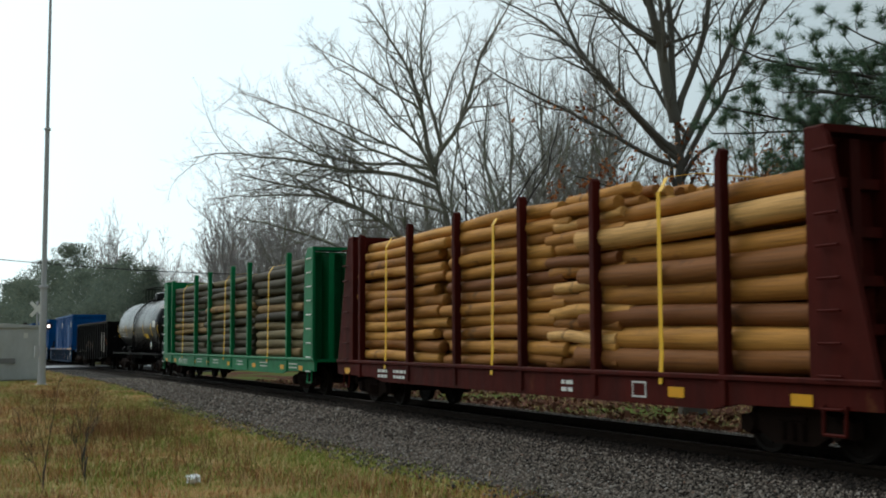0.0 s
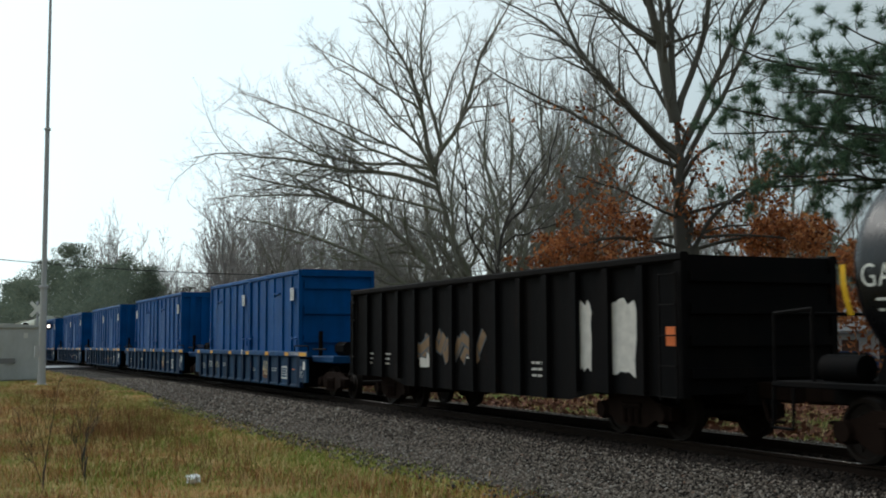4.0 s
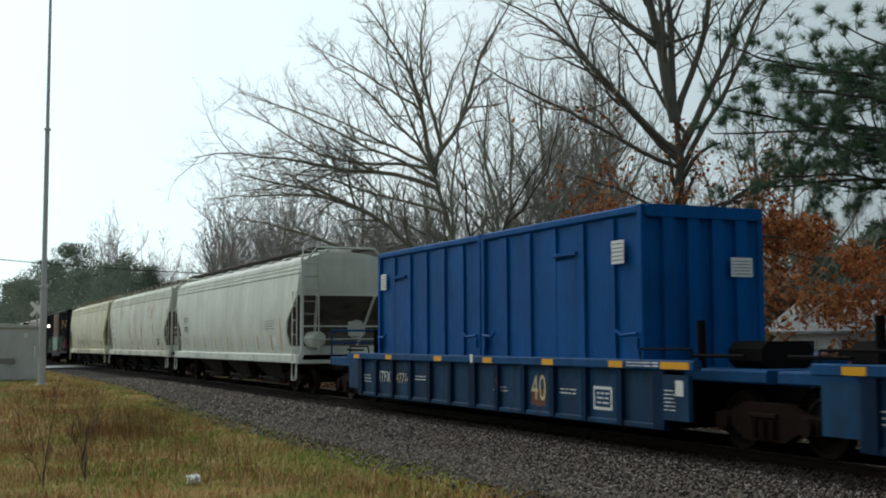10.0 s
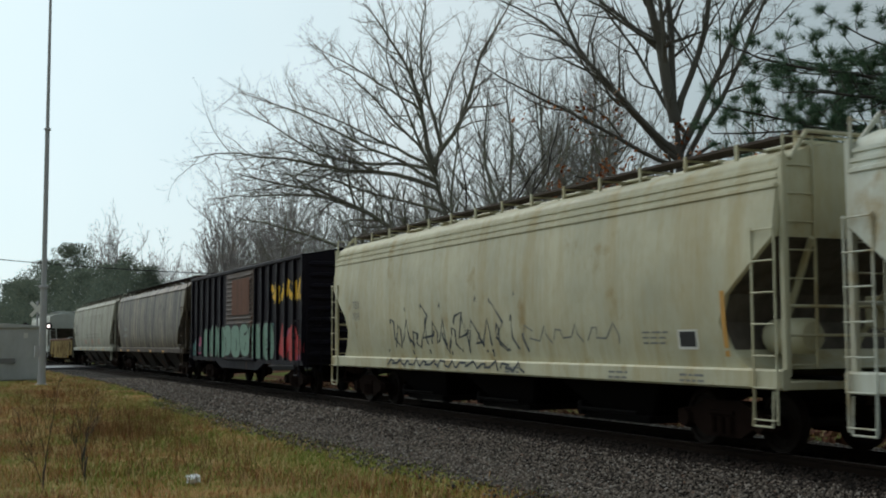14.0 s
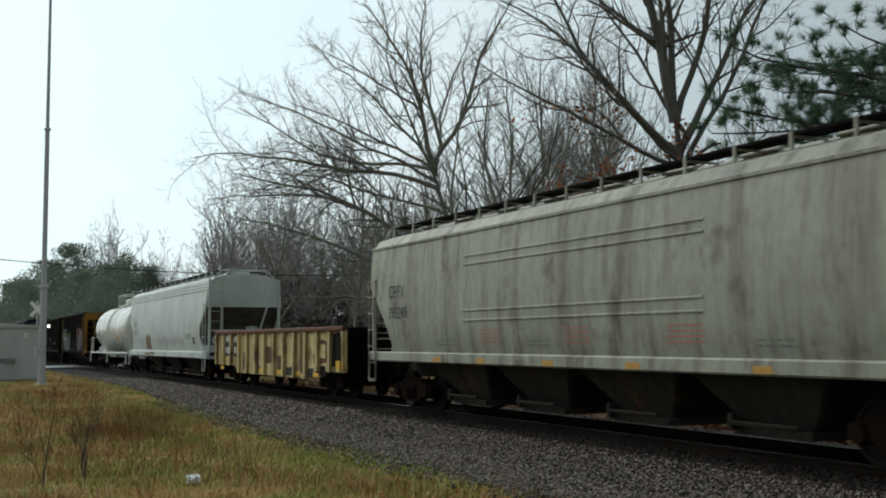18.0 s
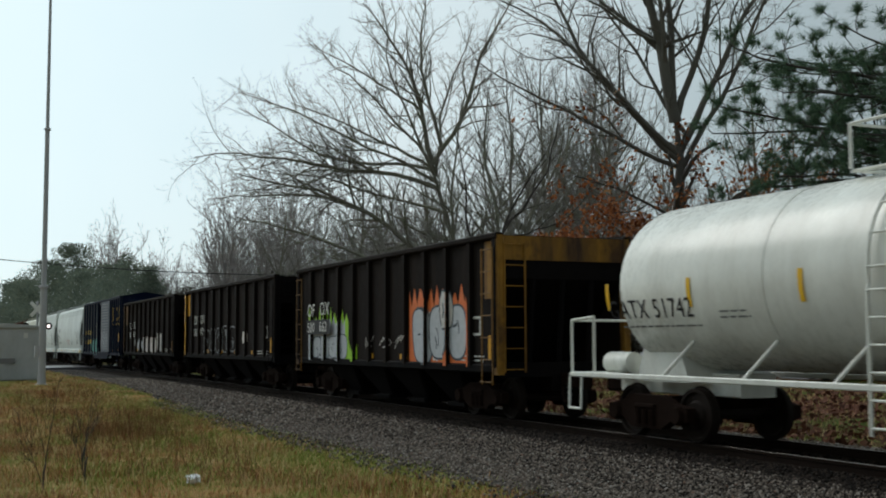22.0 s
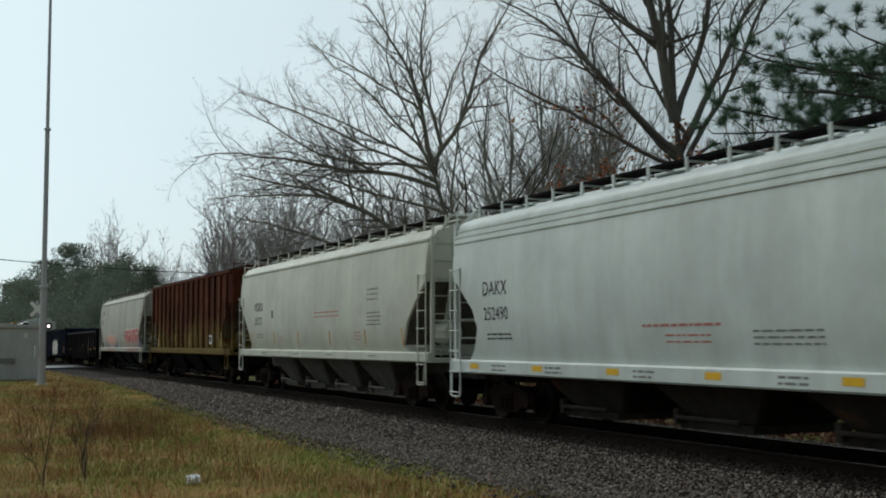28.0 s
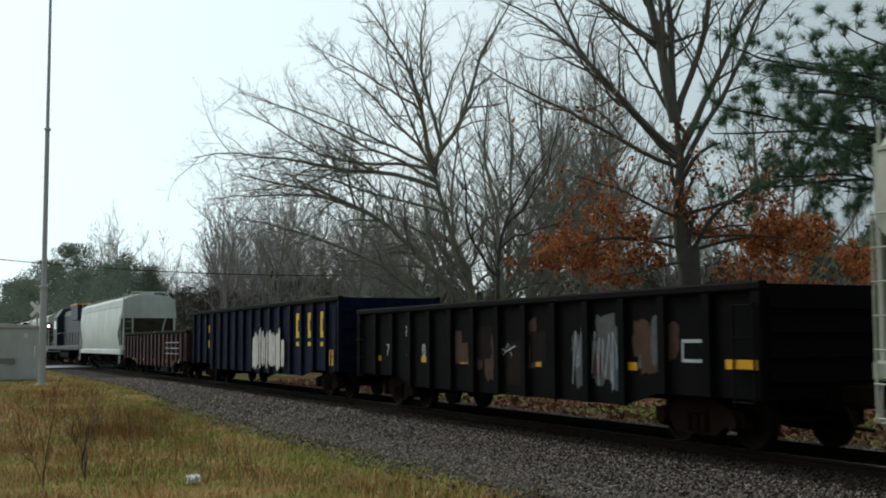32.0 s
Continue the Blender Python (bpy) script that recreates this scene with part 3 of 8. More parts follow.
def coal_hopper(label, rear, front, body, trim, end_mat, top=3.83, ribs=11):
    car, h, s0 = car_base("coal_hopper", label, "hopper car", rear, front)
    for sy in (-1, 1):
        a, b = sorted((sy * 1.5, sy * 1.46))
        part("side_sheet", Shape().outline([(-h, 1.05), (h, 1.05), (h, top - 0.1), (-h, top - 0.1)], a, b), body, car)
        a, b = sorted((sy * 1.62, sy * 1.44))
        part("top_chord", Shape().slab(-h, h, a, b, top - 0.13, top, 0.03), body, car)
        part("side_sill", Shape().slab(-h, h, *sorted((sy * 1.57, sy * 1.44)), 0.98, 1.16, 0.03), trim, car)
        for i in range(ribs + 1):
            x = -h + 0.12 + i * (2 * h - 0.24) / ribs
            a, b = sorted((sy * 1.5, sy * 1.6))
            part("rib", Shape().outline([(x - 0.08, 1.1), (x + 0.08, 1.1), (x + 0.08, top - 0.13), (x - 0.08, top - 0.13)], a, b), body, car)
    for e in (1, -1):
        x = e * h
        sl = Shape().outline([(x - e * 0.05, top - 0.05), (x - e * 0.05, 2.9), (x - e * 2.4, 1.1), (x - e * 2.5, 1.15), (x - e * 0.15, 2.95), (x - e * 0.15, top - 0.05)], -1.46, 1.46)
        part("end_slope", sl, DARK, car)
        part("end_band", Shape().box(*sorted((x - e * 0.02, x - e * 0.05)), -1.44, 1.44, top - 0.55, top - 0.06), end_mat, car)
        for sy in (-1, 1):
            part("corner_post", Shape().post(x - e * 0.08, sy * 1.5, 0.95, top - 0.05, 0.18, 0.16), end_mat, car)
        eb = Shape().box(*sorted((x - e * 0.02, x - e * 0.12)), -1.46, 1.46, 0.9, 1.2)
        for k in (-0.7, 0, 0.7):
            eb.rod((x - e * 0.1, k, 2.9), (x - e * 0.3, k, 1.1), 0.06)
        part("end_beam", eb, trim, car)
        xs = sorted((e * (h - 0.12), e * (h - 0.6)))
        ladder(car, xs[0], xs[1], 0.75, top - 0.3, -1.63, end_mat, 0.42)
        end_ladder(car, x + e * 0.02, -1.42, -0.95, 1.0, top - 0.2, end_mat)
    n = 4
    span = 2 * h - 4.4
    for i in range(n):
        cx, lb = -span / 2 + span * (i + 0.5) / n, span / n * 0.5
        by = Shape().stack([(0.2, lb * 0.35, 0.8), (0.7, lb * 0.7, 1.15), (1.1, lb, 1.4)])
        by.box(-lb * 0.4, lb * 0.4, -0.95, 0.95, 0.16, 0.26)
        by.v = [(x + cx, y, z) for x, y, z in by.v]
        part("discharge_bay", by, DARK, car)
    part("centre_sill", Shape().slab(-h, h, -0.33, 0.33, 0.62, 0.95), DARK, car)
    part("load", Shape().stack([(2.9, h - 0.3, 1.4), (3.4, h - 0.5, 1.1)]), DARK, car)
    running_gear(car, h, 1.8, s0)
    return car, h, flat_side(1.5)


# ---- boxcar ----
def boxcar(label, rear, front, body, trim, door_mat, top=4.36, door_x=(-1.7, 1.7), open_gap=0.0, ribs=7, sheet=None, door_rib=None):
    car, h, s0 = car_base("boxcar", label, "boxcar", rear, front)
    d0, d1 = door_x
    # shell of four walls round an open doorway
    for sy in (-1, 1):
        a, b = sorted((sy * 1.46, sy * 1.4))
        if sy < 0:
            part("side_wall", Shape().box(-h, d0, a, b, 1.05, top), sheet or body, car)
            part("side_wall", Shape().box(d1, h, a, b, 1.05, top), sheet or body, car)
            part("door_header", Shape().box(d0, d1, a, b, top - 0.22, top), body, car)
        else:
            part("side_wall", Shape().box(-h, h, a, b, 1.05, top), body, car)
        part("side_sill", Shape().outline([(-h, 1.06), (-h, 0.9), (-3.4, 0.9), (-2.6, 0.66), (2.6, 0.66), (3.4, 0.9), (h, 0.9), (h, 1.06)], *sorted((sy * 1.5, sy * 1.42))), trim, car)
        part("roof_rail", Shape().slab(-h, h, *sorted((sy * 1.56, sy * 1.4)), top - 0.12, top + 0.02, 0.03), body, car)
        for lo_x, hi_x in ((-h, d0), (d1, h)):
            for i in range(ribs + 1):
                x = lo_x + 0.08 + i * (hi_x - lo_x - 0.16) / ribs
                part("rib", Shape().outline([(x - 0.07, 1.05), (x + 0.07, 1.05), (x + 0.07, top - 0.12), (x - 0.07, top - 0.12)], *sorted((sy * 1.46, sy * 1.55))), body, car)
    part("floor", Shape().box(-h, h, -1.4, 1.4, 1.0, 1.1), DARK, car)
    rf = Shape().prism([(-h, [(-1.54, top), (0, top + 0.24), (1.54, top), (0, top - 0.05)]), (h, [(-1.54, top), (0, top + 0.24), (1.54, top), (0, top - 0.05)])])
    part("roof", rf, body, car)
    for i in range(14):
        x = -h + 0.5 + i * (2 * h - 1) / 13
        part("roof_rib", Shape().prism([(x - 0.05, [(-1.53, top), (0, top + 0.28), (1.53, top), (0, top + 0.1)]), (x + 0.05, [(-1.53, top), (0, top + 0.28), (1.53, top), (0, top + 0.1)])]), body, car)
    for e in (1, -1):
        x = e * h
        part("end_wall", Shape().box(*sorted((x, x - e * 0.06)), -1.4, 1.4, 0.95, top), body, car)
        for k in range(9):
            z = 1.15 + k * (top - 1.4) / 8.4
            part("end_corrugation", Shape().lathe([(-1.34, 0.02), (-1.2, 0.09), (1.2, 0.09), (1.34, 0.02)], (x, 0, z + 0.1), "y", 8), body, car)
        xs = sorted((e * (h - 0.12), e * (h - 0.58)))
        ladder(car, xs[0], xs[1], 0.55, 2.3, -1.6, trim, 0.42)
        end_ladder(car, x + e * 0.1, -1.4, -0.95, 0.7, 2.6, trim)
    w = d1 - d0
    dd = Shape().box(d0 + open_gap, d1 + 0.05, -1.56, -1.5, 1.1, top - 0.15)
    door = part("door", dd, door_mat, car, "grey ribbed sliding door")
    k = 17
    for i in range(k):
        z = 1.25 + i * (top - 1.6) / (k - 1)
        part("door_rib", Shape().slab(d0 + open_gap + 0.15, d1 - 0.1, -1.6, -1.55, z, z + 0.08, 0.02), door_rib or door_mat, door)
    part("door_track", Shape().slab(d0 - 0.2, d1 + 0.3, -1.62, -1.46, 0.98, 1.08, 0.02), trim, car)
    running_gear(car, h, 1.9, s0)
    return car, h, flat_side(1.46)


# ---- tank car ----
def tank_car(label, rear, front, tank_mat, trim, belt=None):
    car, h, s0 = car_base("tank_car", label, "tank car", rear, front)
    R, zc, th = 1.385, 2.53, h - 1.05
    prof = []
    for i in range(9):
        a = math.pi / 2 * i / 8
        prof.append((-th - 0.62 * math.cos(a) + 0.62, R * math.sin(a) + 0.001))
    prof += [(x, R) for x in (-th * 0.5, -0.02)]
    full = prof + [(-a, r) for a, r in prof[::-1]]
    part("tank", Shape().lathe(full, (0, 0, zc), "x", 40), tank_mat, car, smooth=True)
    for x in (-th * 0.36, 0.0, th * 0.36):
        part("weld_seam", Shape().lathe([(x - 0.02, R), (x - 0.015, R + 0.008), (x + 0.015, R + 0.008), (x + 0.02, R)], (0, 0, zc), "x", 40), tank_mat, car, smooth=True)
    for e in (1, -1):
        x = e * (h - 2.0)
        part("saddle", Shape().outline([(x - 0.75, 0.95), (x + 0.75, 0.95), (x + 0.45, 1.62), (x - 0.45, 1.62)], -0.85, 0.85), trim, car)
        part("stub_sill", Shape().slab(*sorted((e * h, e * (h - 3.4))), -0.35, 0.35, 0.72, 1.1), trim, car)
        ps = Shape().slab(*sorted((e * h, e * (h - 0.9))), -1.45, 1.45, 1.0, 1.08)
        part("end_platform", ps, trim, car)
        hr = Shape()
        for sy in (-1, 1):
            hr.pipe([(e * (h - 0.05), sy * 1.42, 1.05), (e * (h - 0.05), sy * 1.42, 2.0), (e * (h - 0.8), sy * 1.42, 2.05), (e * (h - 0.8), sy * 1.42, 1.05)], 0.028)
        hr.pipe([(e * (h - 0.05), -1.42, 2.0), (e * (h - 0.05), 1.42, 2.0)], 0.025)
        part("end_handrail", hr, trim, car)
        part("step", Shape().pipe([(e * (h - 0.1), -1.5, 1.0), (e * (h - 0.1), -1.52, 0.45), (e * (h - 0.5), -1.52, 0.45), (e * (h - 0.5), -1.5, 1.0)], 0.024), trim, car)
        part("air_tank", Shape().lathe([(-0.4, 0.02), (-0.36, 0.19), (0.36, 0.19), (0.4, 0.02)], (e * (h - 0.75), -0.8, 1.25), "x", 12), trim, car, smooth=True)
    for sy in (-1, 1):
        part("side_rail", Shape().slab(-h + 0.2, h - 0.2, *sorted((sy * 1.5, sy * 1.42)), 1.0, 1.09, 0.015), trim, car)
        for k in (-0.62, -0.36, -0.12, 0.12, 0.36, 0.62):
            x = k * h
            part("rail_strut", Shape().rod((x, sy * 1.45, 1.06), (x + 0.3, sy * 1.05, 1.62), 0.03), trim, car)
    dm = Shape().lathe([(0, 0.42), (0.42, 0.42), (0.46, 0.36), (0.5, 0.1)], (0.35, 0, zc + R - 0.05), "z", 18)
    part("manway", dm, tank_mat, car, smooth=True)
    fx, fz = 1.35, zc + R + 0.05
    pf = Shape().slab(-fx, fx, -0.62, -0.42, fz - 0.05, fz - 0.01, 0.01).slab(-fx, fx, 0.42, 0.62, fz - 0.05, fz - 0.01, 0.01).slab(-fx, -fx + 0.12, -0.45, 0.45, fz - 0.05, fz - 0.01, 0.01)
    part("top_platform", pf, trim, car)
    rl = Shape()
    for y in (-0.62, 0.62):
        rl.pipe([(-fx, y, fz), (-fx, y, fz + 0.62), (fx, y, fz + 0.62), (fx, y, fz)], 0.024)
        for x in (-0.5, 0.5):
            rl.rod((x, y, fz), (x, y, fz + 0.62), 0.022)
    for x in (-fx, fx):
        rl.pipe([(x, -0.62, fz + 0.62), (x, 0.62, fz + 0.62)], 0.024)
    part("top_railing", rl, trim, car)
    for sy in (-1,):
        ld = Shape()
        pts = []
        for k in range(12):
            a = radians(-8 + 8.5 * k)
            pts.append((sy * (R + 0.08) * math.cos(a), zc + (R + 0.08) * math.sin(a)))
        for x in (-0.25, 0.2):
            ld.pipe([(x, sy * 1.48, 0.45), (x, sy * 1.48, zc - 0.3)] + [(x, y, z) for y, z in pts], 0.026)
        for k in range(6):
            z = 0.55 + k * 0.34
            ld.rod((-0.25, sy * 1.48, z), (0.2, sy * 1.48, z), 0.018)
        for y, z in pts[1::2]:
            ld.rod((-0.25, y, z), (0.2, y, z), 0.018)
        part("side_ladder", ld, trim, car)
    part("bottom_outlet", Shape().lathe([(0, 0.14), (0.3, 0.14), (0.5, 0.2)], (0, 0, 0.7), "z", 12), trim, car)
    running_gear(car, h, 1.95, s0)

    def side(z):
        return math.sqrt(max(0.01, R * R - (z - zc) ** 2)) + 0.007
    return car, h, side


# ---- log flats with bulkheads ----
def log_flat(label, rear, front, body, stakes, bulk=1.25, inset=0.15, braced=False, rung_mat=None):
    car, h, s0 = car_base("log_car", label, "flat car", rear, front)
    for sy in (-1, 1):
        part("side_sill", Shape().outline([(-h, 0.75), (-h + 2.8, 0.72), (-h + 3.4, 0.62), (h - 3.4, 0.62), (h - 2.8, 0.72), (h, 0.75), (h, 1.12), (-h, 1.12)], *sorted((sy * 1.48, sy * 1.4))), body, car)
        part("sill_lip", Shape().slab(-h, h, *sorted((sy * 1.53, sy * 1.4)), 1.05, 1.14, 0.02), body, car)
    part("deck", Shape().box(-h, h, -1.4, 1.4, 1.02, 1.1), body, car)
    part("centre_sill", Shape().slab(-h, h, -0.35, 0.35, 0.62, 1.0), DARK, car)
    for e in (1, -1):
        x = e * (h - inset)
        xi = x - e * bulk * 0.5
        if braced:
            # upright sheet with a gusset that runs out to the end of the deck
            prof = [(xi, 1.1), (xi, 4.42), (xi + e * 0.34, 4.42), (xi + e * 0.42, 4.3), (x + e * (inset - 0.05), 1.1)]
        else:
            prof = [(x, 1.1), (x, 4.4), (x - e * (bulk * 0.35), 4.4), (x - e * bulk * 0.5, 4.2), (x - e * bulk * 0.62, 1.1)]
        for sy in (-1, 1):
            part("bulkhead_side", Shape().outline(prof, *sorted((sy * 1.5, sy * 1.42))), body, car)
        part("bulkhead_sheet", Shape().box(*sorted((xi, xi + e * 0.06)), -1.42, 1.42, 1.1, 4.35), body, car)
        for y in (-0.9, -0.3, 0.3, 0.9):
            part("bulkhead_stiffener", Shape().box(*sorted((xi + e * 0.06, xi + e * 0.3 if braced else x)), y - 0.08, y + 0.08, 1.1, 4.3), body, car)
        part("bulkhead_top", Shape().slab(*sorted((xi, xi + e * 0.36) if braced else (x, x - e * bulk * 0.4)), -1.5, 1.5, 4.36, 4.46, 0.03), body, car)
        if braced:
            for z in (1.7, 2.35, 3.0, 3.65):
                part("bulkhead_stiffener", Shape().box(*sorted((xi + e * 0.06, xi + e * 0.22)), -1.42, 1.42, z, z + 0.14), body, car)
        xs = sorted((e * (h - inset - 0.01), e * (h - inset - 0.41)))
        for k in range(9):
            z = 0.75 + k * 0.42
            part("rung", Shape().rod((xs[0], -1.56, z), (xs[1], -1.56, z), 0.02), rung_mat or WHITE, car)
        part("step", Shape().pipe([(xs[0], -1.5, 0.8), (xs[0], -1.52, 0.42), (xs[1], -1.52, 0.42), (xs[1], -1.5, 0.8)], 0.024), body, car)
    for sx in stakes:
        for sy in (-1, 1):
            st = Shape().post(sx, sy * 1.44, 0.7, 4.28, 0.17, 0.16, 0.02)
            st.outline([(sx - 0.085, 4.28), (sx + 0.085, 4.28), (sx + 0.085, 4.42), (sx + 0.03, 4.46)], sy * 1.44 - 0.08, sy * 1.44 + 0.08)
            part("stake", st, body, car)
    running_gear(car, h, 2.0, s0)
    return car, h, flat_side(1.485)


def log_load(label, s0, bundles, bark, seed, strap_x, z_top=4.05):
    """Stacked poles in bundles with ragged ends, and yellow webbing straps over them. bundles: from, to, pole radius, top, raggedness."""
    load = thing("pole_load", label, "log stack", "freight train")
    MOVERS.append((load, s0))
    rng = random.Random(seed)
    for x0, x1, rad, top, ragged in bundles:
        meshes = []
        for k in range(7):
            r, flare = rad * rng.uniform(0.86, 1.1), rng.uniform(0.86, 0.97)
            prof = [(-0.5, r * 0.3), (-0.5, r * 0.99), (-0.497, r * 1.02)] + [(-0.4 + 0.1 * i, r * (1.02 - (1 - flare) * (i + 1) / 10)) for i in range(9)] + [(0.497, r * flare), (0.5, r * flare * 0.97), (0.5, r * 0.3)]
            sh = Shape().lathe(prof, (0, 0, 0), "x", 12)
            sag, ph = rng.uniform(0.01, 0.05), rng.uniform(0, 6)
            sh.v = [(x, y + sag * math.sin(5 * x + ph), z + sag * math.sin(4 * x + 2 * ph)) for x, y, z in sh.v]
            meshes.append(sh.mesh("log", bark, True))
        z, row, step = 1.14 + rad, 0, rad * 1.93
        while z < top:
            last = z + step >= top
            cols = [-1.38 + rad + rad * 2.02 * q for q in range(int(2.76 / (rad * 2.02)))] if z > top - 2.2 * step else [-1.38 + rad, -1.38 + rad * 3.05, 1.38 - rad]
            for y in cols:
                if last and (rng.random() < 0.3 or abs(y) > 1.2 and rng.random() < 0.6):
                    continue
                a, b = x0 + rng.uniform(-0.1, ragged), x1 - rng.uniform(-0.1, ragged)
                o = part("log", meshes[rng.randrange(7)], None, load)
                shift = (0.35 if row % 2 else 0.0) * rad * (1 if y < 0 else -1)
                o.matrix_basis = Matrix.LocRotScale(((a + b) / 2, y + shift + rng.uniform(-0.03, 0.03), z + rng.uniform(-0.03, 0.03)), Euler((rng.uniform(0, 6.2), rng.uniform(-0.007, 0.007), rng.uniform(-0.004, 0.004) + (math.pi if rng.random() < 0.5 else 0))), Vector((b - a, 1, rng.uniform(0.94, 1.06))))
            z += step * rng.uniform(0.96, 1.03)
            row += 1
    for sx in strap_x:
        st = Shape()
        path = [(-1.5, 0.95), (-1.47, 1.5), (-1.45, z_top - 0.1), (-1.3, z_top + 0.14), (-0.7, z_top + 0.24), (0.7, z_top + 0.24), (1.3, z_top + 0.14), (1.45, z_top - 0.1), (1.5, 0.95)]
        for (ya, za), (yb, zb) in zip(path, path[1:]):
            tilt = 0.05 * rng.uniform(-1, 1)
            ny, nz = (zb - za), -(yb - ya)
            d = math.hypot(ny, nz)
            ny, nz = ny / d * 0.008, nz / d * 0.008
            st.add([(sx - 0.05, ya, za), (sx + 0.05, ya, za), (sx + 0.05 + tilt, yb, zb), (sx - 0.05 + tilt, yb, zb), (sx - 0.05, ya - ny, za - nz), (sx + 0.05, ya - ny, za - nz), (sx + 0.05 + tilt, yb - ny, zb - nz), (sx - 0.05 + tilt, yb - ny, zb - nz)], [(0, 1, 2, 3), (7, 6, 5, 4), (0, 4, 5, 1), (2, 6, 7, 3), (1, 5, 6, 2), (0, 3, 7, 4)])
        part("strap", st, SIGNY, load, "yellow webbing strap")
    return load


# ---- well units and their containers ----
def well_unit(label, s0, body, chord_m):
    car = thing("well_car", label, "well car", "freight train")
    MOVERS.append((car, s0))
    h = 6.85
    for sy in (-1, 1):
        part("top_chord", Shape().slab(-h - 0.9, h + 0.9, *sorted((sy * 1.52, sy * 1.36)), 1.17, 1.33, 0.02), chord_m, car)
        part("well_side", Shape().outline([(-h, 1.17), (-h, 0.3), (h, 0.3), (h, 1.17)], *sorted((sy * 1.42, sy * 1.37))), body, car)
        part("bottom_chord", Shape().slab(-h, h, *sorted((sy * 1.47, sy * 1.3)), 0.22, 0.32, 0.02), body, car)
        for i in range(13):
            x = -h + 0.05 + i * (2 * h - 0.1) / 12
            wide = 0.15 if i in (0, 6, 12) else 0.075
            part("side_post", Shape().outline([(x - wide, 0.24), (x + wide, 0.24), (x + wide, 1.18), (x - wide, 1.18)], *sorted((sy * 1.42, sy * 1.5))), POSTBLUE, car)
    part("floor", Shape().box(-h, h, -1.37, 1.37, 0.24, 0.3), DARK, car)
    for e in (1, -1):
        part("end_deck", Shape().slab(*sorted((e * (h - 0.35), e * (h + 2.05))), -1.1, 1.1, 1.0, 1.2, 0.03), chord_m, car)
        part("end_web", Shape().box(*sorted((e * (h - 0.3), e * (h + 0.1))), -1.36, 1.36, 0.3, 1.17), DARK, car)
        part("side_sign", Shape().box(*sorted((e * (h + 0.05), e * (h + 0.75))), -1.5, -1.42, 0.4, 1.1), body, car)
        hb = Shape().slab(*sorted((e * (h + 0.45), e * (h + 1.25))), -0.5, 0.5, 1.2, 1.62, 0.12)
        hb.rod((e * (h + 0.3), -0.9, 1.2), (e * (h + 0.3), -0.9, 1.95), 0.07, 8)
        hb.rod((e * (h + 0.5), -1.2, 1.4), (e * (h + 1.7), -1.2, 1.4), 0.03)
        part("end_fitting", hb, DARK, car, "black end fittings above the bogie")
        part("handrail", Shape().pipe([(e * (h - 0.6), -1.45, 1.33), (e * (h - 0.6), -1.46, 1.5), (e * (h + 0.8), -1.46, 1.5), (e * (h + 0.8), -1.45, 1.33)], 0.02), DARK, car)
    side, chord = flat_side(1.42), flat_side(1.52)
    for x in (-7.2, -4.9, -1.9, 0.6, 3.1, 5.4, 6.9):
        panel(car, "reflector", x, x + (0.75 if x > 6 else 0.42), 1.19, 1.3, YELLOW, chord, nz=1)
    bars(car, 5.95, 1.27, 0.9, 1, WHITE, chord, 0.03)
    bars(car, 5.95, 1.22, 0.9, 1, WHITE, chord, 0.03)
    panel(car, "reflector", 0.0, 0.12, 1.18, 1.36, WHITE, chord, nz=1)
    panel(car, "number_plate", h + 0.42, h + 0.62, 0.78, 1.02, WHITE, flat_side(1.5), nz=1)
    bars(car, h + 0.12, 0.85, 0.28, 6, WHITE, flat_side(1.5), 0.02, 0.06)
    bars(car, -h + 0.2, 0.75, 0.5, 3, WHITE, side, 0.03, 0.08)
    return car, h, side


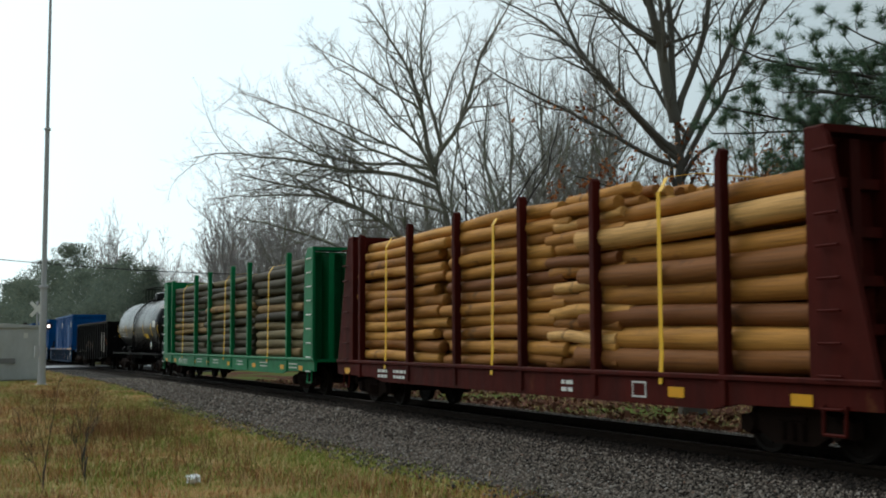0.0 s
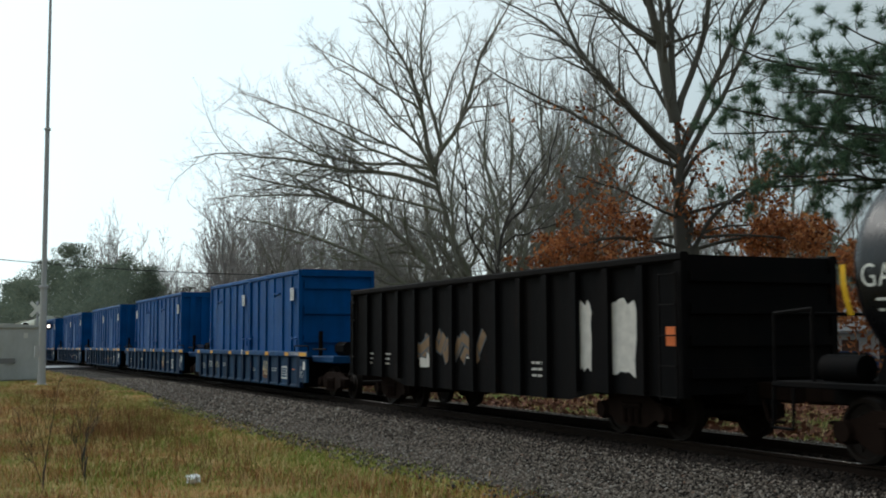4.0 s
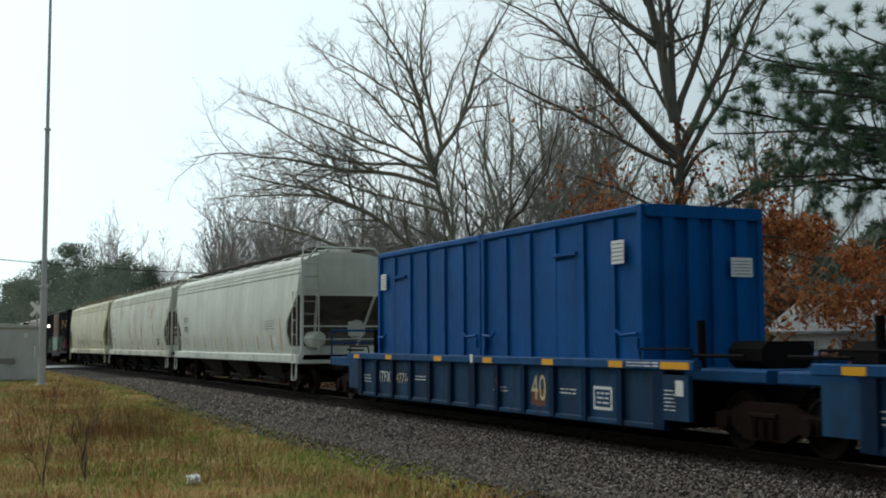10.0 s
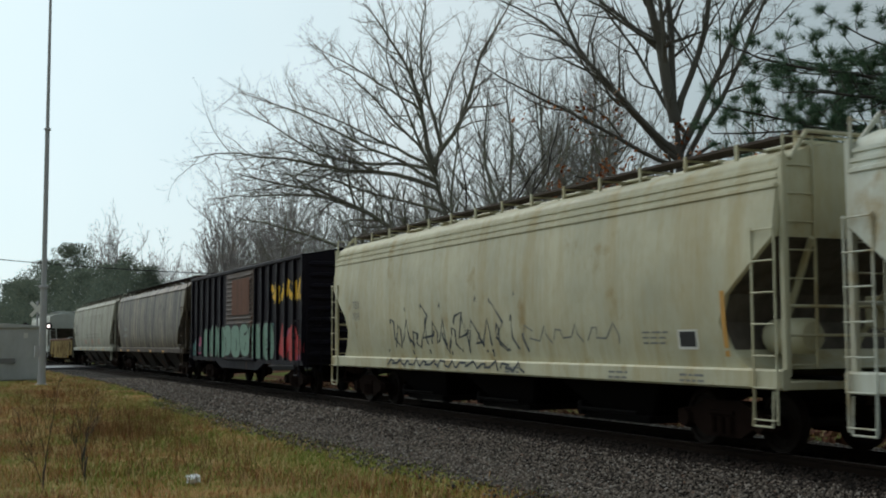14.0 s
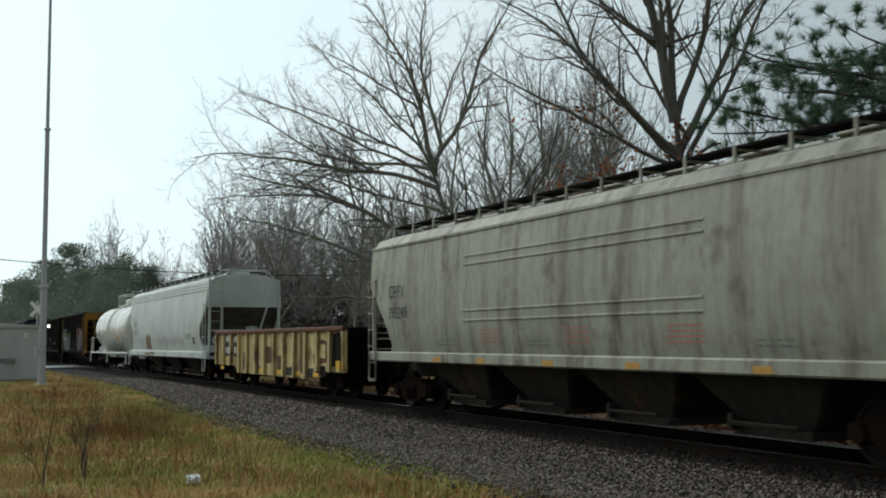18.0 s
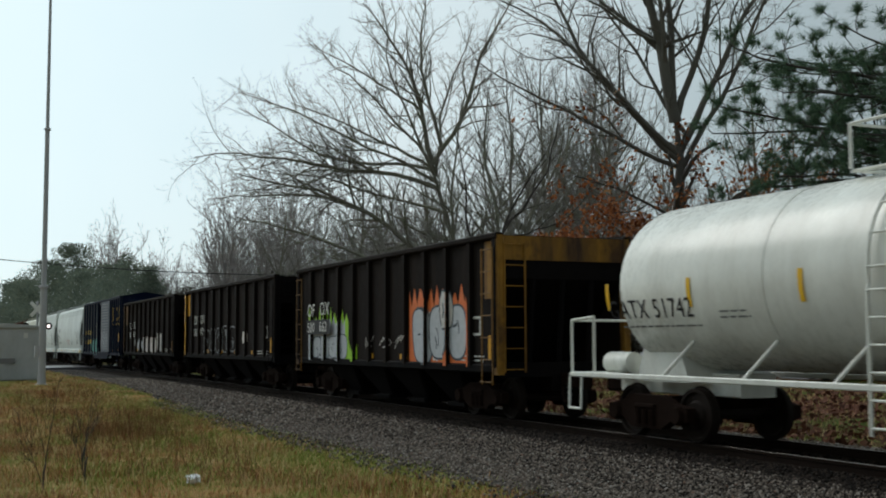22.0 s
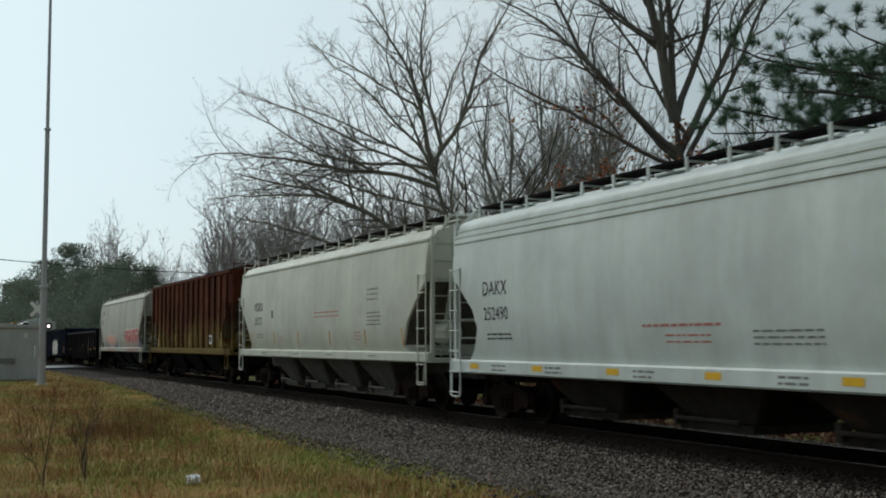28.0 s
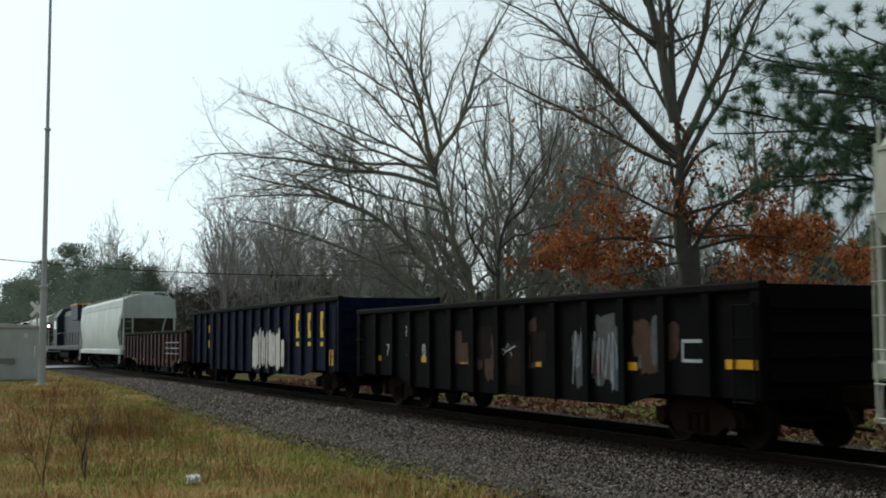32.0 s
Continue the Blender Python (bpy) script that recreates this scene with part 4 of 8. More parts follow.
def container(s0, x0, body, plate_m, style, plate_rear=False):
    """A six metre box for waste with pressed ribs, low in the well."""
    c = thing("waste_container", "blue steel waste container standing in a well car", "container", "blue containers")
    MOVERS.append((c, s0))
    x1 = x0 + 6.04
    a, b = x0, x1
    z0, z1, hw = 0.36, 3.86, 1.2
    part("shell", Shape().box(a + 0.03, b - 0.03, -hw, hw, z0, z1), body, c)
    for sy in (-1, 1):
        part("top_rail", Shape().slab(a, b, *sorted((sy * 1.27, sy * 1.13)), z1 - 0.1, z1 + 0.05, 0.03), body, c)
    for x in (a + 0.07, b - 0.07):
        for sy in (-1, 1):
            part("corner_post", Shape().post(x, sy * 1.2, z0, z1 + 0.04, 0.15, 0.14, 0.02), body, c)
    n = 6
    for i in range(1, n):
        x = a + i * 6.04 / n
        for sy in (-1, 1):
            part("side_rib", Shape().outline([(x - 0.15, z0), (x + 0.15, z0), (x + 0.13, z1 - 0.12), (x - 0.13, z1 - 0.12)], *sorted((sy * 1.19, sy * 1.25))), body, c)
    # side hatch with louvred hood
    hx = a + 0.13 + 1.007 * (1, 3, 1, 2)[style % 4]
    part("hatch_door", Shape().slab(hx + 0.02, hx + 0.72, -1.245, -1.19, z0 + 0.05, 3.12, 0.01), body, c)
    hood = Shape().outline([(hx - 0.05, 3.2), (hx + 0.8, 3.2), (hx + 0.8, 3.26), (hx - 0.05, 3.26)], -1.31, -1.2)
    part("vent_hood", hood, body, c)
    for x, d in ((a + 0.12, 1), (b - 0.12, -1)):
        part("latch", Shape().pipe([(x, -1.3, 1.75), (x + d * 0.45, -1.32, 1.72), (x + d * 0.6, -1.32, 1.8)], 0.03), body, c)
        part("hinge", Shape().box(*sorted((x, x + d * 0.12)), -1.31, -1.26, 1.5, 1.68), body, c)
    for e, x in ((1, b), (-1, a)):
        if style % 3 == 1:
            for z in (1.6, 2.5, 3.3):
                part("end_rib", Shape().box(*sorted((x - e * 0.03, x + e * 0.07)), -1.1, 1.1, z, z + 0.22), body, c)
        else:
            for y in (-0.75, -0.25, 0.25, 0.75):
                part("end_rib", Shape().box(*sorted((x - e * 0.03, x + e * 0.06)), y - 0.12, y + 0.12, z0, z1 - 0.15), body, c)
        part("end_top_rail", Shape().slab(*sorted((x - e * 0.1, x + e * 0.08)), -1.2, 1.2, z1 - 0.16, z1 + 0.05, 0.03), body, c)
        pl = Shape().box(*sorted((x + e * 0.075, x + e * 0.085)), 0.5, 0.95, 2.72, 3.05)
        part("plate", pl, plate_m, c, "white plate with small print")
        lines = Shape()
        for k in range(5):
            lines.box(*sorted((x + e * 0.085, x + e * 0.089)), 0.53, 0.92, 2.76 + k * 0.055, 2.775 + k * 0.055)
        part("small_print", lines, PRINTGREY, c)
    px = a + 0.25 if plate_rear else b - 0.9
    part("plate", Shape().box(px, px + 0.38, -1.285, -1.272, 2.95, 3.35), plate_m, c, "white plate with small print")
    ln = Shape()
    for k in range(5):
        ln.box(px + 0.03, px + 0.35, -1.29, -1.285, 3.0 + k * 0.07, 3.018 + k * 0.07)
    part("small_print", ln, PRINTGREY, c)
    part("lid", Shape().box(a + 0.1, b - 0.1, -1.15, 1.15, z1 - 0.02, z1 + 0.02), body, c)
    return c


def clip_x(poly, x, keep_right):
    """The part of a flat polygon on one side of a plane across the car."""
    out = []
    for p, q in zip(poly, poly[1:] + poly[:1]):
        a, b = (p[0] >= x) == keep_right, (q[0] >= x) == keep_right
        if a:
            out.append(p)
        if a != b:
            t = (x - p[0]) / (q[0] - p[0])
            out.append(tuple(p[i] + (q[i] - p[i]) * t for i in range(3)))
    return out


def drape(car, ribs, half, outer, sheet, kinds=("spray", "paint_patch"), proud=()):
    """Lets sprayed paint lie on the ribs' faces and on the sheet between them. proud: (from, to, by how much) of what stands out further."""
    bands = sorted([(x - half, x + half, 0.0) for x in ribs] + [(lo, hi, -out) for lo, hi, out in proud])
    spans, at = [], -99.0
    for lo, hi, back in bands:
        spans += [(at, lo, outer - sheet), (lo, hi, back)]
        at = hi
    spans.append((at, 99.0, outer - sheet))
    for ob in [o for o in car.children if o.name.startswith(kinds)]:
        me, sh = ob.data, Shape()
        for pl in me.polygons:
            poly = [tuple(me.vertices[i].co) for i in pl.vertices]
            for lo, hi, back in spans:
                if max(p[0] for p in poly) <= lo or min(p[0] for p in poly) >= hi:
                    continue
                piece = clip_x(clip_x(poly, lo, True), hi, False) if poly else []
                if len(piece) > 2:
                    sh.add([(x, y + back, z) for x, y, z in piece], [tuple(range(len(piece)))])
        if sh.v:
            ob.data = sh.mesh(me.name, me.materials[0])


# ---- the cars, front to back ----
MAROON = paint("maroon_paint", (0.06, 0.007, 0.0045), (0.010, 0.005, 0.004), 0.5, 0.15, 0.65, spec=0.05)
GREEN = paint("green_paint", (0.0, 0.15, 0.05), (0.01, 0.03, 0.015), 0.25, 0.0, 0.5, spec=0.15)
TANKBLACK = paint("tank_black", (0.003, 0.0035, 0.005), (0.006, 0.006, 0.006), 0.3, 0.0, 0.26, spec=0.22)
CARBLACK = paint("car_black", (0.0045, 0.0045, 0.005), (0.012, 0.009, 0.008), 0.5, 0.1, 0.65, rustcol=(0.045, 0.016, 0.009), spec=0.025)
BROWNBLACK = paint("brown_black", (0.0115, 0.009, 0.008), (0.024, 0.015, 0.011), 0.5, 0.0, 0.75, spec=0.05)
BLUE = paint("container_blue", (0.0, 0.068, 0.24), (0.001, 0.03, 0.095), 0.45, 0.0, 0.5, fade=0.2, spec=0.06)
PRINTGREY = plain("small_print_grey", (0.16, 0.17, 0.18), 0.7, 0, 0.2)
WELLBLUE = paint("well_blue", (0.010, 0.045, 0.10), (0.022, 0.019, 0.016), 0.6, 0.35, 0.65, rustcol=(0.04, 0.018, 0.01), fade=0.3, spec=0.08)
POSTBLUE = paint("post_blue", (0.003, 0.018, 0.05), (0.008, 0.007, 0.007), 0.5, 0.1, 0.65, spec=0.06)
CHORDBLUE = paint("chord_blue", (0.008, 0.06, 0.165), (0.008, 0.012, 0.02), 0.4, 0.0, 0.6, spec=0.08)
GREY1 = paint("hopper_grey", (0.52, 0.55, 0.50), (0.3, 0.27, 0.18), 0.35, 0.0, 0.5)
GREY2 = paint("hopper_rusty_grey", (0.50, 0.53, 0.47), (0.34, 0.27, 0.13), 0.5, 0.6, 0.55, rustcol=(0.45, 0.30, 0.09))
TAN = paint("hopper_tan", (0.47, 0.46, 0.33), (0.36, 0.27, 0.11), 0.75, 0.35, 0.5, rustcol=(0.42, 0.29, 0.10), fade=0.18, lo=0.45)
SOOT = paint("hopper_sooty", (0.22, 0.185, 0.125), (0.012, 0.0095, 0.008), 1.0, 0.6, 0.5, rustcol=(0.03, 0.021, 0.015), fade=0.35, lo=0.34)
SOOTSILL = paint("sooty_sill", (0.07, 0.05, 0.032), (0.012, 0.009, 0.008), 0.8, 0.2, 0.7)
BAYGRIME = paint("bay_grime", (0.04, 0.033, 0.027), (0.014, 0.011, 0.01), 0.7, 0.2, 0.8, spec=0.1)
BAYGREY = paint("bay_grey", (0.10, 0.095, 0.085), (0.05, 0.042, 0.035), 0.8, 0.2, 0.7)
TAUPE = paint("hopper_taupe", (0.33, 0.33, 0.265), (0.06, 0.05, 0.038), 0.8, 0.5, 0.6, rustcol=(0.17, 0.15, 0.11), lo=0.46)
PALE = paint("hopper_pale", (0.50, 0.53, 0.50), (0.3, 0.3, 0.25), 0.3, 0.0, 0.5)
WHITEH = paint("hopper_white", (0.55, 0.60, 0.575), (0.33, 0.34, 0.29), 0.25, 0.0, 0.45)
CREAM = paint("hopper_cream", (0.51, 0.53, 0.455), (0.32, 0.3, 0.21), 0.3, 0.0, 0.5)


def mouldy_rust():
    """Rusted sheet with dark runs, and olive mould that creeps up from the sill in streaks."""
    m, nt, b = nodes_of("hopper_rusted")
    big, runs = noise_node(nt, 0.5, (1, 1, 1), 4), noise_node(nt, 1.7, (2.4, 1.0, 0.12), 6)
    fine = noise_node(nt, 10.0, (1, 1, 0.5), 5)
    c = mixed(nt, ramp(nt, big, [(0.32, K), (0.68, W)]), (0.055, 0.016, 0.011), (0.15, 0.046, 0.02))
    c = mixed(nt, ramp(nt, runs, [(0.42, K), (0.7, (0.85,) * 3)]), c, (0.028, 0.012, 0.009))
    co, sp, up = nt.nodes.new("ShaderNodeTexCoord"), nt.nodes.new("ShaderNodeSeparateXYZ"), nt.nodes.new("ShaderNodeMapRange")
    nt.links.new(co.outputs["Object"], sp.inputs[0])
    for i, v in ((1, 1.2), (2, 3.6), (3, 0.34), (4, -0.4)):
        up.inputs[i].default_value = v
    nt.links.new(sp.outputs["Z"], up.inputs[0])
    add = nt.nodes.new("ShaderNodeMath")
    nt.links.new(up.outputs[0], add.inputs[0])
    nt.links.new(ramp(nt, noise_node(nt, 1.9, (1.8, 1.0, 0.2), 6), [(0.3, K), (0.7, W)]), add.inputs[1])
    c = mixed(nt, ramp(nt, add.outputs[0], [(0.4, K), (0.75, (0.85,) * 3)]), c, mixed(nt, fine, (0.12, 0.09, 0.025), (0.22, 0.175, 0.06)))
    c = mixed(nt, ramp(nt, fine, [(0.5, K), (0.8, (0.4,) * 3)]), c, (0.03, 0.014, 0.01))
    nt.links.new(c, b.inputs["Base Color"])
    b.inputs["Roughness"].default_value, b.inputs["Specular IOR Level"].default_value = 0.85, 0.05
    bumped(nt, b, fine, 0.4, 0.02)
    MATS["hopper_rusted"] = m
    return m


RUSTH = mouldy_rust()
NAG = paint("hopper_dull", (0.38, 0.39, 0.33), (0.15, 0.13, 0.09), 0.5, 0.0, 0.55)
TANKWHITE = paint("tank_white", (0.70, 0.71, 0.66), (0.3, 0.28, 0.22), 0.28, 0.0, 0.25)
YELGON = paint("gondola_yellow", (0.60, 0.47, 0.21), (0.10, 0.04, 0.02), 0.8, 0.55, 0.7, rustcol=(0.10, 0.035, 0.018))
RUSTCHORD = paint("rust_chord", (0.13, 0.05, 0.025), (0.04, 0.02, 0.012), 0.5, 0.0, 0.8)
NAVY = paint("boxcar_navy", (0.003, 0.0065, 0.022), (0.04, 0.045, 0.05), 0.4, 0.0, 0.6, spec=0.04, lo=0.5)
NAVYDOOR = paint("boxcar_door", (0.022, 0.034, 0.06), (0.09, 0.1, 0.11), 0.35, 0.0, 0.55)
NAVYSHEET = paint("boxcar_navy_worn", (0.012, 0.015, 0.026), (0.055, 0.06, 0.062), 0.6, 0.0, 0.6, spec=0.06, lo=0.42)
DOORRIB = paint("door_rib_worn", (0.06, 0.075, 0.10), (0.22, 0.23, 0.24), 0.5, 0.0, 0.5)
DARKBOX = paint("boxcar_dark", (0.008, 0.007, 0.013), (0.016, 0.012, 0.013), 0.5, 0.2, 0.6, spec=0.1)
DARKDOOR = paint("boxcar_dark_door", (0.05, 0.035, 0.03), (0.10, 0.05, 0.025), 0.6, 0.3, 0.6)
ORANGE = paint("end_orange", (0.28, 0.135, 0.012), (0.03, 0.015, 0.01), 0.95, 0.6, 0.65, rustcol=(0.05, 0.02, 0.012), lo=0.36)
OXRED = paint("gondola_red", (0.045, 0.01, 0.012), (0.02, 0.012, 0.012), 0.4, 0.1, 0.6)
BOARDM = paint("walkway_dull", (0.07, 0.055, 0.045), (0.03, 0.02, 0.016), 0.5, 0.0, 0.8)
LOCO = paint("loco_blue", (0.007, 0.012, 0.025), (0.02, 0.02, 0.02), 0.4, 0.0, 0.5)
LOCOY = plain("loco_yellow", (0.5, 0.27, 0.02), 0.5, 0, 0.2)
TAGGREEN = plain("spray_green", (0.28, 0.55, 0.02), 0.5, 0, 0.25)
TAGGREY = plain("spray_grey", (0.42, 0.44, 0.46), 0.5, 0, 0.3)
SCUFF = plain("scuffed_paint", (0.11, 0.13, 0.15), 0.7, 0, 0.5)
TAGWHITE = plain("spray_white", (0.55, 0.52, 0.48), 0.6, 0, 0.35)
TAGORANGE = plain("spray_orange", (0.62, 0.14, 0.03), 0.5, 0, 0.25)
TAGRED = plain("spray_red", (0.42, 0.03, 0.035), 0.5, 0, 0.3)
TAGSALMON = plain("spray_salmon", (0.62, 0.28, 0.18), 0.5, 0, 0.25)
TAGBLUE = plain("spray_blue", (0.05, 0.13, 0.26), 0.5, 0, 0.3)
TAGTEAL = plain("spray_teal", (0.10, 0.26, 0.25), 0.5, 0, 0.3)
TAGPINK = plain("spray_pink", (0.38, 0.07, 0.16), 0.5, 0, 0.3)
TAGBROWN = plain("spray_brown", (0.17, 0.10, 0.05), 0.6, 0, 0.4)
TAGINK = plain("spray_ink", (0.06, 0.07, 0.08), 0.6, 0, 0.3)
RUSTSTRIPE = plain("conspicuity_stripe", (0.50, 0.27, 0.07), 0.6, 0, 0.3)
REDPRINT = plain("stencil_red", (0.45, 0.17, 0.14), 0.7, 0, 0.25)
GREYPRINT = plain("stencil_grey", (0.19, 0.195, 0.185), 0.7, 0, 0.3)

BARK_Y = island("peeled_pine", [(0.0, (0.11, 0.035, 0.012)), (0.3, (0.30, 0.12, 0.03)), (0.65, (0.45, 0.22, 0.06)), (1.0, (0.52, 0.30, 0.12))], 0.7)
BARK_G = island("weathered_poles", [(0.0, (0.05, 0.045, 0.035)), (0.5, (0.13, 0.11, 0.07)), (0.8, (0.2, 0.15, 0.08)), (1.0, (0.28, 0.17, 0.07))], 0.75)


def vary_by_object(mat, stops):
    """Each log takes a shade of its own, with grain along it."""
    nt = mat.node_tree
    b = nt.nodes["Principled BSDF"]
    oi = nt.nodes.new("ShaderNodeObjectInfo")
    c = ramp(nt, oi.outputs["Random"], stops)
    gr = noise_node(nt, 9.0, (0.5, 3.0, 3.0), 6)
    kn = noise_node(nt, 2.2, (3.0, 1.0, 1.0), 3)
    c = mixed(nt, ramp(nt, gr, [(0.42, K), (0.75, (0.6,) * 3)]), c, (0.06, 0.03, 0.015))
    c = mixed(nt, ramp(nt, kn, [(0.62, K), (0.72, (0.55,) * 3)]), c, (0.05, 0.028, 0.016))
    nt.links.new(c, b.inputs["Base Color"])
    bumped(nt, b, gr, 0.5, 0.02)


vary_by_object(BARK_Y, [(0.0, (0.17, 0.06, 0.018)), (0.4, (0.40, 0.175, 0.035)), (0.75, (0.52, 0.25, 0.055)), (1.0, (0.60, 0.34, 0.12))])
vary_by_object(BARK_G, [(0.0, (0.03, 0.03, 0.024)), (0.45, (0.085, 0.078, 0.052)), (0.8, (0.16, 0.13, 0.065)), (1.0, (0.28, 0.17, 0.07))])

# maroon pole car
car, h, side = log_flat("maroon bulkhead flat car with tall stakes, carrying peeled poles", -38.6, -18.5, MAROON, [-8.26, -4.96, -2.3, 0.74, 3.43, 6.97], 1.3, 0.6, True, MAROON)
for x in (-9.45, 5.6, 8.4):
    panel(car, "reflector", x, x + 0.42, 0.76, 0.92, YELLOW, side, nz=1)
for x, w in ((-6.95, 0.65), (-5.9, 0.8), (2.3, 0.45)):
    bars(car, x, 0.86, w, 2, WHITE, side, 0.1, 0.13)
panel(car, "stencil_box", 4.6, 5.0, 0.72, 0.98, WHITE, side, nz=1)
panel(car, "stencil_box", 4.63, 4.97, 0.75, 0.95, MAROON, side, 0.008, nz=1)
log_load("stack of peeled yellow pine poles strapped on a flat car", -28.55, ((-9.0, -3.2, 0.135, 4.3, 0.5), (-3.3, 2.3, 0.135, 4.36, 0.6), (2.6, 8.7, 0.185, 4.12, 0.15), (1.6, 4.2, 0.12, 4.3, 0.3)), BARK_Y, 3, (-6.44, -0.51, 5.42), 4.1)

# green pole car
car, h, side = log_flat("bright green bulkhead flat car with stakes, carrying grey poles", -63.8, -40.7, GREEN, [-9.5, -4.7, -2.2, 1.55, 3.95, 8.76], 1.5)
lettering(car, "HKBX 160013", -7.95, 0.7, 0.24, WHITE, side)
for x in (-10.9, -8.9, -4.9, -2.5, 1.0, 4.6, 8.0, 10.0):
    panel(car, "reflector", x, x + 0.42, 0.76, 0.9, YELLOW, side, nz=1)
for x in (-4.2, -1.3, 2.4, 5.6, 9.0):
    bars(car, x, 0.92, 0.9, 2, WHITE, side, 0.05, 0.11)
log_load("stack of weathered grey utility poles strapped on a flat car", -52.25, ((-10.1, -3.2, 0.14, 4.0, 0.6), (-3.5, 4.4, 0.14, 4.2, 0.7), (4.1, 10.2, 0.15, 4.2, 0.8)), BARK_G, 9, (-7.2, 0.42, 6.49), 4.02)

# black tank car
car, h, side = tank_car("black tank car with top platform and yellow stripes", -79.6, -64.9, TANKBLACK, CARBLACK)
lettering(car, "GATX 7322", -5.7, 2.3, 0.3, WHITE, side)
bars(car, -5.5, 2.12, 1.9, 2, WHITE, side, 0.05, 0.13)
for x in (-6.05, -3.3, -0.9, 2.2, 4.4, 6.15):
    panel(car, "stripe", x, x + 0.1, 1.95, 2.6, SIGNY, side)
panel(car, "yellow_placard", 2.45, 3.3, 1.85, 2.08, SIGNY, side)
panel(car, "white_sticker", 4.95, 5.65, 2.4, 2.72, WHITE, side)
bars(car, 0.9, 2.15, 0.6, 3, GREYPRINT, side)
bars(car, 4.9, 2.1, 1.1, 4, GREYPRINT, side, 0.05)
panel(car, "white_sticker", 4.5, 5.2, 1.55, 1.75, GREYPRINT, side)
dmd = Shape().outline([(5.6, 1.28), (5.78, 1.5), (5.6, 1.72), (5.42, 1.5)], -1.56, -1.53)
part("placard", dmd, WHITE, car, "white diamond placard")

# black gondola
car, h, side = gondola("tall black gondola with white paint patches", -96.4, -81.5, 3.0, CARBLACK, DARK, 14, 0.75, 0.58)
for x0, x1, z0, z1 in ((4.2, 4.7, 1.05, 2.4), (5.2, 6.1, 1.0, 2.35), (-6.6, -6.2, 1.9, 2.2), (-3.0, -2.3, 1.0, 1.5)):
    smear(car, x0, x1, z0, z1, TAGWHITE, side, int(x0 * 10) + 99)
for x, z in ((-6.5, 1.3), (-5.3, 1.3), (-0.4, 1.5), (2.5, 1.2)):
    bars(car, x, z, 0.5, 3, TAGWHITE, side, 0.06, 0.12)
graffiti(car, -3.2, 0.2, 1.1, 1.9, TAGBROWN, TAGINK, side, 5, 4)
panel(car, "warning_sign", 7.05, 7.3, 1.55, 1.85, TAGORANGE, flat_side(1.56), nz=1)

# five blue well units, two containers each
PLATE = plain("plate_white", (0.6, 0.62, 0.62), 0.5, 0, 0.12)
for k, rear in enumerate((-114.1, -132.0, -149.6, -167.4, -185.45)):
    c0 = rear + 6.05
    car, h, side = well_unit("blue well car with ribbed sides and yellow reflectors, carrying two containers", c0, WELLBLUE, CHORDBLUE)
    lettering(car, "40", 2.5, 0.52, 0.5, plain("faded_yellow", (0.5, 0.42, 0.25), 0.7, 0, 0.3), side, squeeze=0.8)
    smear(car, 2.45, 3.1, 0.4, 0.75, RUSTCHORD, side, 7 + k, 0.003)
    if k == 4:
        lettering(car, "ITFX", -5.54, 0.62, 0.28, WHITE, side)
        lettering(car, "47714", -4.4, 0.62, 0.26, plain("faded_yellow", (0.5, 0.42, 0.25)), side)
    if k == 0:
        lettering(car, "ITFX", -5.54, 0.62, 0.28, WHITE, side)
        lettering(car, "4774", -4.4, 0.62, 0.26, plain("faded_yellow", (0.5, 0.42, 0.25)), side)
    panel(car, "stencil_box", 4.75, 5.35, 0.45, 0.85, WHITE, side, nz=1)
    panel(car, "stencil_box", 4.8, 5.3, 0.5, 0.8, WELLBLUE, side, 0.008, nz=1)
    bars(car, 4.87, 0.72, 0.38, 3, WHITE, side, 0.04, 0.08, 0.011)
    for bx, bz in ((-3.2, 0.8), (0.9, 0.7), (3.6, 0.75)):
        bars(car, bx, bz, 0.6, 2, WHITE, side, 0.03, 0.07)
    running_gear(car, h + 2.05, 0.0, c0, (1,), False)
    if k == 4:
        running_gear(car, h + 1.6, 0.0, c0 - 0.0, (-1,), False)
        rg = part("end_frame", Shape().slab(-h - 3.2, -h - 0.3, -1.2, 1.2, 0.95, 1.2), CHORDBLUE, car)
        part("coupler", coupler_mesh, None, car).matrix_basis = pose(-h - 3.2, 0, 0, 0, 0, 180)
        part("end_railing", Shape().pipe([(-h - 3.1, -1.2, 1.2), (-h - 3.1, -1.2, 1.95), (-h - 3.1, 1.2, 1.95), (-h - 3.1, 1.2, 1.2)], 0.03).pipe([(-h - 3.1, -1.2, 1.6), (-h - 3.1, 1.2, 1.6)], 0.025), CHORDBLUE, car)
    container(c0, -6.06, BLUE, PLATE, k, k % 3 == 1)
    container(c0, 0.03, BLUE, PLATE, k + 1)
    if k == 0:
        bars(car, 5.9, 0.75, 0.3, 1, TAGORANGE, side)


def stripes(car, side, xs, z0, z1, mat=None, w=0.1):
    for x in xs:
        panel(car, "stripe", x, x + w, z0, z1, mat or RUSTSTRIPE, side)


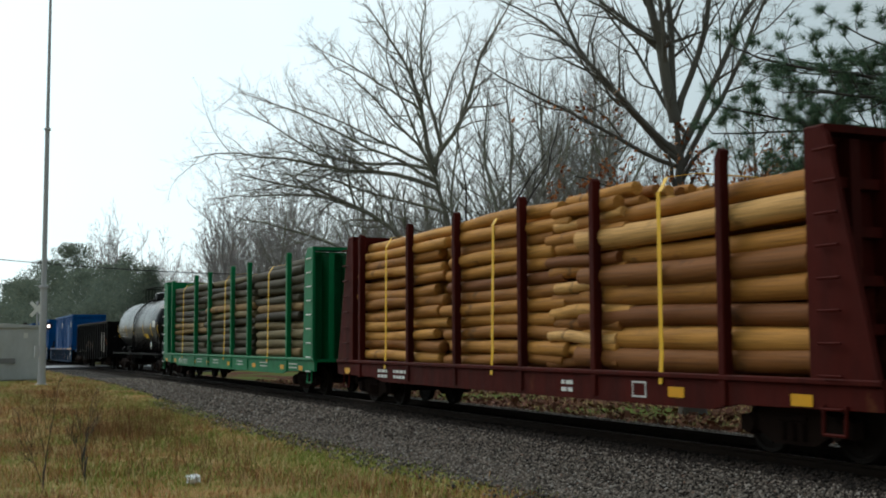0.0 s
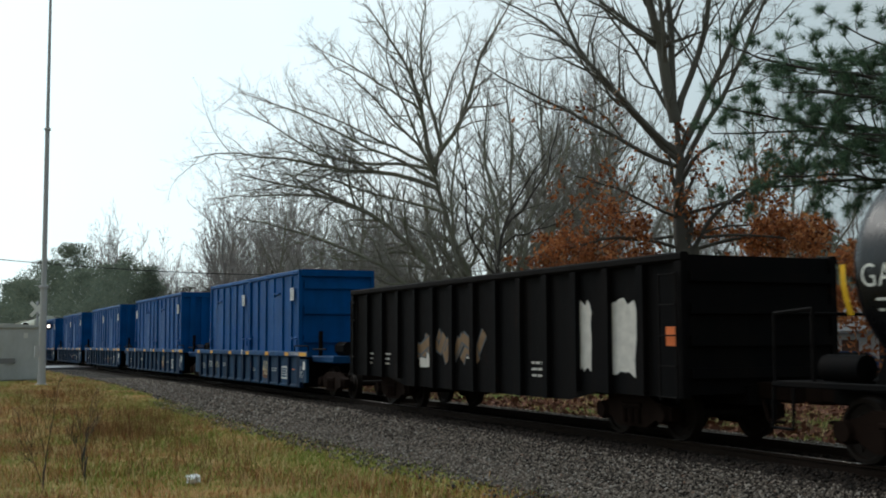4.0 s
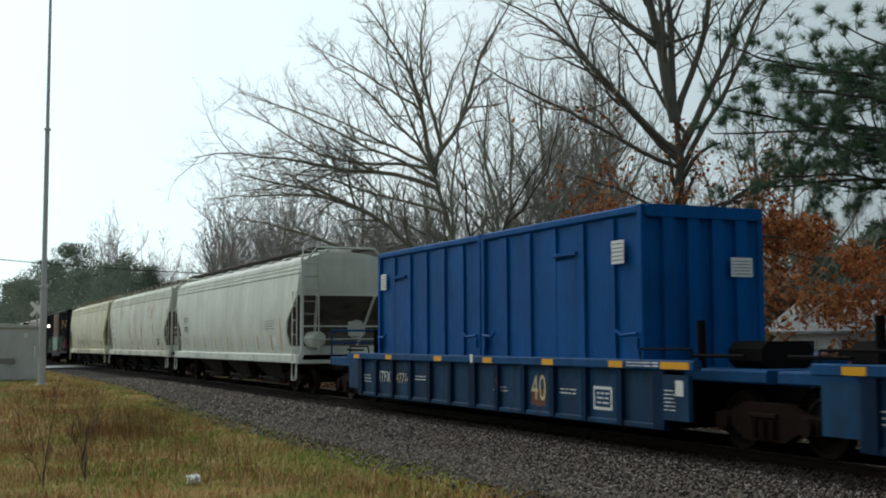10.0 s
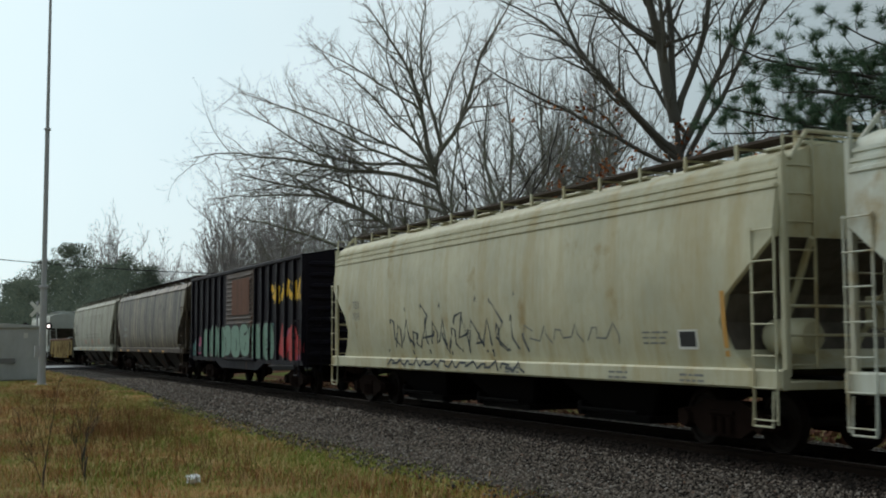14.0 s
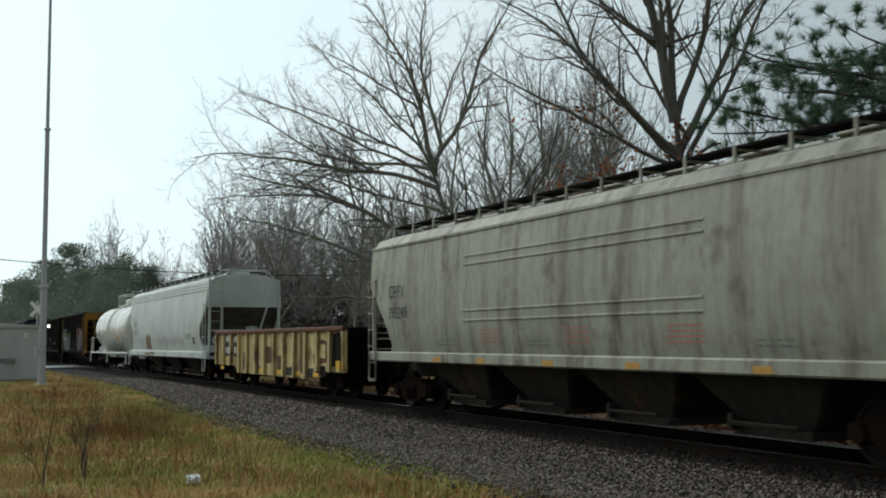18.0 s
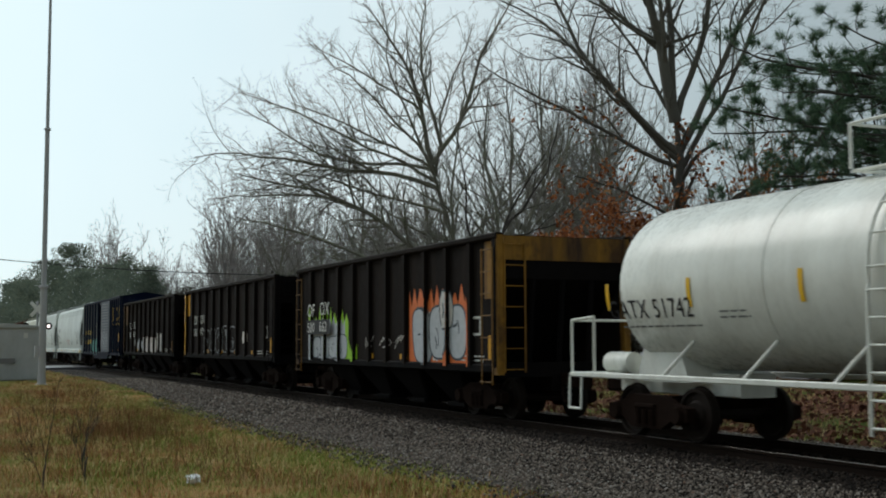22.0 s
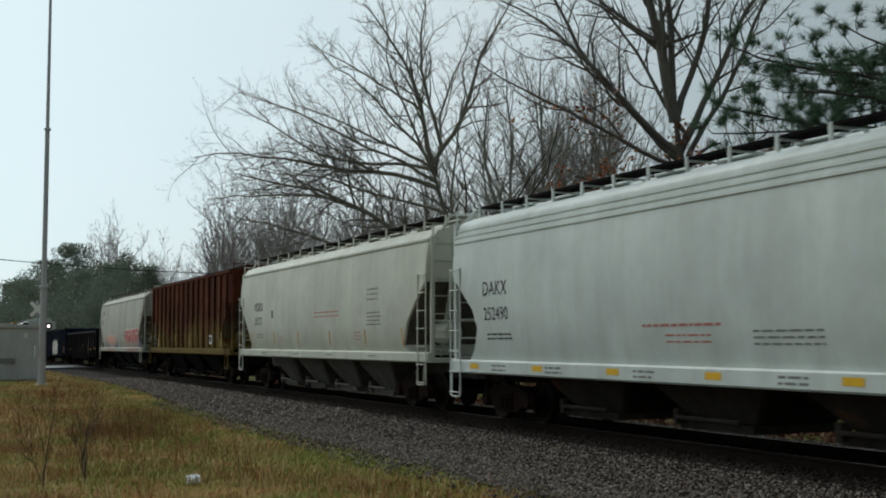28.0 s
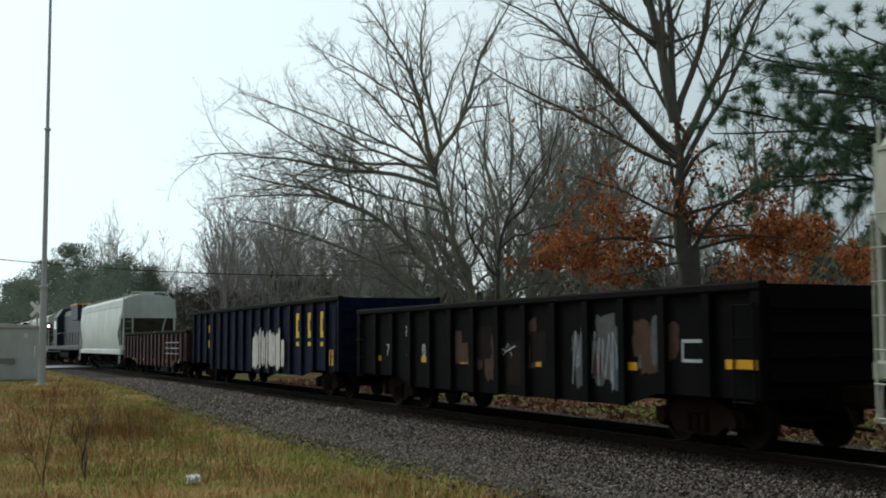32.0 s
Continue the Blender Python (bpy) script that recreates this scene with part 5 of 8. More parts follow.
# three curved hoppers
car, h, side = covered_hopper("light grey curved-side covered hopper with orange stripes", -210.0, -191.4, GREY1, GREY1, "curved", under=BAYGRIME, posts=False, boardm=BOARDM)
lettering(car, "WLPX", -7.3, 2.45, 0.26, BLACK, side)
lettering(car, "35002", -7.3, 2.05, 0.26, BLACK, side)
bars(car, -7.2, 1.75, 0.8, 3, GREYPRINT, side, 0.04)
stripes(car, side, (-7.6, -5.5, -3.5, -1.7, 0.3, 2.3, 4.5, 6.2), 1.35, 1.85)
stripes(car, side, (7.35,), 1.35, 2.4)
bars(car, 5.5, 2.3, 1.2, 4, GREYPRINT, side, 0.04)
panel(car, "stencil_box", 6.5, 6.8, 1.5, 1.8, WHITE, side)
for x in (-4.9, 0.0, 4.0):
    bars(car, x, 1.12, 0.7, 2, GREYPRINT, flat_side(1.57), 0.04)
car, h, side = covered_hopper("grey covered hopper with tan rust stains", -229.9, -211.4, GREY2, GREY2, "curved", boardm=BOARDM)
panel(car, "number_board", -7.75, -6.6, 1.98, 2.75, WHITE, side)
lettering(car, "ACFX", -7.6, 2.45, 0.24, BLACK, side, off=0.009)
lettering(car, "97855", -7.6, 2.06, 0.24, BLACK, side, off=0.009)
stripes(car, side, (-5.2, -2.8, -0.4, 3.0, 5.8), 1.3, 1.8)
panel(car, "stencil_box", 6.2, 6.7, 1.5, 1.82, BLACK, side)
bars(car, 6.25, 1.72, 0.4, 2, WHITE, side, 0.04, 0.1, 0.009)
for x, z in ((-1.3, 1.7), (0.8, 1.65)):
    bars(car, x, z, 0.7, 2, GREYPRINT, side, 0.05)
for x in (-7.0, -2.0, 1.5):
    bars(car, x, 1.12, 0.5, 2, GREYPRINT, flat_side(1.57), 0.04)
car, h, side = covered_hopper("tan stained covered hopper with black line graffiti", -249.7, -231.05, TAN, TAN, "curved", boardm=BOARDM)
scrawl(car, -5.2, 2.2, 1.28, 2.7, TAGINK, side, 4, 4, 0.075)
scrawl(car, -4.6, 1.7, 1.32, 2.2, TAGINK, side, 5, 6, 0.06)
scrawl(car, -5.0, 2.0, 1.03, 1.26, TAGINK, flat_side(1.575), 9, 7, 0.05)
scrawl(car, 1.9, 5.4, 1.55, 2.0, GREYPRINT, side, 6, 3, 0.035)
lettering(car, "TEIX", -7.55, 2.5, 0.2, GREYPRINT, side)
lettering(car, "7018", -7.55, 2.2, 0.2, GREYPRINT, side)
panel(car, "stencil_box", 6.95, 7.45, 1.5, 1.8, WHITE, side)
panel(car, "stencil_box", 7.0, 7.4, 1.54, 1.77, BLACK, side, 0.008)
stripes(car, side, (8.05,), 1.4, 2.35)
bars(car, 6.0, 1.75, 0.7, 3, GREYPRINT, side, 0.04)
for x in (1.2, 5.0, 7.0):
    bars(car, x, 1.1, 0.6, 2, GREYPRINT, flat_side(1.57), 0.05)

# dark boxcar with graffiti
car, h, side = boxcar("dark boxcar covered in colourful graffiti", -268.3, -252.6, DARKBOX, DARKBOX, DARKDOOR, 4.3, (-1.6, 2.2), 0.0, 6)
big = flat_side(1.56)
for i, x in enumerate((4.3, 5.5, 6.7)):
    graffiti(car, x, x + 0.95, 2.75, 3.7, SIGNY, BLACK, big, 20 + i, 1)
patchwork(car, -5.7, 5.0, 0.95, 2.3, (TAGTEAL, TAGWHITE, TAGINK, TAGTEAL, BLACK, plain("spray_olive", (0.12, 0.18, 0.06), 0.6)), flat_side(1.556), 31, 26)
bubbles(car, -5.7, 4.6, 1.0, 2.3, plain("spray_mint", (0.16, 0.27, 0.21), 0.6, 0, 0.4), BLACK, flat_side(1.573), 31, 8, 0.06)
patchwork(car, 5.2, 7.75, 0.95, 2.1, (TAGRED, TAGPINK, TAGRED, TAGINK), big, 33, 9)
graffiti(car, 5.2, 7.7, 0.95, 2.2, TAGRED, None, flat_side(1.57), 33, 2)
patchwork(car, -7.8, -5.7, 0.95, 1.9, (TAGPINK, TAGINK, TAGTEAL), big, 35, 6)
drape(car, [lo + 0.08 + i * (hi - lo - 0.16) / 6 for lo, hi in ((-h, -1.6), (2.2, h)) for i in range(7)], 0.07, 1.55, 1.46, proud=((-1.45, 2.1, 0.05),))
panel(car, "rust_patch", -0.6, 1.9, 2.6, 3.9, RUSTCHORD, flat_side(1.605), 0.002)

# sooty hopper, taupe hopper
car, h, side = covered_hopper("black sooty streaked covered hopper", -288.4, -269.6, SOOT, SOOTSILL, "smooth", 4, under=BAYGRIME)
for x in (-8.0, -5.6, -2.2, 1.2, 4.5):
    panel(car, "reflector", x, x + 0.45, 1.16, 1.26, RUSTSTRIPE, flat_side(1.57), nz=1)
bars(car, -6.6, 2.3, 1.2, 2, GREYPRINT, side, 0.2, 0.35)
car, h, side = covered_hopper("grey-brown streaked covered hopper with rib lines", -309.2, -289.8, TAUPE, TAUPE, "smooth", 4, under=BAYGRIME)
lettering(car, "CBFX", -8.25, 2.68, 0.32, BLACK, side)
lettering(car, "398248", -8.25, 2.18, 0.3, BLACK, side)
for z in (3.24, 3.42, 2.05, 2.26):
    sh = Shape()
    sh.slab(-3.95, 4.35, -side(z) - 0.02, -side(z) + 0.04, z, z + 0.045, 0.01)
    part("side_rib", sh, TAUPE, car)
for x in (-3.2, 0.2, 3.4):
    bars(car, x, 1.85, 0.9, 4, REDPRINT, side, 0.04)
for x in (-5.3, -1.2, 5.5):
    bars(car, x, 1.62, 0.9, 2, GREYPRINT, side, 0.05)
for x in (-5.6, -3.4, -0.6, 2.2, 5.4):
    panel(car, "reflector", x, x + 0.42, 1.17, 1.28, RUSTSTRIPE, flat_side(1.57), nz=1)

# yellow gondola
car, h, side = gondola("low yellow gondola with rust and black patches", -326.3, -311.3, 2.06, YELGON, DARK, 13, 0.77, 0.52, chord=RUSTCHORD, end_mat=CARBLACK)
panel(car, "black_panel", -6.45, -5.5, 1.1, 1.95, BLACK, side)
panel(car, "black_panel", -4.9, -4.1, 1.1, 1.95, BLACK, side)
for x, n in ((-6.35, 3), (-4.8, 2)):
    for z in (1.62, 1.2):
        for i in range(n):
            smear(car, x + i * 0.32, x + i * 0.32 + 0.24, z, z + 0.26, WHITE, side, int(10 * z) + i, off=0.009)
for x in (-6.9, -3.2, -1.4, 0.8, 2.8, 4.6):
    panel(car, "reflector", x, x + 0.5, 0.6, 0.72, SIGNY, side, nz=1)
panel(car, "reflector", 6.9, 7.5, 0.85, 1.1, SIGNY, flat_side(1.55), nz=1)
for x0, x1, z0, z1 in ((-0.6, 0.3, 0.9, 1.5), (5.9, 6.4, 0.95, 1.7), (0.8, 1.4, 0.7, 1.2), (3.5, 4.0, 0.75, 1.9)):
    smear(car, x0, x1, z0, z1, RUSTCHORD, side, int(x0 * 7) + 50)
for x0, x1 in ((-2.2, -1.2), (1.8, 2.6), (3.9, 4.7)):
    smear(car, x0, x1, 0.55, 0.85, BLACK, side, int(x0 * 7) + 70)
for x0, x1, z0, z1, m in ((3.25, 3.7, 0.58, 1.96, RUSTCHORD), (-1.75, -1.4, 0.6, 1.96, RUSTCHORD), (4.6, 6.1, 0.95, 1.7, RUSTCHORD), (6.2, 7.4, 0.86, 1.96, BROWNBLACK), (-3.6, -3.2, 0.6, 1.3, RUSTCHORD), (5.2, 5.8, 0.6, 0.95, BROWNBLACK)):
    smear(car, x0, x1, z0, z1, m, side, int(x0 * 9) + 130, 0.0045)
panel(car, "stencil_box", 4.9, 5.75, 1.15, 1.55, YELGON, side, 0.009)

# pale hopper with graffiti
car, h, side = covered_hopper("pale grey covered hopper with spray paint along its sill", -346.4, -327.7, PALE, PALE, "curved", under=BAYGRIME, posts=True)
lettering(car, "CUBX", -7.7, 2.48, 0.3, GREYPRINT, side)
lettering(car, "69480", -7.65, 2.0, 0.28, GREYPRINT, side)
graffiti(car, -6.4, -4.9, 1.4, 1.95, None, plain("spray_violet", (0.14, 0.12, 0.25), 0.6), side, 8, 2)
flame(car, -4.3, -2.9, 1.3, 2.15, TAGBROWN, side, 12, 0.3)
graffiti(car, -4.2, -2.6, 0.98, 1.25, TAGBROWN, None, flat_side(1.57), 13, 1, wide=1.2)
scrawl(car, -1.8, 4.5, 1.45, 2.0, plain("spray_faint", (0.3, 0.32, 0.36), 0.6), side, 15, 6, 0.035)
graffiti(car, -0.9, 3.6, 1.4, 1.95, None, plain("spray_faint", (0.3, 0.32, 0.36), 0.6), side, 17, 4)
bars(car, 5.3, 1.95, 1.2, 3, GREYPRINT, side, 0.06)
panel(car, "stencil_box", 6.75, 7.1, 1.55, 1.85, BLACK, side)
stripes(car, side, (-8.4, 7.55), 1.4, 2.35)
stripes(car, side, (-5.2, -1.9, 1.0, 4.6), 1.35, 1.8)
for x in (-6.8, -3.5, 0.5, 4.0, 6.4):
    bars(car, x, 1.08, 0.6, 2, GREYPRINT, flat_side(1.57), 0.05)

# white tank car
car, h, side = tank_car("white tank car with top platform and railings", -362.7, -347.6, TANKWHITE, TANKWHITE)
lettering(car, "GATX 51742", -6.35, 2.0, 0.32, BLACK, side)
bars(car, -6.1, 1.85, 2.2, 1, GREYPRINT, side, 0.04)
stripes(car, side, (-6.4, -4.1, -1.6, 1.55, 3.86, 6.2), 2.15, 2.6, SIGNY)
stripes(car, side, (6.1,), 1.7, 2.2, SIGNY)
panel(car, "yellow_placard", 2.2, 2.95, 1.8, 2.05, SIGNY, side)
bars(car, -3.4, 2.05, 0.7, 2, GREYPRINT, side, 0.04)
bars(car, 3.6, 2.1, 0.7, 1, BLACK, side, 0.09)
bars(car, 5.0, 2.6, 1.1, 6, GREYPRINT, side, 0.05, 0.1)
panel(car, "stencil_box", 4.6, 4.9, 1.85, 2.05, GREYPRINT, side)

# three black coal hoppers
RIBFACE = flat_side(1.605)


def coal_marks(car, num, z_out=1.505):
    lettering(car, "OF", -5.5, 2.36, 0.38, WHITE, flat_side(z_out), squeeze=1.0)
    lettering(car, "OX", -4.35, 2.39, 0.38, WHITE, flat_side(z_out), squeeze=1.0)
    lettering(car, num[:3], -5.5, 1.9, 0.3, WHITE, flat_side(z_out), squeeze=1.0)
    lettering(car, num[3:], -4.4, 1.92, 0.3, WHITE, flat_side(z_out), squeeze=1.0)
    for x in (-3.2, -0.9, 1.4, 3.8):
        panel(car, "reflector", x, x + 0.5, 1.2, 1.33, YELLOW, flat_side(1.505), nz=1)
    for x in (-5.75, 6.2):
        panel(car, "reflector", x, x + 0.13, 1.25, 1.75, YELLOW, flat_side(1.505), nz=1)
    panel(car, "stencil_box", 5.35, 5.85, 1.75, 2.15, WHITE, flat_side(1.505))
    panel(car, "stencil_box", 5.4, 5.8, 1.8, 2.1, BROWNBLACK, flat_side(1.505), 0.008)
    bars(car, 4.6, 1.3, 1.4, 2, WHITE, flat_side(1.505), 0.04)


car, h, side = coal_hopper("black ribbed coal hopper with orange end and graffiti", -378.8, -365.3, BROWNBLACK, CARBLACK, ORANGE)
coal_marks(car, "500662", 1.64)
panel(car, "number_panel", -5.6, -3.5, 1.84, 2.26, BLACK, flat_side(1.63), nz=1)
panel(car, "yellow_panel", 6.05, 6.55, 2.5, 3.68, ORANGE, flat_side(1.505))
flame(car, -5.75, -2.3, 1.1, 2.65, TAGGREEN, RIBFACE, 40, 0.6)
flame(car, -2.3, -1.6, 1.1, 1.7, TAGGREEN, RIBFACE, 43, 0.4)
flame(car, -5.5, -2.55, 1.1, 2.35, TAGGREY, flat_side(1.607), 39, 0.3)
patchwork(car, -5.4, -2.5, 1.12, 2.2, (TAGWHITE, TAGGREEN, TAGINK, TAGGREY), RIBFACE, 42, 9, 0.0065)
bubbles(car, -5.4, -2.4, 1.14, 1.82, TAGGREY, TAGINK, flat_side(1.612), 41, 4, 0.03)
for x in (-1.1, 0.1, 1.1):
    graffiti(car, x, x + 0.7, 1.4, 1.85, None, TAGWHITE, RIBFACE, int(x * 10) + 47, 1)
flame(car, 2.0, 5.4, 1.1, 2.9, TAGORANGE, RIBFACE, 45, 0.5)
patchwork(car, 2.2, 5.2, 1.12, 2.5, (TAGGREY, TAGINK, TAGWHITE), RIBFACE, 46, 8, 0.0045)
bubbles(car, 2.3, 5.2, 1.14, 2.4, TAGGREY, TAGINK, flat_side(1.613), 44, 3, 0.05)
bubbles(car, 3.8, 4.5, 1.9, 2.75, TAGWHITE, TAGINK, flat_side(1.616), 48, 1, 0.05)
drape(car, [-h + 0.12 + i * (2 * h - 0.24) / 11 for i in range(12)], 0.08, 1.6, 1.5)
car, h, side = coal_hopper("black ribbed coal hopper with yellow corner post", -395.2, -381.2, BROWNBLACK, CARBLACK, CARBLACK)
coal_marks(car, "500497")
bubbles(car, -3.6, 1.6, 1.2, 2.2, None, plain("spray_faded", (0.2, 0.21, 0.22), 0.7, 0, 0.4), RIBFACE, 51, 5, 0.05)
smear(car, 2.5, 3.3, 1.55, 2.0, TAGWHITE, RIBFACE, 53)
panel(car, "yellow_panel", -6.85, -6.3, 2.75, 3.65, YELLOW, flat_side(1.505))
panel(car, "yellow_post", -6.95, -6.72, 1.1, 3.65, YELLOW, flat_side(1.605))
drape(car, [-h + 0.12 + i * (2 * h - 0.24) / 11 for i in range(12)], 0.08, 1.6, 1.5)
car, h, side = coal_hopper("black ribbed coal hopper with pale graffiti patches", -411.6, -397.5, BROWNBLACK, CARBLACK, CARBLACK)
coal_marks(car, "500589")
graffiti(car, -3.5, -1.3, 1.2, 1.95, TAGGREY, None, RIBFACE, 61, 2)
patchwork(car, -1.3, 2.5, 1.1, 1.7, (TAGINK, TAGGREY, RUSTCHORD), RIBFACE, 62, 7)
bubbles(car, -1.2, 2.4, 1.12, 1.95, TAGWHITE, RUSTCHORD, flat_side(1.61), 63, 4, 0.04)
smear(car, 3.0, 3.7, 1.2, 2.1, TAGWHITE, RIBFACE, 65)
panel(car, "orange_panel", -6.95, -6.2, 2.6, 3.65, ORANGE, flat_side(1.505))
panel(car, "yellow_post", -7.0, -6.8, 1.1, 3.65, ORANGE, flat_side(1.605))
drape(car, [-h + 0.12 + i * (2 * h - 0.24) / 11 for i in range(12)], 0.08, 1.6, 1.5)

# navy boxcar, door part open
car, h, side = boxcar("navy blue boxcar with its ribbed grey door part open", -429.4, -413.5, NAVY, NAVY, NAVYDOOR, 4.34, (-1.1, 4.0), 1.75, 5, NAVYSHEET, DOORRIB)
patchwork(car, -0.9, 4.2, 0.68, 0.88, (TAGGREY, SCUFF, TAGTEAL, SCUFF), flat_side(1.505), 171, 7)
LOGO = plain("logo_yellow", (0.72, 0.45, 0.02), 0.5, 0, 0.15)
for i, x in enumerate((4.75, 5.95, 7.05)):
    lg = Shape()
    z0, w = 2.95, 0.62
    lg.box(x, x + w, -1.472, -1.462, z0 + 0.62, z0 + 0.8).box(x, x + w, -1.472, -1.462, z0, z0 + 0.18).box(x + 0.2 * (i == 2), x + 0.2 + 0.2 * (i == 2), -1.473, -1.463, z0, z0 + 0.8)
    lg.box(x, x + w, -1.472, -1.462, z0 - 0.3, z0 - 0.14)
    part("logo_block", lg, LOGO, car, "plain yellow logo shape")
for x in (-7.4, -6.2, -5.2):
    panel(car, "logo_block", x, x + 0.4, 2.2, 2.5, LOGO, side)
    panel(car, "logo_block", x, x + 0.4, 1.6, 1.9, LOGO, side)
for x in (2.0, 4.8, 7.2, -7.2, -3.6):
    panel(car, "reflector", x, x + 0.6, 1.12, 1.26, YELLOW, side, nz=1)
panel(car, "reflector", 7.7, 7.92, 1.7, 2.2, YELLOW, flat_side(1.555), nz=1)
TURQ = plain("spray_turquoise", (0.06, 0.30, 0.27), 0.5, 0, 0.3)
patchwork(car, -4.4, -0.9, 0.75, 1.5, (TURQ, TURQ, TAGINK), flat_side(1.56), 70, 6)
graffiti(car, -4.2, -1.3, 0.8, 2.1, TURQ, TAGINK, flat_side(1.57), 71, 3)
drape(car, [-h + 0.08 + i * (h - 1.1 - 0.16) / 5 for i in range(6)], 0.07, 1.55, 1.46)
for x in (4.4, 5.7, 6.9):
    patchwork(car, x, x + 1.0, 1.25, 2.15, (SCUFF, TAGINK, SCUFF, TAGTEAL), side, int(x * 3), 5)
for x in (-7.5, -6.4, -5.2, -2.8, 4.6, 5.9, 7.1):
    scrawl(car, x, x + 0.7, 1.5, 3.9, SCUFF, side, int(x * 5) + 60, 2, 0.014)
scrawl(car, 0.8, 3.8, 1.2, 2.6, TAGGREY, flat_side(1.605), 72, 4, 0.03)
bars(car, -2.2, 2.9, 0.4, 6, TAGWHITE, side, 0.06, 0.2)

# white hoppers
for rear, front, num in ((-446.5, -430.4, "252520"), (-464.5, -447.7, "252490")):
    car, h, side = covered_hopper("clean white curved-side covered hopper with yellow sill patches", rear, front, WHITEH, WHITEH, "curved", under=BAYGRIME, post_step=1.1)
    o = -h + 8.4
    lettering(car, "DAKX", -6.75 + o, 2.56, 0.3, BLACK, side)
    lettering(car, num, -6.7 + o, 2.06, 0.27, BLACK, side)
    bars(car, -6.6 + o, 1.75, 1.1, 2, BLACK, side, 0.05)
    bars(car, -1.0, 1.85, 2.0, 1, REDPRINT, side, 0.06)
    bars(car, -0.4, 1.7, 1.2, 2, REDPRINT, side, 0.04, 0.1)
    bars(car, 1.7, 1.75, 1.4, 3, GREYPRINT, side, 0.04, 0.09)
    bars(car, 4.9, 2.45, 1.2, 6, GREYPRINT, side, 0.04, 0.1)
    panel(car, "stencil_box", 5.3, 5.75, 1.6, 1.85, BLACK, side)
    bars(car, 5.4, 1.75, 0.3, 1, WHITE, side, 0.05, 0.1, 0.009)
    for x in (-7.4, -4.7, -2.1, 0.6, 3.4):
        panel(car, "reflector", x, x + 0.38, 1.06, 1.17, SIGNY, flat_side(1.57), nz=1)
    panel(car, "reflector", 6.7, 7.6, 1.03, 1.14, SIGNY, flat_side(1.57), nz=1)
    for x in (-6.4, -4.2, -1.3, 2.2, 4.6, 5.6):
        bars(car, x, 1.12, 0.6, 2, GREYPRINT, flat_side(1.57), 0.05)
car, h, side = covered_hopper("cream white covered hopper with orange stripes", -482.7, -465.7, CREAM, CREAM, "smooth", 4, under=BAYGREY)
lettering(car, "MGRX", -6.4, 2.66, 0.3, BLACK, side)
lettering(car, "50121", -6.3, 2.2, 0.28, BLACK, side)
bars(car, -6.2, 1.85, 0.8, 2, GREYPRINT, side, 0.05)
panel(car, "stencil_box", -4.3, -4.05, 2.4, 2.65, GREYPRINT, side)
bars(car, 0.2, 2.45, 2.2, 2, REDPRINT, side, 0.05, 0.12)
bars(car, 4.6, 2.95, 0.8, 3, GREYPRINT, side, 0.06, 0.13)
bars(car, 4.6, 2.35, 1.0, 4, GREYPRINT, side, 0.05, 0.1)
stripes(car, side, (-6.9, -4.1, -1.5, 1.5, 4.35, 6.9), 1.5, 1.95)
bars(car, 3.6, 1.85, 0.5, 3, REDPRINT, side, 0.04)
bars(car, -3.4, 1.75, 0.3, 2, REDPRINT, side, 0.04)
for x in (-5.5, -2.0, 1.2, 4.6):
    bars(car, x, 1.25, 0.6, 1, GREYPRINT, flat_side(1.57), 0.05)

# rusted ribbed hopper
car, h, side = covered_hopper("heavily rusted ribbed covered hopper with green mould", -500.5, -484.2, RUSTH, RUSTH, "rib", 3, posts=False, boardm=DARK, board_z=4.5)
panel(car, "stencil_box", 4.95, 5.4, 1.55, 1.9, WHITE, flat_side(1.59), nz=1)
panel(car, "stencil_box", 5.02, 5.33, 1.64, 1.84, BLACK, flat_side(1.595), nz=1)
stripes(car, flat_side(1.59), (-5.8, -1.6, 1.1, 6.9), 1.45, 2.0)

# dull hopper with red graffiti
car, h, side = covered_hopper("dull grey covered hopper with red and salmon graffiti", -518.0, -502.6, NAG, NAG, "smooth", 3)
lettering(car, "NAHX", -6.6, 3.35, 0.26, BLACK, side)
lettering(car, "66218", -6.65, 2.82, 0.26, BLACK, side)
panel(car, "stencil_box", -1.2, -0.9, 2.95, 3.2, GREYPRINT, side)
panel(car, "stencil_box", -1.18, -0.92, 2.98, 3.17, NAG, side, 0.008)
flame(car, -5.0, -3.9, 1.36, 2.0, TAGBLUE, side, 80, 0.45)
flame(car, -2.2, -0.7, 1.36, 1.95, TAGBLUE, side, 82, 0.45)
flame(car, 6.1, 7.0, 1.36, 2.0, TAGBLUE, side, 84, 0.4)
bubbles(car, -4.5, -1.3, 1.4, 2.1, TAGSALMON, TAGWHITE, side, 81, 5, 0.04)
bubbles(car, 2.2, 6.5, 1.36, 2.4, TAGRED, TAGWHITE, side, 83, 5, 0.06)
for x0, x1, m in ((-4.9, -1.4, TAGSALMON), (2.6, 6.4, TAGRED)):
    scrawl(car, x0, x1, 1.15, 1.36, m, flat_side(1.572), int(x0 * 10) + 90, 6, 0.05)
bars(car, 1.2, 2.15, 1.0, 3, GREYPRINT, side, 0.05)
stripes(car, side, (6.3,), 2.0, 2.7)

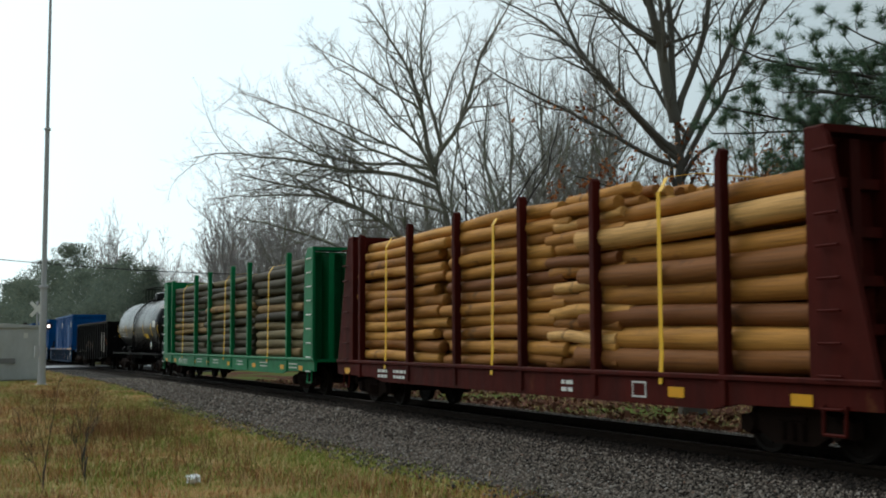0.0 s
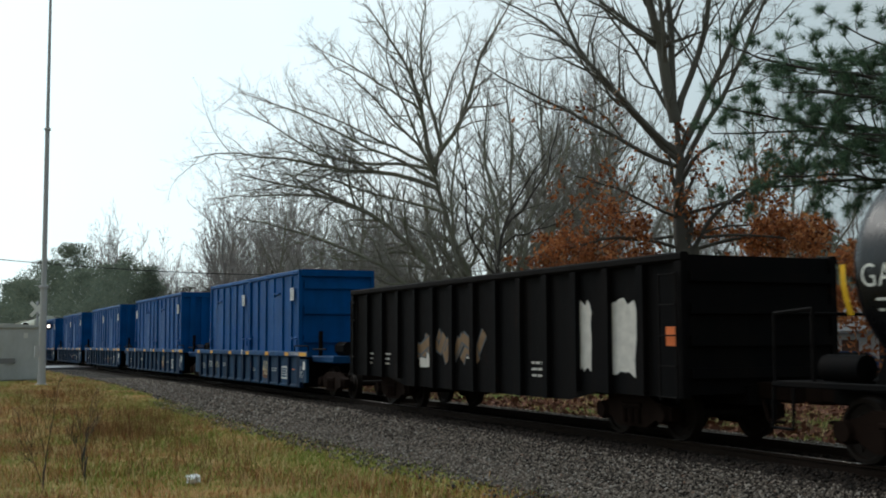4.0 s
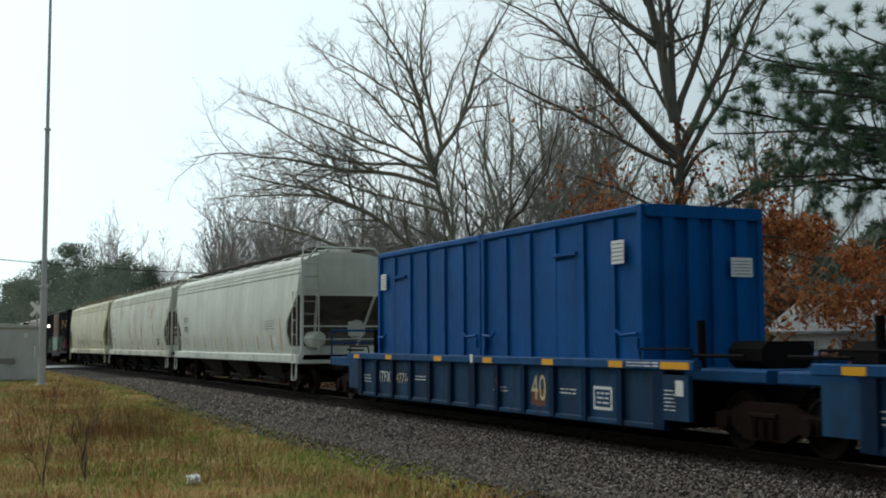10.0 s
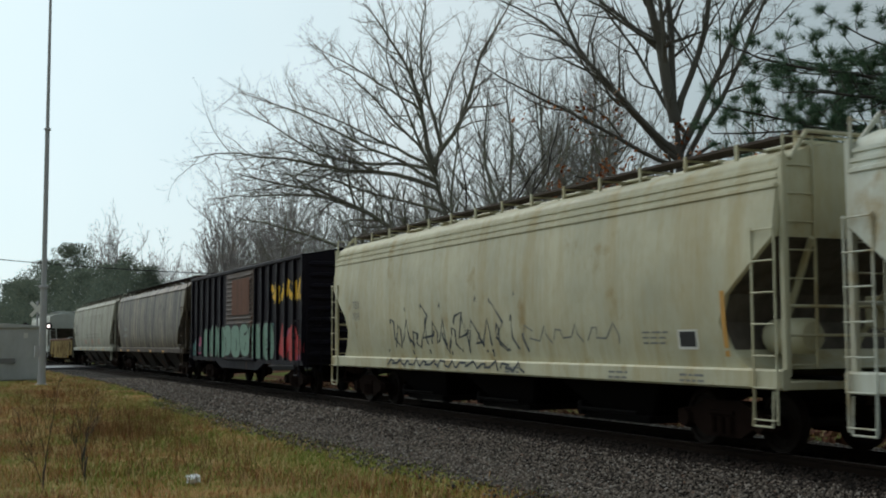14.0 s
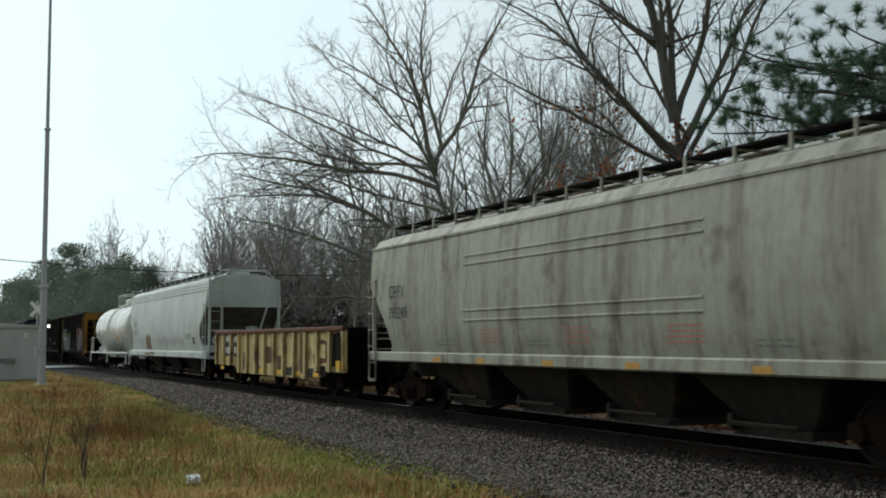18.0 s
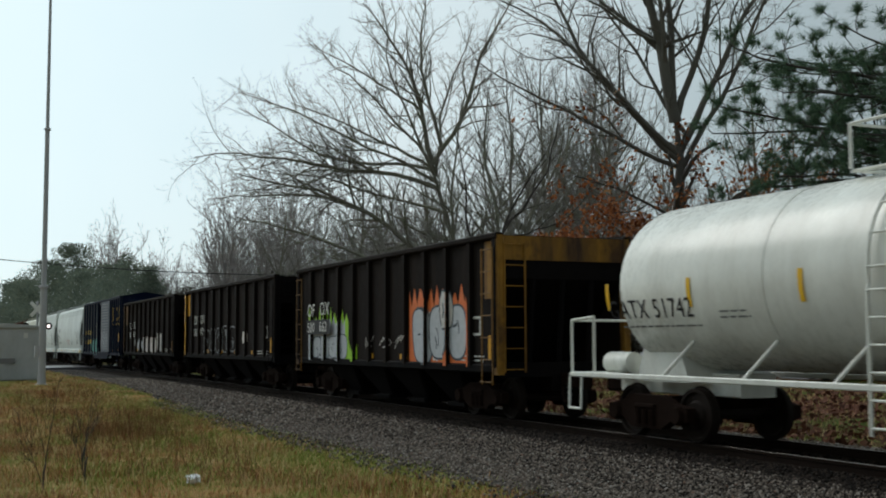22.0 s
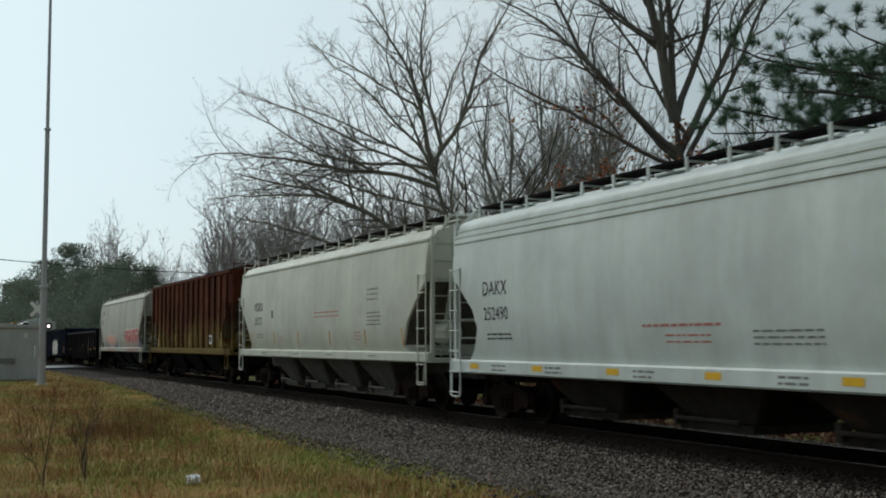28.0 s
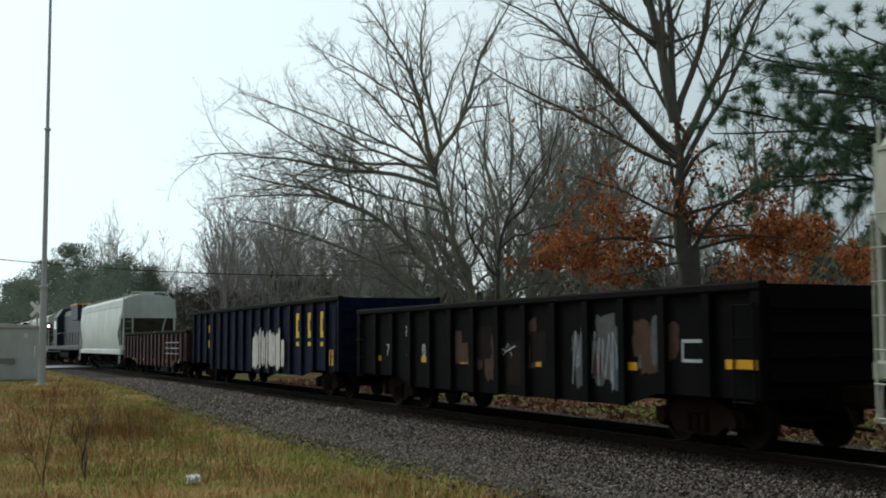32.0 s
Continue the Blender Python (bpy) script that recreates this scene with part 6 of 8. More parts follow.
# gondolas
car, h, side = gondola("black gondola with worn patches and yellow reflectors", -536.3, -520.1, 2.47, CARBLACK, DARK, 14, 0.8, 0.57)
lettering(car, "IT", -4.95, 1.75, 0.28, WHITE, side)
lettering(car, "70", -6.2, 1.28, 0.3, WHITE, side)
lettering(car, "56", -4.9, 1.28, 0.3, WHITE, side)
lettering(car, "05", -3.95, 1.28, 0.3, WHITE, side)
panel(car, "reflector", 7.35, 8.05, 1.22, 1.36, YELLOW, flat_side(1.56), nz=1)
for x in (-7.0, -4.0, -1.9, 1.3, 4.5):
    panel(car, "reflector", x, x + 0.42, 1.15, 1.28, YELLOW, side, nz=1)
graffiti(car, 0.0, 0.55, 1.25, 1.65, None, TAGGREY, side, 91, 1)
WORNGREY = plain("worn_grey", (0.075, 0.08, 0.08), 0.75, 0, 0.6)
WORNRUST = plain("worn_rust", (0.06, 0.028, 0.018), 0.8, 0, 0.5)
patchwork(car, 2.8, 4.6, 0.72, 2.15, (WORNGREY, WORNRUST, TAGINK, WORNGREY), side, 93, 9)
patchwork(car, 4.6, 6.1, 1.0, 2.2, (WORNRUST, WORNRUST, WORNGREY), side, 95, 6)
patchwork(car, -2.2, 2.0, 0.7, 2.2, (WORNRUST, BROWNBLACK, WORNRUST), side, 96, 8)
scrawl(car, 2.9, 4.6, 0.8, 2.0, TAGGREY, side, 97, 4, 0.022, 0.012)
panel(car, "stencil_box", 6.15, 6.7, 1.3, 1.65, TAGGREY, side)
panel(car, "stencil_box", 6.2, 6.65, 1.35, 1.6, CARBLACK, side, 0.008)
car, h, side = gondola("dark navy gondola with yellow logo shapes and white drips", -556.5, -537.8, 2.9, NAVY, DARK, 16, 0.8, 0.6)
for i, x in enumerate((5.1, 6.3, 7.5)):
    panel(car, "logo_block", x, x + 0.55, 1.75, 2.5, LOGO, side)
    panel(car, "logo_block", x + 0.18, x + 0.55, 1.95, 2.3, NAVY, side, 0.009)
    panel(car, "logo_block", x, x + 0.55, 1.5, 1.62, LOGO, side)
DRIP = random.Random(98)
for k in range(13):
    x, zl = 0.3 + k * 0.29, DRIP.uniform(0.62, 0.85)
    smear(car, x, x + DRIP.uniform(0.2, 0.42), zl, DRIP.uniform(1.7, 2.15), TAGWHITE, flat_side(1.55), 98 + k, 0.004 + 0.0004 * k)
for x in (-8.4, -7.0):
    panel(car, "logo_block", x, x + 0.4, 2.0, 2.3, LOGO, side)
    panel(car, "logo_block", x, x + 0.4, 1.4, 1.7, LOGO, side)
panel(car, "reflector", 8.6, 8.95, 0.95, 1.4, YELLOW, flat_side(1.55), nz=1)
car, h, side = gondola("oxide red ribbed gondola", -574.2, -557.8, 2.17, OXRED, DARK, 16, 0.8, 0.5)
for x in (-6, -3, 0, 3, 6):
    panel(car, "reflector", x, x + 0.3, 0.7, 0.85, YELLOW, side, nz=1)
bars(car, 3.5, 1.6, 3.2, 3, TAGGREY, flat_side(1.55), 0.06, 0.25)
car, h, side = covered_hopper("white covered hopper with open end cage", -593.9, -575.4, WHITEH, WHITEH, "curved", post_step=1.6)


# helper locomotive in the middle of the train
def locomotive(label, rear, front):
    car, h, s0 = car_base("diesel_locomotive", label, "locomotive", rear, front)
    part("frame", Shape().slab(-h, h, -1.5, 1.5, 1.15, 1.5, 0.04), LOCO, car)
    part("long_hood", Shape().stack([(1.5, 8.0, 1.0), (3.9, 8.0, 1.0), (4.35, 7.9, 0.8)]), LOCO, car)
    cab = Shape().stack([(1.5, 1.5, 1.5), (3.9, 1.5, 1.5), (4.6, 1.4, 1.0)])
    cab.v = [(x - h + 5.0, y, z) for x, y, z in cab.v]
    part("cab", cab, LOCO, car)
    win = Shape().box(-h + 4.2, -h + 5.8, -1.52, -1.49, 2.9, 3.6)
    part("cab_window", win, plain("cab_glass", (0.02, 0.025, 0.03), 0.1), car)
    rad = Shape().box(h - 5.5, h - 1.5, -1.45, 1.45, 3.4, 4.6)
    part("radiator", rad, LOCO, car)
    part("roof_edge", Shape().slab(h - 5.6, h - 1.4, -1.5, 1.5, 4.5, 4.62), LOCOY, car)
    part("fuel_tank", Shape().slab(-3, 3, -1.35, 1.35, 0.4, 1.15, 0.2), DARK, car)
    rl = Shape()
    for k in range(12):
        x = -h + 0.4 + k * (2 * h - 0.8) / 11
        rl.rod((x, -1.48, 1.5), (x, -1.48, 2.5), 0.025)
    rl.rod((-h + 0.4, -1.48, 2.5), (h - 0.4, -1.48, 2.5), 0.022)
    part("handrail", rl, LOCO, car)
    running_gear(car, h, 3.2, s0)


locomotive("dark blue diesel locomotive with yellow trim, coupled mid-train", -616.5, -595.2)
covered_hopper("grey covered hopper behind the locomotive", -636.0, -617.6, PALE, PALE, "curved", posts=False)
covered_hopper("grey covered hopper far back in the train", -655.5, -637.0, NAG, NAG, "smooth", posts=False)
covered_hopper("pale covered hopper far back in the train", -674.5, -656.5, PALE, PALE, "smooth", posts=False)
# ---- ground ----
def axis_steps(lo, hi, near, fine, coarse):
    """Grid lines, close together round `near` and wider away from it."""
    out, x = [], lo
    while x < hi:
        out.append(x)
        d = max(0.0, max(near[0] - x, x - near[1]))
        x += fine + coarse * d
    return np.array(out + [hi])


GX = axis_steps(-1600.0, 400.0, (-75, -4), 0.5, 0.08)
GY = axis_steps(-400.0, 1600.0, (0, 24), 0.3, 0.08)


def ground_material():
    m, nt, b = nodes_of("ground_turf")
    big = noise_node(nt, 0.22, (1, 1, 1), 4)
    mid = noise_node(nt, 1.1, (1, 1, 1), 6)
    fine = noise_node(nt, 14.0, (1, 1, 1), 6)
    straw = mixed(nt, fine, (0.22, 0.12, 0.045), (0.42, 0.26, 0.10))
    green = mixed(nt, fine, (0.07, 0.085, 0.014), (0.17, 0.19, 0.035))
    c = mixed(nt, ramp(nt, mid, [(0.42, K), (0.6, W)]), straw, green)
    litter = mixed(nt, fine, (0.05, 0.02, 0.012), (0.13, 0.055, 0.034))
    c2 = mixed(nt, ramp(nt, big, [(0.45, K), (0.56, W)]), litter, mixed(nt, fine, (0.05, 0.07, 0.014), (0.12, 0.15, 0.035)))
    geo = nt.nodes.new("ShaderNodeNewGeometry")
    sep = nt.nodes.new("ShaderNodeSeparateXYZ")
    nt.links.new(geo.outputs["Position"], sep.inputs[0])
    far = nt.nodes.new("ShaderNodeMapRange")
    far.inputs[1].default_value, far.inputs[2].default_value = 12.0, 13.0
    nt.links.new(sep.outputs["Y"], far.inputs[0])
    c = mixed(nt, far.outputs[0], c, c2)
    nt.links.new(c, b.inputs["Base Color"])
    b.inputs["Roughness"].default_value = 0.95
    b.inputs["Specular IOR Level"].default_value = 0.05
    bumped(nt, b, fine, 0.8, 0.05)
    return m


xx, yy = np.meshgrid(GX, GY, indexing="ij")
ground_v = np.stack([xx, yy, land_z(xx, yy)], -1).reshape(-1, 3)
ny = len(GY)
ii, jj = np.meshgrid(np.arange(len(GX) - 1), np.arange(ny - 1), indexing="ij")
q0 = (ii * ny + jj).ravel()
ground = new("ground", mass("ground", ground_v, np.stack([q0, q0 + ny, q0 + ny + 1, q0 + 1], 1), ground_material()))
ground.data.polygons.foreach_set("use_smooth", np.ones(len(ground.data.polygons), bool))
tagged(ground, "rough winter grass, straw and green, with leaf litter beyond the track", "ground", kind="structure")

# ---- ballast bank ----
STONE = island("ballast_stone", [(0.0, (0.03, 0.027, 0.025)), (0.4, (0.092, 0.075, 0.061)), (0.72, (0.152, 0.125, 0.104)), (0.9, (0.235, 0.205, 0.175)), (0.95, (0.28, 0.265, 0.245)), (1.0, (0.14, 0.075, 0.05))], 0.9)
# stones between and beside the rails: black oil and brake dust, plus painted-in train shade
OILED_SHADED = island("oiled_stone", [(0.0, (0.006, 0.005, 0.004)), (0.6, (0.016, 0.012, 0.010)), (1.0, (0.045, 0.034, 0.027))], 0.95)


def gravel_material():
    m, nt, b = nodes_of("ballast_bed")
    v = nt.nodes.new("ShaderNodeTexVoronoi")
    v.inputs["Scale"].default_value = 15.0
    c = nt.nodes.new("ShaderNodeTexCoord")
    nt.links.new(c.outputs["Object"], v.inputs["Vector"])
    sep = nt.nodes.new("ShaderNodeSeparateColor")
    nt.links.new(v.outputs["Color"], sep.inputs[0])
    col = ramp(nt, sep.outputs[0], [(0.0, (0.014, 0.012, 0.011)), (0.5, (0.04, 0.035, 0.03)), (1.0, (0.10, 0.09, 0.08))])
    nt.links.new(col, b.inputs["Base Color"])
    b.inputs["Roughness"].default_value = 0.9
    b.inputs["Specular IOR Level"].default_value = 0.05
    bumped(nt, b, v.outputs["Distance"], 1.0, 0.05)
    return m


GRAVEL = gravel_material()
bx = np.concatenate([np.arange(-420.0, -60, 4.0), np.arange(-60.0, 40.0, 1.0)])
offs = np.array([-4.45, -3.9, -3.2, -2.6, -2.0, -1.8, -1.5, 0.0, 1.5, 2.0, 3.0, 4.0])
bxx, boo = np.meshgrid(bx, offs, indexing="ij")
byy = line_y(bxx) + boo + 0.12 * np.sin(bxx * 1.7) * (np.abs(boo) > 3.8)
bzz = land_z(bxx, byy) + 0.03
bv = np.stack([bxx, byy, bzz], -1).reshape(-1, 3)
nb = len(offs)
ii, jj = np.meshgrid(np.arange(len(bx) - 1), np.arange(nb - 1), indexing="ij")
q0 = (ii * nb + jj).ravel()
bed = new("ballast", mass("ballast", bv, np.stack([q0, q0 + nb, q0 + nb + 1, q0 + 1], 1), GRAVEL))
# oil-dark strip of bed; shade under the train is put into its colour
dark_bed = bpy.data.materials.new("oily_bed")
dark_bed.use_nodes = True
dark_bed_b = dark_bed.node_tree.nodes["Principled BSDF"]
dark_bed_n = noise_node(dark_bed.node_tree, 20.0, (1, 1, 1), 5)
dark_bed.node_tree.links.new(ramp(dark_bed.node_tree, dark_bed_n, [(0.3, (0.005, 0.004, 0.0035)), (0.8, (0.03, 0.024, 0.019))]), dark_bed_b.inputs["Base Color"])
dark_bed_b.inputs["Roughness"].default_value, dark_bed_b.inputs["Specular IOR Level"].default_value = 0.95, 0.03
bumped(dark_bed.node_tree, dark_bed_b, dark_bed_n, 0.9, 0.04)
bed.data.materials.append(dark_bed)
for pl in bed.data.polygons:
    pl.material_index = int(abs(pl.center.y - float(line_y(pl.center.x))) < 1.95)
tagged(bed, "bank of grey crushed-stone ballast under the track", "ballast", kind="structure")

rng = np.random.default_rng(5)


def stones(n, x0, x1, o0, o1, size, edge=0.0):
    x = x0 + (x1 - x0) * rng.random(n)
    o = o0 + (o1 - o0) * rng.random(n) ** (1.0 if not edge else edge)
    y = line_y(x) + o
    z = land_z(x, y) + 0.03
    r = size * (0.5 + 0.9 * rng.random(n))
    base = np.array([(1, 0, 0), (0.1, 1, 0), (-1, 0.2, 0), (0, -1, 0.1), (0.1, 0, 0.8), (0, 0.1, -0.8)])
    v = base[None] * r[:, None, None] * (0.75 + 0.5 * rng.random((n, 6, 3)))
    a = rng.random(n) * 6.28
    ca, sa = np.cos(a)[:, None], np.sin(a)[:, None]
    vx, vy = v[..., 0] * ca - v[..., 1] * sa, v[..., 0] * sa + v[..., 1] * ca
    tl = (rng.random((n, 1)) - 0.5) * 1.4
    vz = v[..., 2] + vx * tl
    v = np.stack([vx + x[:, None], vy + y[:, None], vz + z[:, None] + 0.25 * r[:, None]], -1)
    f = np.array([(0, 1, 4), (1, 2, 4), (2, 3, 4), (3, 0, 4), (1, 0, 5), (2, 1, 5), (3, 2, 5), (0, 3, 5)])
    return v.reshape(-1, 3), (f[None] + 6 * np.arange(n)[:, None, None]).reshape(-1, 3)


sv, sf = [], []
for args in ((52000, -30, -7, -4.3, -1.75, 0.026), (19000, -60, -28, -4.3, -1.75, 0.042), (3600, -40, -7, -5.3, -4.2, 0.032, 0.5), (6000, -45, -6, 1.6, 3.8, 0.04)):
    v, f = stones(*args)
    sf.append(f + sum(len(q) for q in sv))
    sv.append(v)
st = new("ballast_stones", mass("ballast_stones", np.concatenate(sv), np.concatenate(sf), STONE))
tagged(st, "loose grey crushed stones of many sizes", "gravel", kind="stuff")
# dark stones thin out down the shoulder, painting the train's shade there
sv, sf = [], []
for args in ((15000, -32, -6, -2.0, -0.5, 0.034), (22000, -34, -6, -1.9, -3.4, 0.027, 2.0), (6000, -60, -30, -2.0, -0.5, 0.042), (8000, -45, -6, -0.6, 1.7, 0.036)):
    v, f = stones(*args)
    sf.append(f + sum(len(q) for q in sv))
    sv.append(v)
tagged(new("oiled_stones", mass("oiled_stones", np.concatenate(sv), np.concatenate(sf), OILED_SHADED)), "crushed stones between and beside the rails, dark with oil and painted-in train shade", "gravel", kind="stuff")

# ---- track: two rails on wooden sleepers ----
RAIL = paint("rail_steel", (0.016, 0.010, 0.007), (0.008, 0.006, 0.005), 0.4, 0.0, 0.75, spec=0.05)
RAILTOP = plain("rail_head", (0.2, 0.18, 0.16), 0.38, 0.9, 0.15)
SLEEPER = plain("sleeper_wood", (0.022, 0.016, 0.013), 0.95, 0, 0.5, 7, 0.03)
track = thing("railway_track", "single railway line of rusty rails on dark wooden sleepers", "railway track", kind="structure")
rail_profile = [(-0.075, -0.172), (0.075, -0.172), (0.075, -0.16), (0.012, -0.14), (0.012, -0.05), (0.036, -0.04), (0.036, -0.005), (0.028, 0.0), (-0.028, 0.0), (-0.036, -0.005), (-0.036, -0.04), (-0.012, -0.05), (-0.012, -0.14), (-0.075, -0.16)]
rx = np.concatenate([np.arange(-440.0, -40, 10.0), np.arange(-40.0, 45.0, 5.0)])
for sy in (-0.753, 0.753):
    part("rail", Shape().prism([(float(x), [(float(line_y(x)) + sy + a, float(line_z(x)) + b) for a, b in rail_profile]) for x in rx]), RAIL, track)
    part("rail_head", Shape().prism([(float(x), [(float(line_y(x)) + sy + a, float(line_z(x)) + b) for a, b in ((-0.027, 0.0), (0.027, 0.0), (0.025, 0.002), (-0.025, 0.002))]) for x in rx]), RAILTOP, track)
sleeper_mesh = Shape().slab(-0.115, 0.115, -1.3, 1.3, -0.36, -0.168, 0.015).mesh("sleeper", SLEEPER)
x = 10.0
while x > -130:
    o = part("sleeper", sleeper_mesh, None, track)
    o.matrix_basis = pose(x, float(line_y(x)), float(line_z(x)), 0, 0, random.uniform(-0.8, 0.8))
    x -= 0.52

# ---- road over the line ----
ROADM = paint("wet_asphalt", (0.10, 0.10, 0.105), (0.05, 0.05, 0.05), 0.3, 0.0, 0.35)
rd = Shape()
rd.prism([(x, [(a, float(z)) for a, z in ((-40.0, -0.14), (6.0, -0.07), (10.5, 0.0), (14.0, 0.0), (20.0, -0.1), (60.0, -0.2), (60.0, -0.5), (-40.0, -0.5))]) for x in (-93.0, -84.0)])
rd.v = [(x, y, z + float(line_z(x)) + 0.01) for x, y, z in rd.v]
road = tagged(new("road", rd.mesh("road", ROADM)), "wet grey asphalt road crossing the line on the level", "road", kind="structure")

# ---- grass: straw and green blades in tufts ----
GRASS = island("grass_blade", [(0.0, (0.16, 0.24, 0.05)), (0.26, (0.33, 0.33, 0.10)), (0.4, (0.55, 0.45, 0.23)), (0.54, (0.60, 0.40, 0.20)), (0.72, (0.50, 0.27, 0.125)), (0.88, (0.31, 0.16, 0.085)), (1.0, (0.17, 0.10, 0.06))], 0.9, 0.72, 0.75)


def blades(n, x0, x1, y0, y1, hgt, wid, clump=0.35, far=False, per=14):
    k = max(1, n // per)
    cx, cy = x0 + (x1 - x0) * rng.random(k), y0 + (y1 - y0) * rng.random(k)
    pick = rng.integers(0, k, n)
    x = cx[pick] + rng.normal(0, clump * 0.5, n)
    y = cy[pick] + rng.normal(0, clump * 0.5, n)
    keep = (y > line_y(x) + 4.0) if far else (y < line_y(x) - 4.0 - 0.5 * rng.random(n))
    x, y = x[keep], y[keep]
    n = len(x)
    z = land_z(x, y) - 0.02
    hh = hgt * (0.35 + 0.9 * rng.random(n))
    a = rng.random(n) * 6.28
    lean = hh * (0.2 + 0.8 * rng.random(n))
    dx, dy = np.cos(a), np.sin(a)
    w = wid * (0.6 + 0.8 * rng.random(n))
    px, py = -dy * w / 2, dx * w / 2
    v = np.empty((n, 5, 3))
    v[:, 0] = np.stack([x - px, y - py, z], 1)
    v[:, 1] = np.stack([x + px, y + py, z], 1)
    v[:, 2] = np.stack([x + px * 0.8 + dx * lean * 0.4, y + py * 0.8 + dy * lean * 0.4, z + hh * 0.65], 1)
    v[:, 3] = np.stack([x - px * 0.8 + dx * lean * 0.4, y - py * 0.8 + dy * lean * 0.4, z + hh * 0.65], 1)
    v[:, 4] = np.stack([x + dx * lean, y + dy * lean, z + hh], 1)
    f = np.array([(0, 1, 2), (0, 2, 3), (3, 2, 4)])
    return v.reshape(-1, 3), (f[None] + 5 * np.arange(n)[:, None, None]).reshape(-1, 3)


gv, gf = [], []
for args in ((70000, -32, -9, 0.2, 8.3, 0.075, 0.012), (50000, -62, -28, 0.5, 8.3, 0.09, 0.018), (14000, -95, -58, 0.0, 8.0, 0.12, 0.03), (7000, -50, -14, 1.0, 6.5, 0.28, 0.009, 0.5), (16000, -60, -8, 16.2, 34.0, 0.14, 0.02, 0.6, True)):
    v, f = blades(*args)
    gf.append(f + sum(len(q) for q in gv))
    gv.append(v)
gr = new("grass", mass("grass", np.concatenate(gv), np.concatenate(gf), GRASS))
# a greener strip along the foot of the ballast, and a russet sweep of dead bents
GREENG = island("green_blade", [(0.0, (0.14, 0.20, 0.04)), (0.5, (0.25, 0.30, 0.065)), (1.0, (0.42, 0.40, 0.15))], 0.9, 0.4, 0.9)
v, f = blades(26000, -40, -10, 4.6, 8.2, 0.095, 0.014, 0.4)
v2, f2 = blades(30000, -58, -11, 0.6, 8.0, 0.1, 0.015, 1.3, False, 420)
v, f = np.concatenate([v, v2]), np.concatenate([f, f2 + len(v)])
tagged(new("green_grass", mass("green_grass", v, f, GREENG)), "short mossy green grass in patches beside the ballast", "grass", kind="stuff")
BENT = island("dead_bent", [(0.0, (0.16, 0.08, 0.04)), (0.5, (0.32, 0.165, 0.075)), (1.0, (0.48, 0.29, 0.13))], 0.9)
v, f = blades(22000, -50, -13, 0.8, 6.6, 0.15, 0.012, 1.2, False, 300)
tagged(new("dead_grass", mass("dead_grass", v, f, BENT)), "russet dead grass in ragged tufts", "grass", kind="stuff")
# fallen leaves on the far side
n = 14000
lx, ly = -58 + 52 * rng.random(n), 15.6 + 17 * rng.random(n) ** 1.4
lz = land_z(lx, ly) + 0.02
lp = np.stack([lx, ly, lz], 1)
la, lb = rng.normal(0, 0.07, (n, 3)), rng.normal(0, 0.07, (n, 3))
la[:, 2] = np.abs(la[:, 2]) * 0.7
lb[:, 2] = np.abs(lb[:, 2]) * 0.7
LITTER = island("fallen_leaf", [(0.0, (0.05, 0.022, 0.014)), (0.5, (0.125, 0.052, 0.032)), (1.0, (0.22, 0.105, 0.065))], 0.8)
tagged(new("leaf_litter", mass("leaf_litter", np.stack([lp, lp + la, lp + la + lb, lp + lb], 1).reshape(-1, 3), np.arange(4 * n).reshape(-1, 4), LITTER)), "fallen russet leaves on the ground beyond the track", "fallen leaves", kind="stuff")
tagged(gr, "short winter grass in straw, russet and green tufts", "grass", kind="stuff")


# ---- trees ----
def grow(rs, base, limbs, depth, spread, twist, shrink=0.55, up=0.12, kids=(7, 6, 5, 4), sag=0.0, lift=0.0, thin=0.0045, first=1.0):
    """Branches as (points, start radius, end radius, level). limbs: (direction, length, radius, height of its foot, how far it arches over) of each first limb."""
    out = []
    todo = [(np.array(base, float) + np.array([0, 0, l[3] if len(l) > 3 else 0.0]), np.array(l[0], float) / np.linalg.norm(l[0]), l[1], l[2], 0, l[4] if len(l) > 4 else 0.0) for l in limbs]
    while todo:
        p, d, L, r, lev, bend = todo.pop()
        pts = [p]
        n = (7, 5, 4, 3, 2, 2)[lev]
        cur = d.copy()
        wob = rs.normal(0, 1, 3) * twist
        for i in range(n):
            wob = 0.55 * wob + rs.normal(0, 1, 3) * twist * (0.75 + 0.25 * lev)
            pull = up if lev else lift - sag * (i / n) - (bend if i < 5 else -0.6 * bend)
            cur = cur + wob * 0.6 + np.array([0, 0, pull])
            cur /= np.linalg.norm(cur)
            pts.append(pts[-1] + cur * L / n)
        r1 = max(thin * 0.8, r * (0.2 if lev < depth else 0.5))
        out.append((np.array(pts), r, r1, lev))
        if lev < depth:
            k = kids[min(lev, len(kids) - 1)] + int(rs.integers(-1, 2))
            for j in range(k):
                t = 0.22 + 0.78 * (j + rs.random()) / k
                f = t * n
                i = min(int(f), n - 1)
                q = pts[i] + (pts[i + 1] - pts[i]) * (f - i)
                ax = pts[i + 1] - pts[i]
                ax = ax / np.linalg.norm(ax)
                side = np.cross(ax, rs.normal(0, 1, 3))
                side /= np.linalg.norm(side) + 1e-9
                ang = spread * (0.6 + 0.7 * rs.random())
                nd = ax * math.cos(ang) + side * math.sin(ang)
                rr = max(thin, (r + (r1 - r) * t) * (0.4 + 0.3 * rs.random()))
                todo.append((q, nd, L * shrink * (1.0 if lev else first) * (0.55 + 0.6 * rs.random()) * (1.15 - 0.6 * t), rr, lev + 1, 0.0))
    return out


